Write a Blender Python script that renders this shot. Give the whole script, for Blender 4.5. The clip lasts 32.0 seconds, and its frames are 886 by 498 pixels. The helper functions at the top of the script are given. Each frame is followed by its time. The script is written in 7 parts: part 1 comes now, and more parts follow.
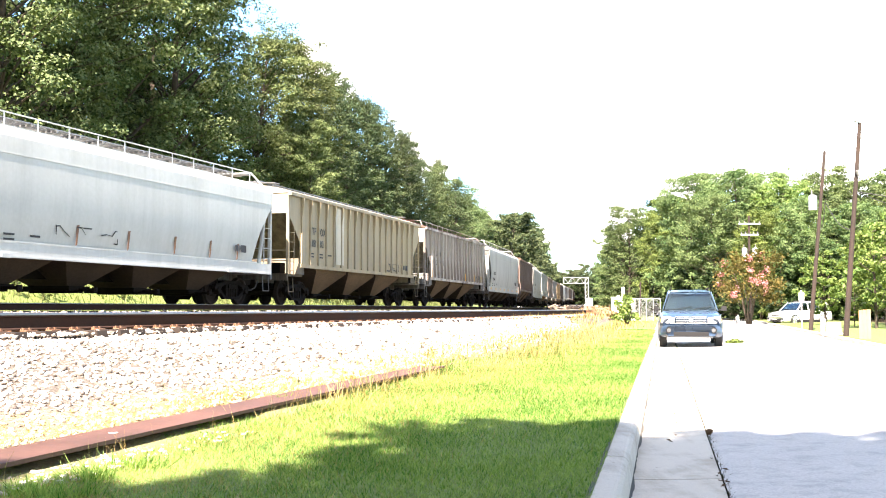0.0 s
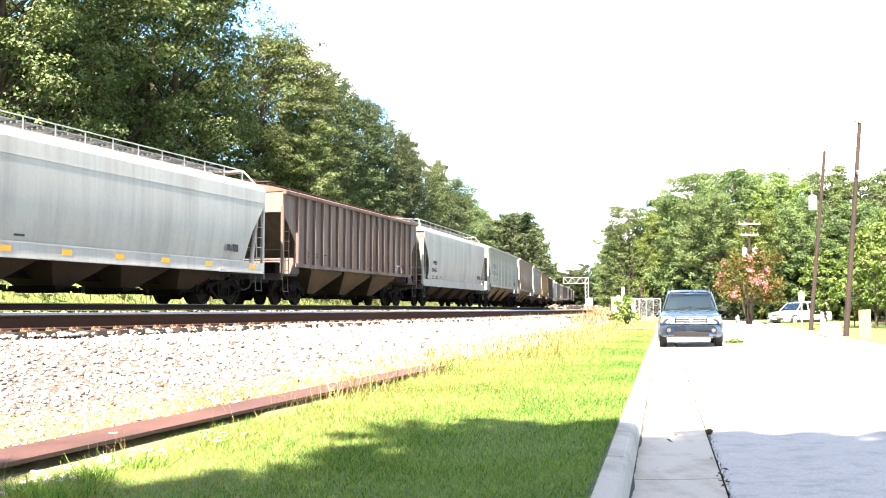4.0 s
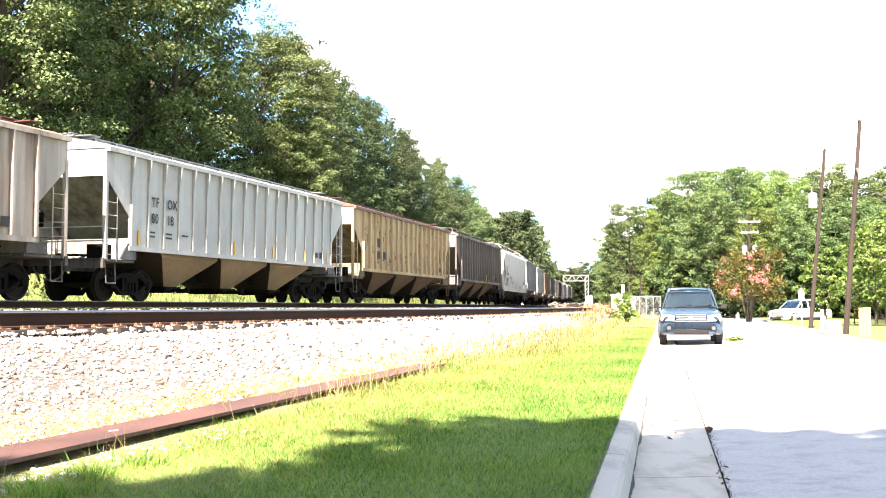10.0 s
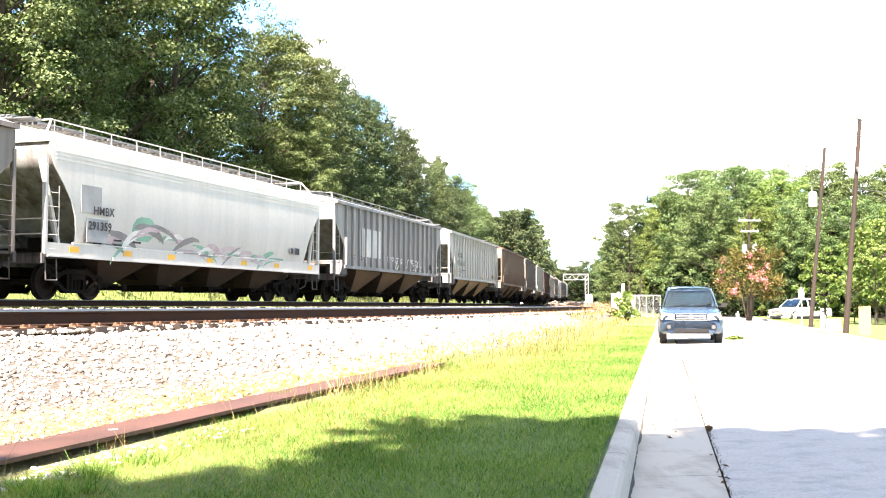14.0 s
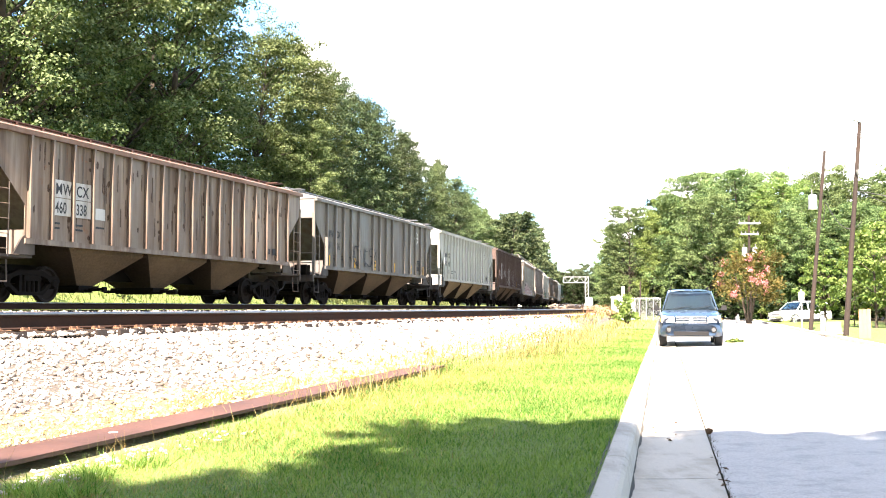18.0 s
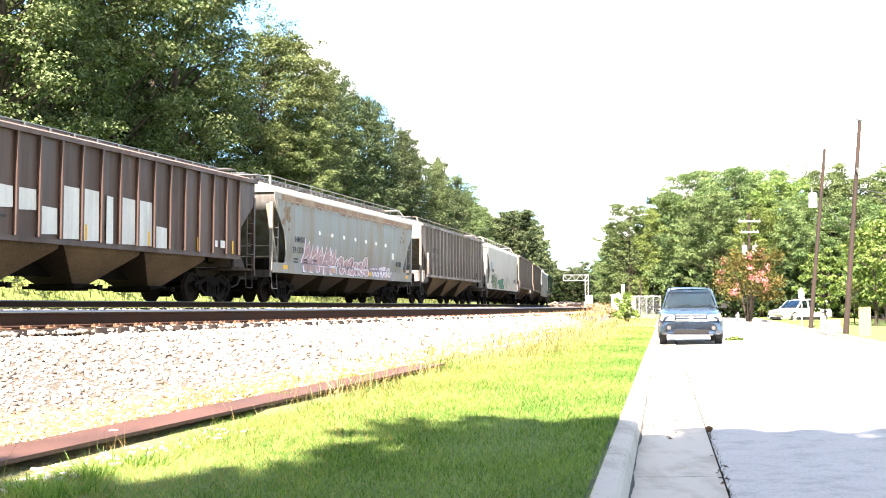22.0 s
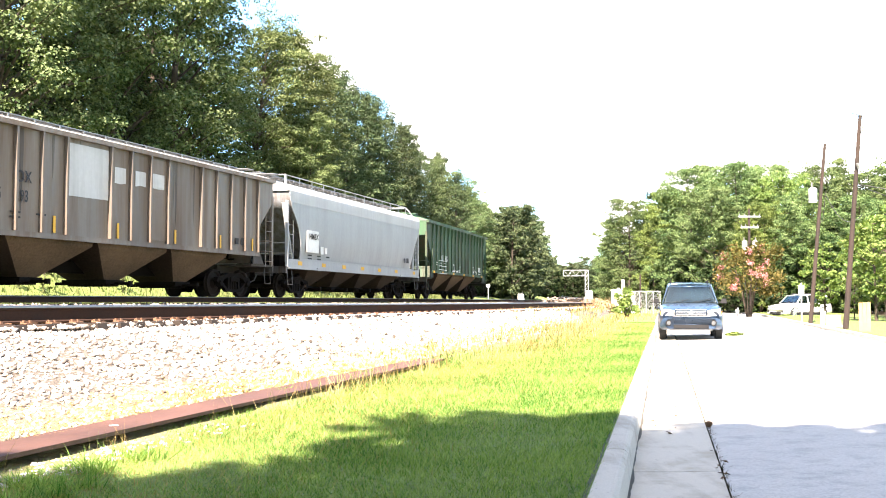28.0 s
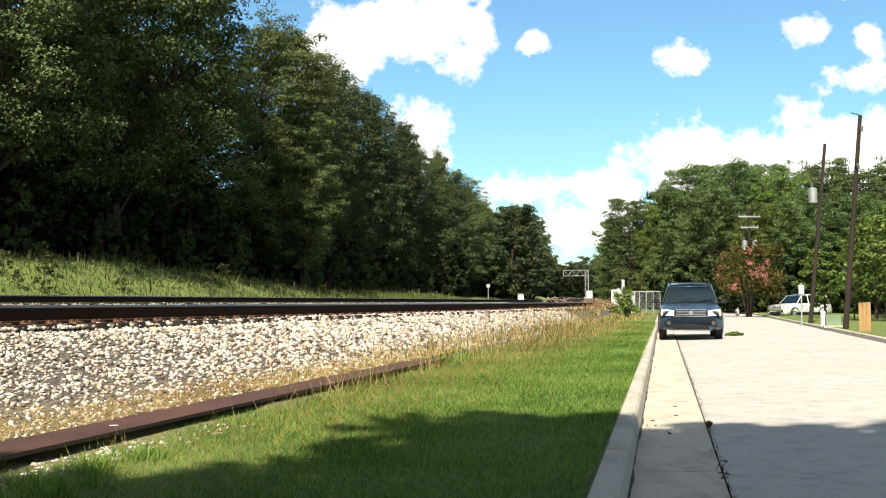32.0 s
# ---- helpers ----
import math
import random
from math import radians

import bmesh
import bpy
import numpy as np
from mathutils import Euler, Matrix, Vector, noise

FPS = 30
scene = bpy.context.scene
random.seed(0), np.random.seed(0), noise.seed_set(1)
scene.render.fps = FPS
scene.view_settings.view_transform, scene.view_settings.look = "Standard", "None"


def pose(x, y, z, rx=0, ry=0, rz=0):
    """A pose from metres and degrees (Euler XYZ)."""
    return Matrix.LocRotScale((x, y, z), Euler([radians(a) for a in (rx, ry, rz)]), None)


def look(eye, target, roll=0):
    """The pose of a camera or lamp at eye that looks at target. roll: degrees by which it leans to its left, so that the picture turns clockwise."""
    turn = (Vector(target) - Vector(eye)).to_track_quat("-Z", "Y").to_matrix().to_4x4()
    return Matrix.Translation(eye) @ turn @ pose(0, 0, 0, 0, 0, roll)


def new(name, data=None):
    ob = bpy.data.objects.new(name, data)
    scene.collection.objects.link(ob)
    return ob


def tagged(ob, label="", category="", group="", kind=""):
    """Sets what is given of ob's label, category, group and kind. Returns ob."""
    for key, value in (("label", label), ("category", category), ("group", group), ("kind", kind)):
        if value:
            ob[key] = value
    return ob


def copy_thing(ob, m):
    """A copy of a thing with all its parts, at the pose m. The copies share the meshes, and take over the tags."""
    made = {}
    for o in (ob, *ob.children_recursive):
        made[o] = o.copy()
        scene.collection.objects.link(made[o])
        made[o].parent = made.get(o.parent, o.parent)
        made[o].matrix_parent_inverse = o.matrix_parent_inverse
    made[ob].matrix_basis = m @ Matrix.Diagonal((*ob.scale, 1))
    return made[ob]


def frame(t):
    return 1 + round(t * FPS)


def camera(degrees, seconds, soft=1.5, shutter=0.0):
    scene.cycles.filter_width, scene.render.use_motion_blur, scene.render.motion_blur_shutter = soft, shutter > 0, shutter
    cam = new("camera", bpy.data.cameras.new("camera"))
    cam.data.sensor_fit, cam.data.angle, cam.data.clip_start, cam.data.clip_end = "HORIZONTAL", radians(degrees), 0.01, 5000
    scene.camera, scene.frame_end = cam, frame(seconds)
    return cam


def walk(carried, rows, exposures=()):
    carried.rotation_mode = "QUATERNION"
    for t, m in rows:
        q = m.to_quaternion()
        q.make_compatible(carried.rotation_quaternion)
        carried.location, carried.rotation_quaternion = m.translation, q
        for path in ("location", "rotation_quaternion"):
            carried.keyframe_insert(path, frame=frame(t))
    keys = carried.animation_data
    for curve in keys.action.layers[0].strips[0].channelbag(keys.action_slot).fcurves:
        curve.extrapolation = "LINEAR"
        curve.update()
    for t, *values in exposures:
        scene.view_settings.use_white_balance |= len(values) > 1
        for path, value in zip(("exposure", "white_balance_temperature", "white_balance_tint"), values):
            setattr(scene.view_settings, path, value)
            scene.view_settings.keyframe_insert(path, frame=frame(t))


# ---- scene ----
EXPO, SKY, CLOUD = 2.2, 0.132, 1.1
# Camera: stands still on the verge, nods a little.
FOCAL = 1850.0
cam = camera(math.degrees(2 * math.atan(784 / FOCAL)), 32.0, soft=1.0)
NOD = ((0, 13), (0.5, 13), (1, 12), (1.5, 12.5), (2, 16), (2.5, 16.5), (3, 15), (3.5, 13), (4.5, 13), (5.5, 13), (6, 15), (6.5, 9),
       (7, 3), (7.5, 6), (8, 7), (8.5, 7), (9, 10), (9.5, 7), (10, 9), (11, 10), (12, 10), (12.5, 7), (13.5, 7.5), (14, 7), (14.5, 9.5),
       (15.5, 10), (16.5, 10), (17, 11), (17.5, 12), (18, 12), (18.5, 9), (19, 7), (19.5, 7), (20, 9), (21, 10), (22, 8.5), (22.5, 8),
       (23, 10), (23.5, 12), (24, 9), (24.5, 6), (25, 4), (25.5, 4), (26.5, 3.5), (27.5, 3), (28, 0), (29, 0.5), (30, 1), (31, 0), (32, 0))
walk(cam, [(t, pose(0, 0, 1.13, 90 + math.degrees(math.atan((92.8 + d) / FOCAL)))) for t, d in NOD],
     [(0, EXPO, 6550, 17), (30.2, EXPO, 6550, 17), (30.6, EXPO - 0.3, 6700, 16), (31.0, EXPO - 0.75, 6850, 13),
      (31.5, EXPO - 1.6, 6600, 7), (31.9, EXPO - 1.98, 6600, 5), (32, EXPO - 2.0, 6600, 5)])

# Light: high sun behind and to the left, blue sky with fair-weather clouds.
SUN_UP, SUN_LEFT = radians(50), radians(15)
to_sun = Vector((-math.sin(SUN_LEFT) * math.cos(SUN_UP), -math.cos(SUN_LEFT) * math.cos(SUN_UP), math.sin(SUN_UP)))
lamp = bpy.data.lights.new("sun", "SUN")
lamp.energy, lamp.angle, lamp.color = 8.2, radians(0.53), (1.0, 0.885, 0.735)
sun = new("sun", lamp)
sun.matrix_world = look(to_sun * 100, (0, 0, 0))


class Nodes:
    """Short hand for building a node tree."""

    def __init__(self, tree):
        self.tree = tree

    def add(self, kind, inputs=(), out=0, operation=None):
        n = self.tree.nodes.new(kind)
        if operation:
            n.operation = operation
        for k, v in dict(inputs).items():
            if isinstance(v, bpy.types.NodeSocket):
                self.tree.links.new(v, n.inputs[k])
            else:
                n.inputs[k].default_value = v
        return n.outputs[out] if n.outputs else n

    def math(self, op, a, b=0.0, c=0.0):
        return self.add("ShaderNodeMath", {0: a, 1: b, 2: c}, operation=op)

    def ramp(self, fac, lo, hi, a=0.0, b=1.0):
        return self.add("ShaderNodeMapRange", {0: fac, 1: lo, 2: hi, 3: a, 4: b})

    def mix(self, fac, a, b, blend="MIX"):
        n = self.tree.nodes.new("ShaderNodeMix")
        n.data_type, n.blend_type = "RGBA", blend
        for k, v in ((0, fac), (6, a), (7, b)):
            if isinstance(v, bpy.types.NodeSocket):
                self.tree.links.new(v, n.inputs[k])
            else:
                n.inputs[k].default_value = v if k == 0 else (*v[:3], 1)
        return n.outputs[2]

    def noise(self, vec, scale, detail=4.0, rough=0.55, distort=0.0):
        ins = {"Scale": scale, "Detail": detail, "Roughness": rough, "Distortion": distort}
        if vec is not None:
            ins["Vector"] = vec
        return self.add("ShaderNodeTexNoise", ins)


world = bpy.data.worlds.new("sky")
scene.world = world
world.use_nodes = True
world.node_tree.nodes.clear()
W = Nodes(world.node_tree)
air = world.node_tree.nodes.new("ShaderNodeTexSky")
air.sky_type, air.sun_disc, air.sun_elevation, air.sun_rotation = "NISHITA", False, SUN_UP, radians(180) + SUN_LEFT
air.air_density, air.dust_density, air.ozone_density = 1.0, 0.6, 2.0
sky = air.outputs[0]
way = W.add("ShaderNodeTexCoord", out="Generated")
dx, dy, dz = (W.add("ShaderNodeSeparateXYZ", {0: way}, out=i) for i in range(3))
ahead = W.math("MAXIMUM", dy, 0.08)
cu, cv = W.math("DIVIDE", dx, ahead), W.math("DIVIDE", dz, ahead)
flat = W.add("ShaderNodeCombineXYZ", {0: cu, 1: cv})
# Clouds: centre across and up, half width, half height, weight.
CLOUDS = ((-0.045, 0.262, 0.085, 0.048, 1), (0.005, 0.30, 0.035, 0.04, 1), (-0.095, 0.245, 0.05, 0.04, 1), (0.035, 0.262, 0.026, 0.04, 1), (0.022, 0.235, 0.03, 0.022, 0.9),
          (-0.02, 0.158, 0.036, 0.045, 1), (0.084, 0.250, 0.016, 0.012, 0.9), 
          (0.226, 0.237, 0.024, 0.02, 0.95), (0.36, 0.262, 0.03, 0.02, 0.9), (0.41, 0.255, 0.028, 0.026, 0.9),
          (0.40, 0.215, 0.04, 0.024, 0.9), (0.39, 0.305, 0.04, 0.014, 0.9), (0.33, 0.14, 0.13, 0.045, 1), (0.22, 0.125, 0.06, 0.045, 1), (0.45, 0.14, 0.12, 0.05, 1),
          (0.075, 0.108, 0.052, 0.026, 1), (0.13, 0.07, 0.10, 0.028, 0.95), (0.17, 0.10, 0.05, 0.03, 0.9), (0.05, 0.07, 0.10, 0.02, 0.7))
puff = None
for u0, v0, a, b, w in CLOUDS:
    e = W.add("ShaderNodeVectorMath", {0: W.add("ShaderNodeVectorMath", {0: flat, 1: (u0, v0, 0)}, operation="SUBTRACT"), 1: (1 / a, 1 / b, 0)}, operation="MULTIPLY")
    d = W.math("MULTIPLY", W.math("SUBTRACT", 1.0, W.add("ShaderNodeVectorMath", {0: e}, out=1, operation="LENGTH")), w)
    puff = d if puff is None else W.math("SMOOTH_MAX", puff, d, 0.12)
fluff = W.noise(flat, 14.0, 6.0, 0.6)
fine = W.noise(flat, 70.0, 4.0, 0.6)
puff = W.math("ADD", W.math("ADD", puff, W.math("MULTIPLY", W.math("SUBTRACT", fluff, 0.5), 3.0)), W.math("MULTIPLY", W.math("SUBTRACT", fine, 0.5), 0.9))
veil = W.noise(way, 3.2, 7.0, 0.6)
behind = W.ramp(veil, 0.37, 0.54)
mask = W.math("MULTIPLY", W.ramp(puff, 0.02, 0.42), W.math("GREATER_THAN", dy, 0.1))
aside = W.math("MULTIPLY", behind, W.math("MULTIPLY", W.math("LESS_THAN", dy, 0.55), W.ramp(dz, 0.05, 0.2)))
blue = W.mix(1.0, sky, (SKY * 0.86, SKY * 1.15, SKY * 1.23, 1), "MULTIPLY")
# Thin bright haze fills the rest of the sky.
hazy = W.mix(aside, blue, (0.43, 0.415, 0.40, 1))
lit = W.mix(mask, hazy, (CLOUD, CLOUD * 0.985, CLOUD * 0.96, 1))
W.add("ShaderNodeOutputWorld", {0: W.add("ShaderNodeBackground", {0: lit, 1: 1.0})})


# ---- materials ----
def material(name, base, rough=0.7, metal=0.0):
    m = bpy.data.materials.new(name)
    m.use_nodes = True
    n = Nodes(m.node_tree)
    b = m.node_tree.nodes["Principled BSDF"]
    b.inputs["Base Color"].default_value = (*base, 1)
    b.inputs["Roughness"].default_value, b.inputs["Metallic"].default_value = rough, metal
    return m, n, b


def bumped(n, b, height, strength=0.4, distance=0.01):
    n.tree.links.new(n.add("ShaderNodeBump", {"Strength": strength, "Distance": distance, "Height": height}), b.inputs["Normal"])


def plain(name, base, rough=0.6, metal=0.0, vary=0.25, scale=6.0, sheen=0.5):
    """A surface with soft blotches and grain."""
    m, n, b = material(name, base, rough, metal)
    at = n.add("ShaderNodeTexCoord", out="Object")
    big, small = n.noise(at, scale * 0.25, 5), n.noise(at, scale * 8, 3)
    k = n.math("ADD", n.math("MULTIPLY", big, 0.7), n.math("MULTIPLY", small, 0.3))
    dark, light = [c * (1 - vary) for c in base], [min(1, c * (1 + vary)) for c in base]
    n.tree.links.new(n.mix(n.ramp(k, 0.35, 0.65), dark, light), b.inputs["Base Color"])
    n.tree.links.new(n.ramp(big, 0.3, 0.7, max(0.05, rough - 0.12), min(1, rough + 0.12)), b.inputs["Roughness"])
    bumped(n, b, small, 0.15, 0.01)
    b.inputs["Specular IOR Level"].default_value = sheen
    return m


def paint(name, base, rust=0.15, dirt=0.3, grime=(0.10, 0.075, 0.055), rough=0.5, gap=0.0, seed=0.0):
    """Weathered car paint: rain streaks, grime and rust patches."""
    m, n, b = material(name, base, rough)
    at = n.add("ShaderNodeTexCoord", out="Object")
    pick = n.add("ShaderNodeObjectInfo", out="Random")
    streaked = n.add("ShaderNodeMapping", {"Vector": at, "Scale": (5.5, 5.5, 0.35)})
    streak = n.noise(streaked, 1.0, 6, 0.65)
    blot = n.noise(at, 0.55, 6, 0.6)
    broad = n.noise(n.add("ShaderNodeMapping", {"Vector": at, "Scale": (1.25, 1.25, 0.14)}), 1.0, 4, 0.6)
    fine = n.noise(at, 9.0, 5, 0.6)
    tone = n.ramp(n.math("ADD", n.math("MULTIPLY", blot, 0.6), n.math("MULTIPLY", fine, 0.4)), 0.3, 0.7, 0.88, 1.08)
    if gap:
        # Each sheet between two ribs has aged in its own way.
        bay = n.math("FLOOR", n.math("DIVIDE", n.math("ADD", n.add("ShaderNodeSeparateXYZ", {0: at}), 6.85), gap))
        each = n.add("ShaderNodeTexWhiteNoise", {1: n.math("ADD", bay, seed)})
        n.tree.nodes[-1].noise_dimensions = "1D"
        tone = n.math("MULTIPLY", tone, n.ramp(each, 0, 1, 0.92 - 0.34 * dirt, 1.06))
    col = n.mix(1.0, base, n.add("ShaderNodeCombineXYZ", {0: tone, 1: tone, 2: tone}), "MULTIPLY")
    k = n.math("MULTIPLY", n.ramp(n.math("ADD", n.math("MULTIPLY", streak, 0.42), n.math("MULTIPLY", broad, 0.58)), 0.43, 0.63), min(1.0, dirt * 1.5))
    col = n.mix(k, col, grime)
    col = n.mix(n.math("MULTIPLY", pick, 0.06), col, grime)
    r = n.ramp(n.math("ADD", n.math("MULTIPLY", n.noise(at, 1.7, 8, 0.7), 0.8), n.math("MULTIPLY", streak, 0.2)), 0.74 - 0.30 * rust, 0.80 - 0.28 * rust)
    col = n.mix(r, col, n.mix(fine, (0.09, 0.035, 0.016), (0.26, 0.11, 0.045)))
    n.tree.links.new(col, b.inputs["Base Color"])
    n.tree.links.new(n.math("MAXIMUM", n.ramp(k, 0, 1, rough, 0.85), n.math("MULTIPLY", r, 0.9)), b.inputs["Roughness"])
    bumped(n, b, n.math("ADD", n.noise(at, 1.1, 2), n.math("MULTIPLY", fine, 0.15)), 0.25, 0.03)
    return m


def leafy(name, dark, light, glow=0.35):
    """Leaves that let some light through, varied clump by clump."""
    m, n, b = material(name, light, 0.55)
    at = n.add("ShaderNodeNewGeometry", out="Position")
    isl = n.add("ShaderNodeNewGeometry", out="Random Per Island")
    pick = n.add("ShaderNodeObjectInfo", out="Random")
    k = n.math("ADD", n.math("MULTIPLY", n.noise(at, 0.45, 3), 0.6), n.math("MULTIPLY", isl, 0.4))
    col = n.mix(n.ramp(k, 0.32, 0.68), dark, light)
    hue = n.add("ShaderNodeHueSaturation", {"Hue": n.ramp(pick, 0, 1, 0.485, 0.515), "Value": n.ramp(pick, 0, 1, 0.8, 1.2), "Color": col})
    n.tree.links.new(hue, b.inputs["Base Color"])
    b.inputs["Specular IOR Level"].default_value = 0.1
    tr = n.add("ShaderNodeBsdfTranslucent", {"Color": n.mix(1.0, hue, (0.9, 1.0, 0.35), "MULTIPLY")})
    sh = n.add("ShaderNodeMixShader", {0: glow, 1: b.outputs[0], 2: tr})
    n.tree.links.new(sh, m.node_tree.nodes["Material Output"].inputs[0])
    return m


def ground_mix():
    """Turf with bare and dry patches; the rail corridor is crushed stone."""
    m, n, b = material("ground", (0.1, 0.12, 0.04), 0.95)
    at = n.add("ShaderNodeNewGeometry", out="Position")
    stone = n.add("ShaderNodeVertexColor")
    n.tree.nodes[-1].layer_name = "cover"
    bed, dry, oily = (n.add("ShaderNodeSeparateColor", {0: stone}, out=i) for i in range(3))
    mid, fine = n.noise(at, 1.6, 5), n.noise(at, 30, 4, 0.7)
    turf = n.mix(n.ramp(mid, 0.35, 0.7), (0.06, 0.09, 0.015), (0.14, 0.18, 0.035))
    turf = n.mix(n.ramp(fine, 0.3, 0.75), turf, (0.16, 0.22, 0.05))
    straw = n.mix(fine, (0.12, 0.085, 0.045), (0.34, 0.26, 0.15))
    cell = n.add("ShaderNodeTexVoronoi", {"Vector": at, "Scale": 19.0}, out="Color")
    grey = n.add("ShaderNodeSeparateColor", {0: cell}, out=0)
    # Stone colours kept dark, edges darker: shade of the gaps put into the colour.
    rock = n.mix(grey, (0.06, 0.05, 0.042), (0.26, 0.235, 0.205))
    edge = n.add("ShaderNodeTexVoronoi", {"Vector": at, "Scale": 19.0}, out="Distance")
    rock = n.mix(n.ramp(edge, 0.28, 0.6), rock, (0.08, 0.065, 0.05))
    rock = n.mix(n.ramp(n.math("ADD", dry, n.math("MULTIPLY", n.math("SUBTRACT", mid, 0.5), 1.1)), 0.45, 1.05), rock, straw)
    turf = n.mix(n.ramp(n.math("ADD", dry, n.math("MULTIPLY", n.math("SUBTRACT", mid, 0.5), 0.8)), 0.4, 0.9), turf, straw)
    rock = n.mix(oily, rock, n.mix(1.0, rock, (0.42, 0.42, 0.42), "MULTIPLY"))
    # Under the trees the turf turns to a darker brown.
    wooded = n.add("ShaderNodeVertexColor", out="Alpha")
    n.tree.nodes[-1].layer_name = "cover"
    turf = n.mix(wooded, turf, n.mix(fine, (0.022, 0.015, 0.009), (0.075, 0.048, 0.026)))
    n.tree.links.new(n.mix(n.ramp(n.math("ADD", bed, n.math("MULTIPLY", n.math("SUBTRACT", mid, 0.5), 0.5)), 0.4, 0.6), turf, rock), b.inputs["Base Color"])
    bumped(n, b, n.math("ADD", fine, n.math("MULTIPLY", edge, -1.2)), 0.8, 0.03)
    return m


def asphalt():
    m, n, b = material("asphalt", (0.2, 0.2, 0.2), 0.9)
    at = n.add("ShaderNodeNewGeometry", out="Position")
    grit = n.add("ShaderNodeTexVoronoi", {"Vector": at, "Scale": 90.0}, out="Color")
    speck = n.add("ShaderNodeSeparateColor", {0: grit}, out=0)
    blot = n.noise(at, 0.5, 6, 0.6)
    col = n.mix(n.ramp(blot, 0.3, 0.7), (0.35, 0.335, 0.315), (0.45, 0.43, 0.405))
    col = n.mix(n.ramp(speck, 0.2, 0.9, 0.0, 0.55), col, (0.58, 0.56, 0.53))
    col = n.mix(n.ramp(n.noise(at, 55, 5, 0.8), 0.56, 0.72, 0, 0.8), col, (0.15, 0.148, 0.145))
    col = n.mix(n.ramp(n.noise(at, 3.2, 6, 0.7), 0.5, 0.72, 0, 0.65), col, (0.22, 0.215, 0.21))
    crack = n.add("ShaderNodeTexVoronoi", {"Vector": n.add("ShaderNodeVectorMath", {0: at, 1: n.add("ShaderNodeTexNoise", {"Scale": 1.5}, out=1)}, operation="ADD"), "Scale": 0.22}, out="Distance")
    n.tree.nodes[-1].feature = "DISTANCE_TO_EDGE"
    col = n.mix(n.math("MULTIPLY", n.ramp(crack, 0.0015, 0.0), 0.10), col, (0.06, 0.058, 0.055))
    n.tree.links.new(col, b.inputs["Base Color"])
    bumped(n, b, n.math("ADD", speck, n.noise(at, 60, 3)), 0.6, 0.006)
    return m


def concrete(name, base, stain):
    """Cast concrete: fine aggregate, water stains and long dirty streaks."""
    m, n, b = material(name, base, 0.9)
    at = n.add("ShaderNodeNewGeometry", out="Position")
    big, grit = n.noise(at, 1.7, 6, 0.65), n.noise(at, 130, 3, 0.7)
    run = n.noise(n.add("ShaderNodeMapping", {"Vector": at, "Scale": (7.0, 1.0, 7.0)}), 1.0, 5, 0.65)
    col = n.mix(n.ramp(grit, 0.3, 0.7), [c * 0.82 for c in base], [c * 1.12 for c in base])
    col = n.mix(n.ramp(n.math("ADD", n.math("MULTIPLY", big, 0.6), n.math("MULTIPLY", run, 0.4)), 0.47, 0.66, 0.0, 0.75), col, stain)
    col = n.mix(n.ramp(n.noise(at, 24, 3, 0.6), 0.66, 0.74, 0.0, 0.6), col, [c * 0.45 for c in stain])
    n.tree.links.new(col, b.inputs["Base Color"])
    bumped(n, b, n.math("ADD", grit, big), 0.4, 0.006)
    return m


GROUND, ASPHALT = ground_mix(), asphalt()
CONCRETE = concrete("concrete", (0.50, 0.46, 0.39), (0.27, 0.225, 0.165))
KERB = concrete("kerb_concrete", (0.46, 0.43, 0.375), (0.23, 0.20, 0.16))
JOINT = plain("joint_dirt", (0.05, 0.045, 0.035), 0.95, 0, 0.3, 8)
RUST = plain("rusty_steel", (0.080, 0.037, 0.027), 0.75, 0.2, 0.35, 3.0)
RAIL = plain("rail_steel", (0.030, 0.0155, 0.0105), 0.85, 0.0, 0.3, 4, 0.15)
SHINE = plain("polished_rail_top", (0.22, 0.215, 0.21), 0.42, 1.0, 0.1, 4)
PLATE = plain("rusted_tie_plate", (0.17, 0.090, 0.052), 0.8, 0.1, 0.35, 8)
TIE = plain("weathered_tie_wood", (0.022, 0.0135, 0.009), 0.9, 0, 0.4, 7)
IRON = plain("black_iron", (0.0075, 0.0060, 0.0050), 0.9, 0.0, 0.3, 5, 0.08)
WHEELS = plain("wheel_steel", (0.016, 0.012, 0.010), 0.8, 0.0, 0.3, 5, 0.12)
GRATE = plain("galvanised_grate", (0.20, 0.20, 0.20), 0.5, 0.6, 0.15, 6)
BARK = plain("bark", (0.0500, 0.0375, 0.0260), 0.95, 0, 0.4, 5)
POLEWOOD = plain("pole_wood", (0.024, 0.0145, 0.0105), 0.9, 0, 0.65, 5)
WHITE = plain("white_paint", (0.72, 0.72, 0.70), 0.5, 0, 0.08, 3)
GALV = plain("galvanised_steel", (0.50, 0.51, 0.52), 0.45, 0.7, 0.12, 4)
BLACK = plain("black_paint", (0.02, 0.02, 0.022), 0.6, 0, 0.2, 5)
YELLOW = plain("yellow_marker", (0.62, 0.34, 0.03), 0.6, 0, 0.12, 6)
INK = plain("dark_lettering", (0.022, 0.022, 0.025), 0.7, 0, 0.25, 8)
CHALK = plain("white_lettering", (0.62, 0.62, 0.60), 0.7, 0, 0.15, 8)
OAK = leafy("oak_leaves", (0.038, 0.068, 0.025), (0.155, 0.195, 0.088), 0.20)
PINE = leafy("pine_needles", (0.025, 0.043, 0.020), (0.098, 0.122, 0.056), 0.12)
LIME = leafy("light_leaves", (0.055, 0.098, 0.024), (0.195, 0.25, 0.075), 0.28)
BLADE = leafy("grass_blades", (0.032, 0.115, 0.011), (0.305, 0.385, 0.115), 0.4)
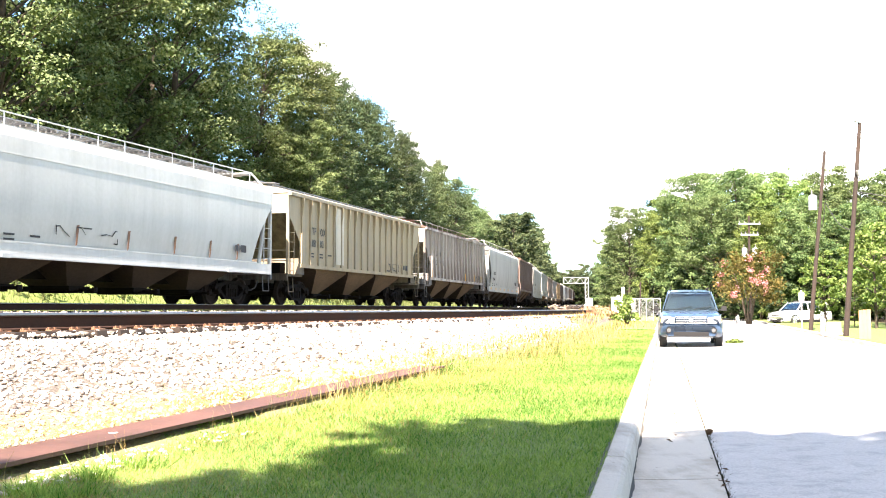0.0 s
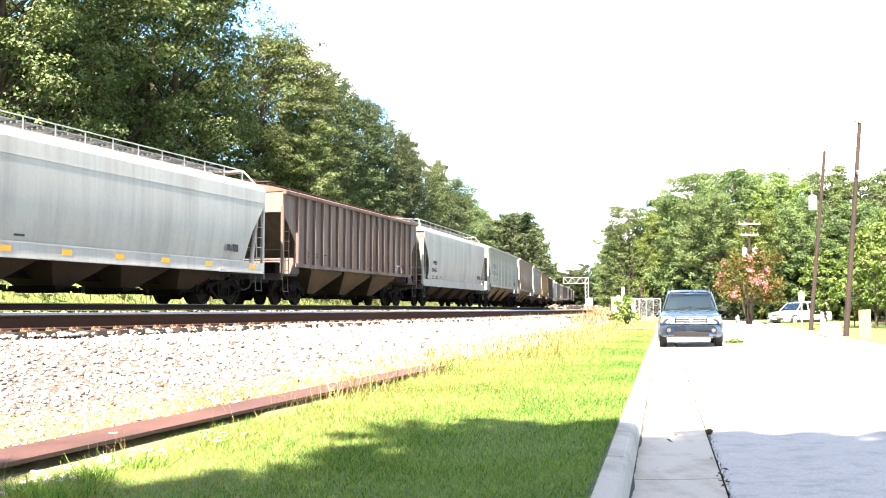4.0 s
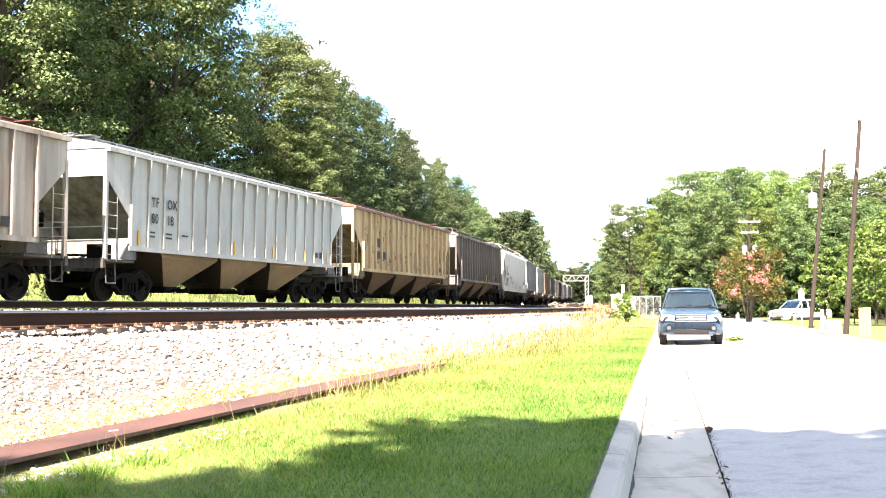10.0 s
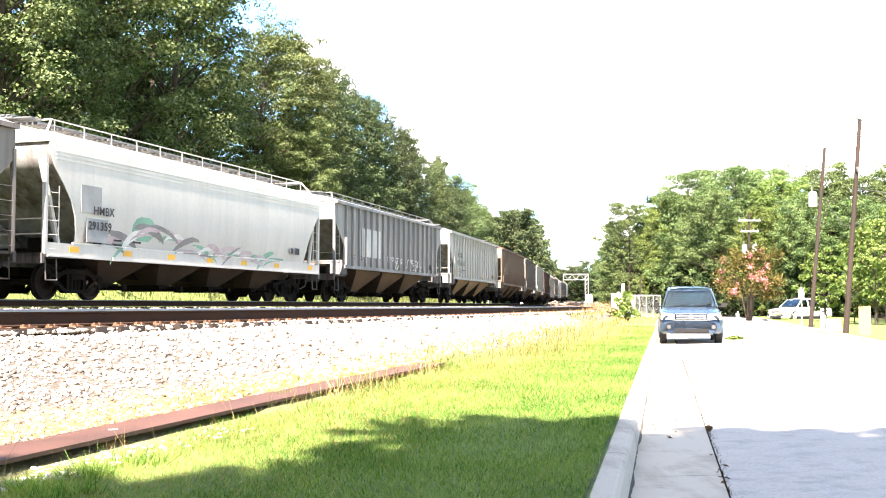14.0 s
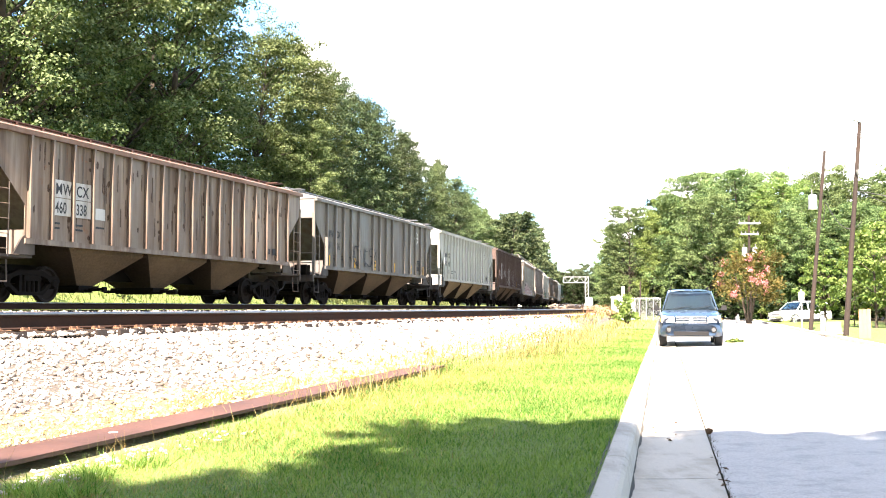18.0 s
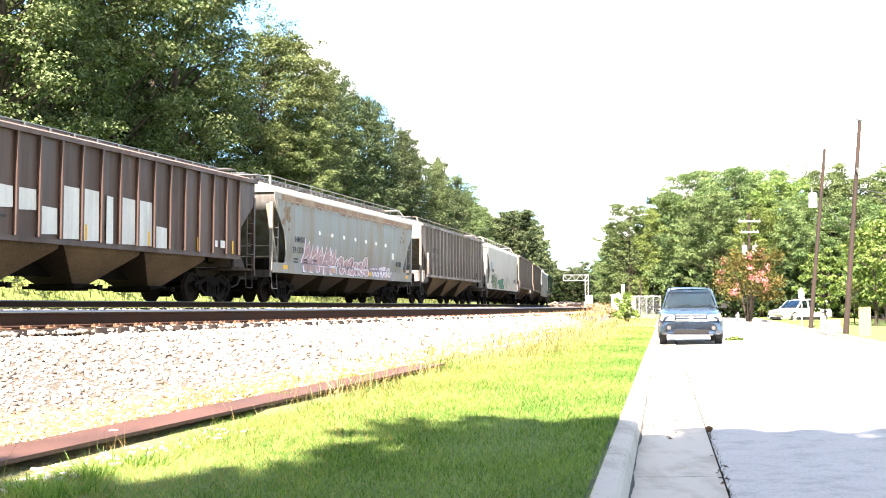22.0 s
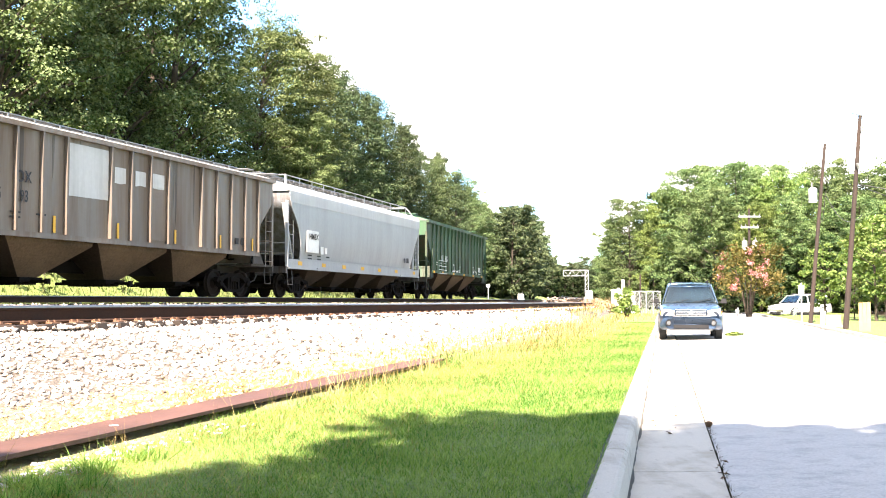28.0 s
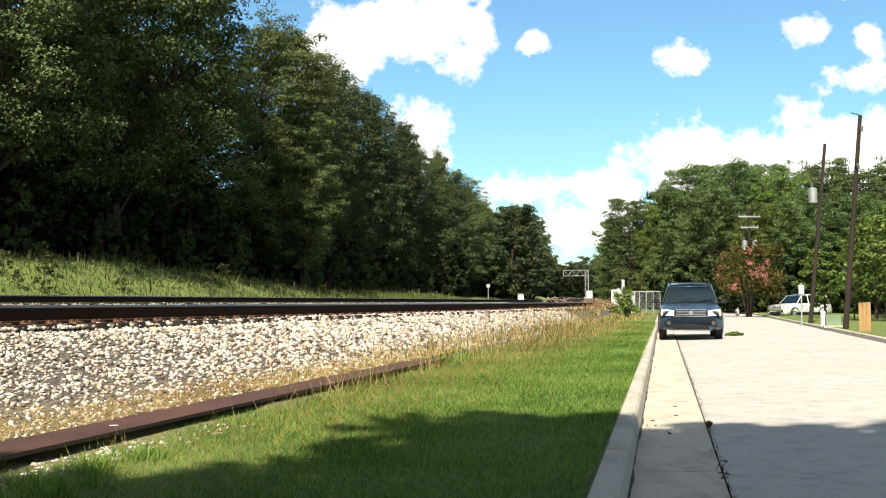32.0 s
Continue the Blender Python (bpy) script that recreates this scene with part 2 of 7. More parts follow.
# Back rows and low growth: the wood's inner shade is put into this colour.
SHADED_LEAF = leafy("shaded_leaves", (0.008, 0.016, 0.006), (0.033, 0.051, 0.018), 0.10)
STRAW = leafy("dry_grass", (0.27, 0.17, 0.065), (0.54, 0.40, 0.19), 0.35)
WOOD_LEAF = leafy("broad_leaves", (0.038, 0.076, 0.026), (0.160, 0.215, 0.088), 0.25)
SUNNY = leafy("sunny_leaves", (0.045, 0.070, 0.024), (0.155, 0.186, 0.078), 0.2)
WEED = leafy("weeds", (0.052, 0.074, 0.020), (0.172, 0.178, 0.076), 0.28)


# ---- mesh helpers ----
class Shape:
    """Vertices and faces gathered piece by piece."""

    def __init__(self):
        self.v, self.f = [], []

    def add(self, verts, faces):
        k = len(self.v)
        self.v += [tuple(p) for p in verts]
        self.f += [tuple(i + k for i in q) for q in faces]
        return self

    def box(self, x, y, z, sx, sy, sz, m=None, taper=1.0):
        p = [Vector((x + a * sx / 2 * (taper if c > 0 else 1), y + b * sy / 2 * (taper if c > 0 else 1), z + c * sz / 2)) for c in (-1, 1) for b in (-1, 1) for a in (-1, 1)]
        if m:
            p = [m @ q for q in p]
        return self.add(p, [(0, 2, 3, 1), (4, 5, 7, 6), (0, 1, 5, 4), (2, 6, 7, 3), (0, 4, 6, 2), (1, 3, 7, 5)])

    def tube(self, p0, p1, r0, r1=None, n=8, caps=True):
        p0, p1, r1 = Vector(p0), Vector(p1), r0 if r1 is None else r1
        d = (p1 - p0).normalized()
        a = d.orthogonal().normalized()
        b = d.cross(a)
        ring = [(math.cos(2 * math.pi * i / n), math.sin(2 * math.pi * i / n)) for i in range(n)]
        v = [p + (a * c + b * s) * r for p, r in ((p0, r0), (p1, r1)) for c, s in ring]
        f = [(i, (i + 1) % n, n + (i + 1) % n, n + i) for i in range(n)]
        if caps:
            f += [tuple(reversed(range(n))), tuple(range(n, 2 * n))]
        return self.add(v, f)

    def lathe(self, x, z, profile, n=28):
        """Turned about an axle along y: a closed profile of (y, radius)."""
        k = len(profile)
        v = [(x + r * math.cos(2 * math.pi * i / n), y, z + r * math.sin(2 * math.pi * i / n)) for i in range(n) for y, r in profile]
        return self.add(v, [(i * k + j, i * k + (j + 1) % k, (i + 1) % n * k + (j + 1) % k, (i + 1) % n * k + j) for i in range(n) for j in range(k)])

    def slab(self, pts, y0, y1):
        """An outline in x and z, thick from y0 to y1."""
        n = len(pts)
        v = [(x, y, z) for y in (y0, y1) for x, z in pts]
        return self.add(v, [tuple(range(n)), tuple(reversed(range(n, 2 * n)))] + [(i, n + i, n + (i + 1) % n, (i + 1) % n) for i in range(n)])

    def sweep(self, path, profile, closed=True):
        """A profile (across, up) drawn along a path of (point, heading)."""
        n, k = len(profile), len(path)
        v = []
        for p, h in path:
            side = Vector((math.cos(h), -math.sin(h), 0))
            v += [p + side * a + Vector((0, 0, c)) for a, c in profile]
        e = n if closed else n - 1
        f = [(i * n + j, i * n + (j + 1) % n, (i + 1) * n + (j + 1) % n, (i + 1) * n + j) for i in range(k - 1) for j in range(e)]
        if closed:
            f += [tuple(range(n)), tuple(reversed(range((k - 1) * n, k * n)))]
        return self.add(v, f)

    def mesh(self, name, mat, smooth=False):
        me = bpy.data.meshes.new(name)
        me.from_pydata(self.v, [], self.f)
        if mat:
            me.materials.append(mat)
        if smooth:
            me.shade_smooth()
            if smooth == 2:
                me.set_sharp_from_angle(angle=radians(35))
        return me


def part(name, shape, mat, parent, label="", smooth=False, at=None):
    """One mesh object under a thing or under a part."""
    me = shape if isinstance(shape, bpy.types.Mesh) else shape.mesh(name, mat, smooth)
    ob = new(name, me)
    ob.parent = parent
    if at is not None:
        ob.matrix_basis = at
    return tagged(ob, label)


def thing(name, label, category, m=None, group="", kind=""):
    ob = tagged(new(name), label, category, group, kind)
    ob.empty_display_size = 0.2
    if m is not None:
        ob.matrix_basis = m
    return ob


def solid(name, shape, mat, label, category, kind="", group="", m=None, smooth=False):
    ob = tagged(new(name, shape.mesh(name, mat, smooth)), label, category, group, kind)
    if m is not None:
        ob.matrix_basis = m
    return ob


def cloud_mesh(name, verts, faces_per, mat):
    """A mesh from an array of corner points, faces_per corners to a face."""
    verts = np.asarray(verts, np.float32).reshape(-1, 3)
    n = len(verts)
    me = bpy.data.meshes.new(name)
    me.vertices.add(n)
    me.vertices.foreach_set("co", verts.ravel())
    me.loops.add(n)
    me.loops.foreach_set("vertex_index", np.arange(n, dtype=np.int32))
    me.polygons.add(n // faces_per)
    me.polygons.foreach_set("loop_start", np.arange(0, n, faces_per, dtype=np.int32))
    me.update(calc_edges=True)
    me.materials.append(mat)
    return me


# ---- the lie of the land ----
# The running line: metres along it, metres off to its far side.
TURN, FAR_LINE, BEND, BEND_END = radians(22.09), 19.80, 0.00256, 97.0
NEAR_LINE = -8.58
NEAR_RAIL = 0.225
RAIL_Z, NEAR_Z = 1.28, 1.065


def bow(s):
    s0 = min(max(s, -20), BEND_END)
    return BEND * s0 * s0 / 2 + BEND * s0 * (s - s0)


def line(s, off=0.0, z=0.0):
    y = FAR_LINE + off + bow(s)
    return Vector((s * math.sin(TURN) - y * math.cos(TURN), s * math.cos(TURN) + y * math.sin(TURN), z))


def heading(s):
    """Degrees clockwise from straight ahead, in radians."""
    return TURN - math.atan(BEND * min(max(s, -20), BEND_END))


def near_off(s):
    """The near line closes in on the main line further out."""
    return NEAR_LINE + 4.4 * ease(70, 190, s)


def grade(s):
    return 0.0 if s < 150 else 1.3 * min(1, (s - 150) / 130) ** 1.5


def along(x, y):
    """A place on the plan as metres along and off the running line."""
    s = y * math.cos(TURN) + x * math.sin(TURN)
    return s, y * math.sin(TURN) - x * math.cos(TURN) - FAR_LINE - bow(s)


ROAD = 0.21


def ease(a, b, x):
    t = min(1, max(0, (x - a) / (b - a)))
    return t * t * (3 - 2 * t)


def kerb_x(y):
    return -0.226 + ROAD * y


def far_kerb_x(y):
    return 5.1 + 0.24 * y


BEAM_A, BEAM_B = Vector((-3.55, 2.35, 0)), Vector((-0.16, 15.9, 0))


def beam_side(x, y):
    """Metres on the far side of the steel beam's line."""
    d = (BEAM_B - BEAM_A).normalized()
    return -((x - BEAM_A.x) * d.y - (y - BEAM_A.y) * d.x)


def land(x, y):
    """Height of the ground, and how much of it is stone and how dry it is."""
    s, o = along(x, y)
    g = grade(s)
    near = near_off(s)
    left = kerb_x(y) - x
    if x > far_kerb_x(y) + 0.16:
        d = x - far_kerb_x(y)
        return 0.14 + 0.012 * min(d, 4) - 0.15 * ease(3, 14, d), 0.0, 0.1
    if left < 0.158:
        return -0.08, 0.0, 0.3
    side = beam_side(x, y)
    z, bed, dry = 0.155 + 0.015 * min(left, 4) / 4, 0.0, 0.0
    if y > 26:
        side = side - (y - 26) * 0.045
    if side > -0.65:
        z = max(z, 0.16 + 0.075 * ease(-0.3, 0.2, side))
        dry = 0.9 * ease(-0.62, -0.25, side)
    if side > 0:
        up = ease(0.1, 1, 1 - (near - 1.45 - o) / max(1.0, near - 1.45 - o + side))
        z = 0.25 + (0.71 + g - 0.25) * up
        bed = 1.0
        dry = 0.7 * (1 - ease(0.04, 0.26, up)) + 0.3 * ease(18, 45, y) * (1 - 0.6 * up)
    if o > near - 1.45:
        z, bed, dry = NEAR_Z - 0.39 + g + 0.08 * ease(near - 1.25, near - 1.0, o), 1.0, 0.0
    if o > near + 1.4:
        z = NEAR_Z - 0.29 + g + 0.24 * ease(-4.5, -1.5, o)
    if o > 1.5:
        z = RAIL_Z - 0.25 + g - 0.75 * ease(1.5, 3.4, o)
        bed = 1 - ease(2.6, 3.4, o)
        dry = 0.2
        z += (2.75 - 1.2 * ease(36, 70, s)) * ease(3.6, 12.0, o) + 0.25 * noise.noise((x * 0.25, y * 0.25, 0))
    return z, bed, dry


def build_ground():
    def steps(a, b, c, d, near, far):
        out = [c]
        while out[0] > a:
            out.insert(0, out[0] - max(near, (c - out[0]) * far))
        t = c + near
        while t < d:
            out.append(t)
            t += near
        while t < b:
            out.append(t)
            t += max(near, (t - d) * far)
        return out + [b]
    xs, ys = steps(-2500, 2500, -30, 12, 0.42, 0.16), steps(-600, 4500, 1, 45, 0.42, 0.07)
    # Columns follow the kerbs, so that the ground breaks cleanly at them.
    us = sorted([x for x in xs if min(abs(x + 0.16), abs(x - 5.496)) > 0.06] + [-0.162, -0.154, 5.47, 5.50])
    xs = us
    v, cover = [], []
    for y in ys:
        y_ = min(max(y, -30), 130)
        for u in us:
            x = kerb_x(y_) + (u if u < 0 else u * (5.326 + 0.03 * y_) / 5.326 if u < 5.326 else u + 0.03 * y_)
            z, bed, dry = land(x, y)
            far = math.hypot(x, y)
            if bed < 0.5 and far < 60 and x < kerb_x(y) - 0.5:
                z += 0.02 * noise.noise((x * 0.9, y * 0.9, 3))
            v.append((x, y, z))
            s, o = along(x, y)
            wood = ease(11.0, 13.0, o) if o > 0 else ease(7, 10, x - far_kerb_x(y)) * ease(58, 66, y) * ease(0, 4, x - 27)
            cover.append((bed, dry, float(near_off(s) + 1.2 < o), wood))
    nx = len(xs)
    f = [(j * nx + i, j * nx + i + 1, (j + 1) * nx + i + 1, (j + 1) * nx + i) for j in range(len(ys) - 1) for i in range(nx - 1)]
    me = bpy.data.meshes.new("ground")
    me.from_pydata(v, [], f)
    me.materials.append(GROUND)
    me.shade_smooth()
    layer = me.color_attributes.new("cover", "FLOAT_COLOR", "POINT")
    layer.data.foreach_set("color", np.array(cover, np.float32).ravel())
    return tagged(new("ground", me), "sunlit mown lawn, weedy verge and crushed stone rail bed", "ground", kind="structure")


build_ground()


def road_path(fx, y0, y1, n, z=0.0):
    return [(Vector((fx(y), y, z)), math.atan(ROAD)) for y in (y0 + (y1 - y0) * i / n for i in range(n + 1))]


def build_road():
    s = Shape()
    ys = [-30 + 5 * i for i in range(33)]
    v = []
    for y in ys:
        x0, x1 = kerb_x(y) + 0.612, far_kerb_x(y)
        v += [(x0 + (x1 - x0) * i / 6, y, 0.012 + 0.05 * math.sin(math.pi * i / 6)) for i in range(7)]
    s.add(v, [(j * 7 + i, j * 7 + i + 1, (j + 1) * 7 + i + 1, (j + 1) * 7 + i) for j in range(len(ys) - 1) for i in range(6)])
    solid("road", s, ASPHALT, "sun-bleached grey asphalt street with hairline cracks", "road", "structure", smooth=True)


build_road()


def build_kerb():
    """Kerb and gutter pans, cast in three metre lengths with open joints."""
    d = Vector((ROAD, 1, 0)).normalized()
    kerb = thing("kerb", "cast concrete kerb along the lawn", "kerb", kind="structure")
    gutter = thing("gutter", "pale concrete gutter pan stained with dirt", "gutter", kind="structure")
    prof = [(-0.165, -0.1), (0.0, -0.1), (0.012, 0.0), (-0.012, 0.12), (-0.035, 0.145), (-0.05, 0.15), (-0.155, 0.155), (-0.165, 0.145)]
    pan = [(0.0, -0.1), (0.58, -0.1), (0.58, 0.028), (0.3, 0.012), (0.0, 0.002)]
    h = math.atan(ROAD)
    km = Shape().sweep([(Vector((0, 0, 0)), h), (d * 4.890, h)], prof).mesh("kerb_length", KERB)
    gm = Shape().sweep([(Vector((0, 0, 0)), h), (d * 4.888, h)], pan).mesh("gutter_pan", CONCRETE)
    y = 7.0 - 6 * 4.80
    while y < 108:
        part("kerb_length", km, None, kerb, at=pose(kerb_x(y), y, 0))
        part("gutter_pan", gm, None, gutter, at=pose(kerb_x(y) + 0.002, y, 0))
        y += 4.80
    for name, label, base, rise, wide in (("gutter_dirt", "thin ragged line of dark grit at the kerb's foot", 0.008, 0.0035, 0.026), ("soil_edge", "bare dark soil along the kerb's back", -0.186, 0.158, 0.018)):
        s, v, q = Shape(), [], 2.5
        while q < 70:
            w = wide * (0.75 + 0.9 * noise.noise((q * 1.7, base * 40, 2)) + 0.35 * noise.noise((q * 9.0, 1, 7)))
            x = kerb_x(q) + base
            v += [(x, q, rise + 0.005), (x + max(0.003, w), q, rise + 0.001)]
            q += 0.035 + 0.004 * q
        n = len(v) // 2
        s.add(v, [(k * 2, k * 2 + 1, k * 2 + 3, k * 2 + 2) for k in range(n - 1)])
        solid(name, s, JOINT, label, "dirt", "structure")
    s = Shape().sweep(road_path(lambda q: kerb_x(q) + 0.3, -26, 108, 20), [(-0.3, -0.12), (0.345, -0.12), (0.345, -0.004), (-0.3, -0.006)])
    solid("gutter_joint", s, JOINT, "dark dirt in the gutter's joints", "joint", "structure")
    s = Shape().sweep(road_path(far_kerb_x, -26, 112, 30), [(0.0, -0.1), (0.17, -0.1), (0.17, 0.14), (0.03, 0.15), (0.0, 0.13)])
    solid("far_kerb", s, KERB, "pale concrete kerb on the street's far side", "kerb", "structure")


build_kerb()


def rail_profile():
    a = [(0.07, 0), (0.07, 0.012), (0.012, 0.028), (0.009, 0.14), (0.036, 0.150), (0.036, 0.178), (0.030, 0.186)]
    return a + [(-x, z) for x, z in reversed(a)]


def build_track(centre, top, s0, s1, name, label, tall=0.186):
    track = thing(name, label, "track", kind="structure")
    n = int((s1 - s0) / 2)
    profile = [(a, c * tall / 0.186) for a, c in rail_profile()]
    for off, tag in ((-0.7525, "rail"), (0.7525, "rail")):
        path = [(line(s, centre(s) + off, top - tall + grade(s)), heading(s)) for s in (s0 + (s1 - s0) * i / n for i in range(n + 1))]
        part(tag, Shape().sweep(path, profile), RAIL, track, "brown steel rail")
        crown = [(0.0375, -0.022), (0.0375, -0.010), (0.030, 0.001), (0.022, 0.0035), (-0.022, 0.0035), (-0.030, 0.001), (-0.0375, -0.010), (-0.0375, -0.022)]
        part("rail_top", Shape().sweep([(p + Vector((0, 0, tall)), h) for p, h in path], crown), SHINE, track, "polished running surface")
    return track


FAR_TRACK = build_track(lambda s: 0.0, RAIL_Z, -60, 480, "main_track", "main line of steel rails on a stone bed")
NEAR_TRACK = build_track(near_off, NEAR_Z, -60, 480, "near_track", "unused near line of dark rails on weathered ties", NEAR_RAIL)


def build_ties():
    rng = random.Random(5)
    tie = Shape().box(0, 0, -0.085, 2.6, 0.22, 0.17, taper=0.97).mesh("tie", TIE)
    plate = Shape().box(0, 0, 0.008, 0.36, 0.19, 0.016)
    for a in (-0.1, 0.1):
        for b in (-0.06, 0.06):
            plate.box(a, b, 0.03, 0.03, 0.035, 0.04)
    for a in (-0.085, 0.085):
        plate.box(a, 0, 0.026, 0.02, 0.19, 0.022)
    plate = plate.mesh("tie_plate", PLATE)
    far = Shape()
    for track, centre_at, top, drop in ((NEAR_TRACK, near_off, NEAR_Z, NEAR_RAIL + 0.017), (FAR_TRACK, lambda s: 0.0, RAIL_Z, 0.203)):
        s = -4.0
        while s < 260:
            centre = centre_at(s)
            p, h = line(s, centre, top - drop + grade(s)), heading(s) + radians(rng.uniform(-1.2, 1.2))
            m = Matrix.Translation(p) @ Matrix.Rotation(-h, 4, "Z") @ Matrix.Translation((rng.uniform(-0.05, 0.05), 0, 0))
            if s < 76 and centre < -1:
                part("tie", tie, None, track, at=m)
                for off in (-0.7525, 0.7525):
                    part("tie_plate", plate, None, track, at=Matrix.Translation(line(s, centre + off, top - drop + 0.0005)) @ Matrix.Rotation(-h, 4, "Z"))
            else:
                far.box(0, 0, -0.085, 2.6, 0.22, 0.17, m)
            s += 0.5 + rng.uniform(-0.035, 0.035)
    tagged(part("tie", far, TIE, FAR_TRACK), kind="stuff")


def build_beam():
    """A long wide-flange beam laid as an edging between stone and lawn."""
    h = math.atan2(BEAM_B.x - BEAM_A.x, BEAM_B.y - BEAM_A.y)
    prof = [(0.20, 0.268), (0.20, 0.242), (0.02, 0.236), (0.014, 0.09), (0.20, 0.075), (0.20, 0.05), (-0.20, 0.05), (-0.20, 0.075), (-0.014, 0.09), (-0.02, 0.236), (-0.20, 0.242), (-0.20, 0.268)]
    beam = thing("steel_beam", "long rusty wide-flange steel beam lying along the lawn", "beam")
    part("beam_length", Shape().sweep([(BEAM_A, h), (BEAM_B, h)], prof), RUST, beam)
    m = Matrix.Translation(BEAM_A.lerp(BEAM_B, 0.365) + Vector((0.03, 0, 0.270))) @ Matrix.Rotation(0.5, 4, "Z")
    part("paper_scrap", Shape().box(0, 0, 0.003, 0.06, 0.022, 0.004, m), WHITE, beam, "torn white scrap on the flange")


build_beam()


# ---- the train ----
# Cars in their own space: x towards the leading end, y towards the street, z above the rail.


def letters(text, size, mat, parent, x, y, z, label="", name="lettering", squeeze=1.0):
    """Lettering on the street side, read with the leading end to the left."""
    cu = bpy.data.curves.new("lettering", "FONT")
    cu.body, cu.size, cu.extrude, cu.space_character, cu.offset = text, size, 0.002, 1.08, 0.005
    tmp = bpy.data.objects.new("lettering", cu)
    scene.collection.objects.link(tmp)
    me = bpy.data.meshes.new_from_object(tmp.evaluated_get(bpy.context.evaluated_depsgraph_get()))
    bpy.data.objects.remove(tmp)
    me.materials.clear()
    me.materials.append(mat)
    turn = Matrix(((-squeeze, 0, 0, 0), (0, 0, 1, 0), (0, 1, 0, 0), (0, 0, 0, 1)))
    me.transform(Matrix.Translation((x, y, z)) @ turn)
    return part(name, me, None, parent, label)


def truck_parts(car, x):
    truck = part("truck", Shape().box(x, 0, 0.62, 0.42, 1.9, 0.30).box(x, 0, 0.82, 0.5, 0.7, 0.14), IRON, car, "dark cast steel truck with two wheelsets")
    for dx in (-0.89, 0.89):
        for sy in (-1, 1):
            prof = [(0.70, 0.06), (0.70, 0.40), (0.685, 0.485), (0.72, 0.485), (0.74, 0.459), (0.815, 0.457), (0.815, 0.40), (0.755, 0.37), (0.76, 0.19), (0.84, 0.14), (0.84, 0.06)]
            part("wheel", Shape().lathe(x + dx, 0.457, [(sy * a, r) for a, r in prof]), WHEELS, truck, "steel wheel with a worn rim")
        part("axle", Shape().tube((x + dx, -0.98, 0.457), (x + dx, 0.98, 0.457), 0.085, n=12), WHEELS, truck)
    for sy in (-1, 1):
        f = Shape()
        y0, y1 = sy * 0.90, sy * 1.04
        top = [(-1.12, 0.52), (-1.05, 0.66), (-0.72, 0.68), (-0.42, 0.80), (0.42, 0.80), (0.72, 0.68), (1.05, 0.66), (1.12, 0.52), (0.95, 0.40), (0.78, 0.46), (0.62, 0.60), (0.36, 0.68), (-0.36, 0.68), (-0.62, 0.60), (-0.78, 0.46), (-0.95, 0.40)]
        f.slab([(x + a, c) for a, c in top], min(y0, y1), max(y0, y1))
        f.slab([(x + a, c) for a, c in ((-0.86, 0.46), (-0.74, 0.48), (-0.40, 0.26), (0.40, 0.26), (0.74, 0.48), (0.86, 0.46), (0.46, 0.17), (-0.46, 0.17))], min(y0, y1), max(y0, y1))
        for a in (-0.33, 0.33):
            f.box(x + a, sy * 0.97, 0.47, 0.10, 0.13, 0.46)
        for a in (-0.16, 0.0, 0.16):
            f.tube((x + a, sy * 0.97, 0.26), (x + a, sy * 0.97, 0.54), 0.062, n=10)
        for a in (-0.89, 0.89):
            f.tube((x + a, sy * 0.93, 0.457), (x + a, sy * 1.10, 0.457), 0.13, 0.10, 12)
        f.box(x, sy * 0.97, 0.60, 0.5, 0.2, 0.14)
        part("side_frame", f, IRON, truck)


def ladder(x0, x1, y, z0, z1, rungs, thick=0.022):
    s = Shape()
    for x in (x0, x1):
        s.box(x, y, (z0 + z1) / 2, 0.032, 0.02, z1 - z0)
    for i in range(rungs):
        z = z0 + (z1 - z0) * (i + 0.5) / rungs
        s.tube((x0, y + 0.012, z), (x1, y + 0.012, z), thick / 2, n=6)
    return s


def end_ladder(x, y0, y1, z0, z1, rungs):
    s = Shape()
    for y in (y0, y1):
        s.box(x, y, (z0 + z1) / 2, 0.02, 0.032, z1 - z0)
    for i in range(rungs):
        z = z0 + (z1 - z0) * (i + 0.5) / rungs
        s.tube((x + 0.012, y0, z), (x + 0.012, y1, z), 0.011, n=6)
    return s


def shell(profile, reach, inset):
    """Closed hopper body: half breadth by height, with ends that slope in below."""
    s = Shape()
    v = []
    for y, z in profile:
        h = reach(z)
        v += [(h, y - inset, z), (h, -(y - inset), z), (-h, -(y - inset), z), (-h, y - inset, z)]
    n = len(profile)
    f = [(i * 4 + j, i * 4 + (j + 1) % 4, i * 4 + 4 + (j + 1) % 4, i * 4 + 4 + j) for i in range(n - 1) for j in range(4)]
    s.add(v, f + [(3, 2, 1, 0), tuple(range(n * 4 - 4, n * 4))])
    return s


def side_sheet(profile, reach, sign):
    s = Shape()
    v = []
    for y, z in profile:
        h = reach(z)
        v += [(h, sign * y, z), (-h, sign * y, z), (-h, sign * (y - 0.025), z), (h, sign * (y - 0.025), z)]
    n = len(profile)
    f = [(i * 4 + j, i * 4 + (j + 1) % 4, i * 4 + 4 + (j + 1) % 4, i * 4 + 4 + j) for i in range(n - 1) for j in range(4)]
    return s.add(v, f + [(0, 1, 2, 3), tuple(range(n * 4 - 4, n * 4))])


def piecewise(z, table):
    for (z0, h0), (z1, h1) in zip(table, table[1:]):
        if z <= z1:
            return h0 + (h1 - h0) * max(0, (z - z0)) / (z1 - z0)
    return table[-1][1]


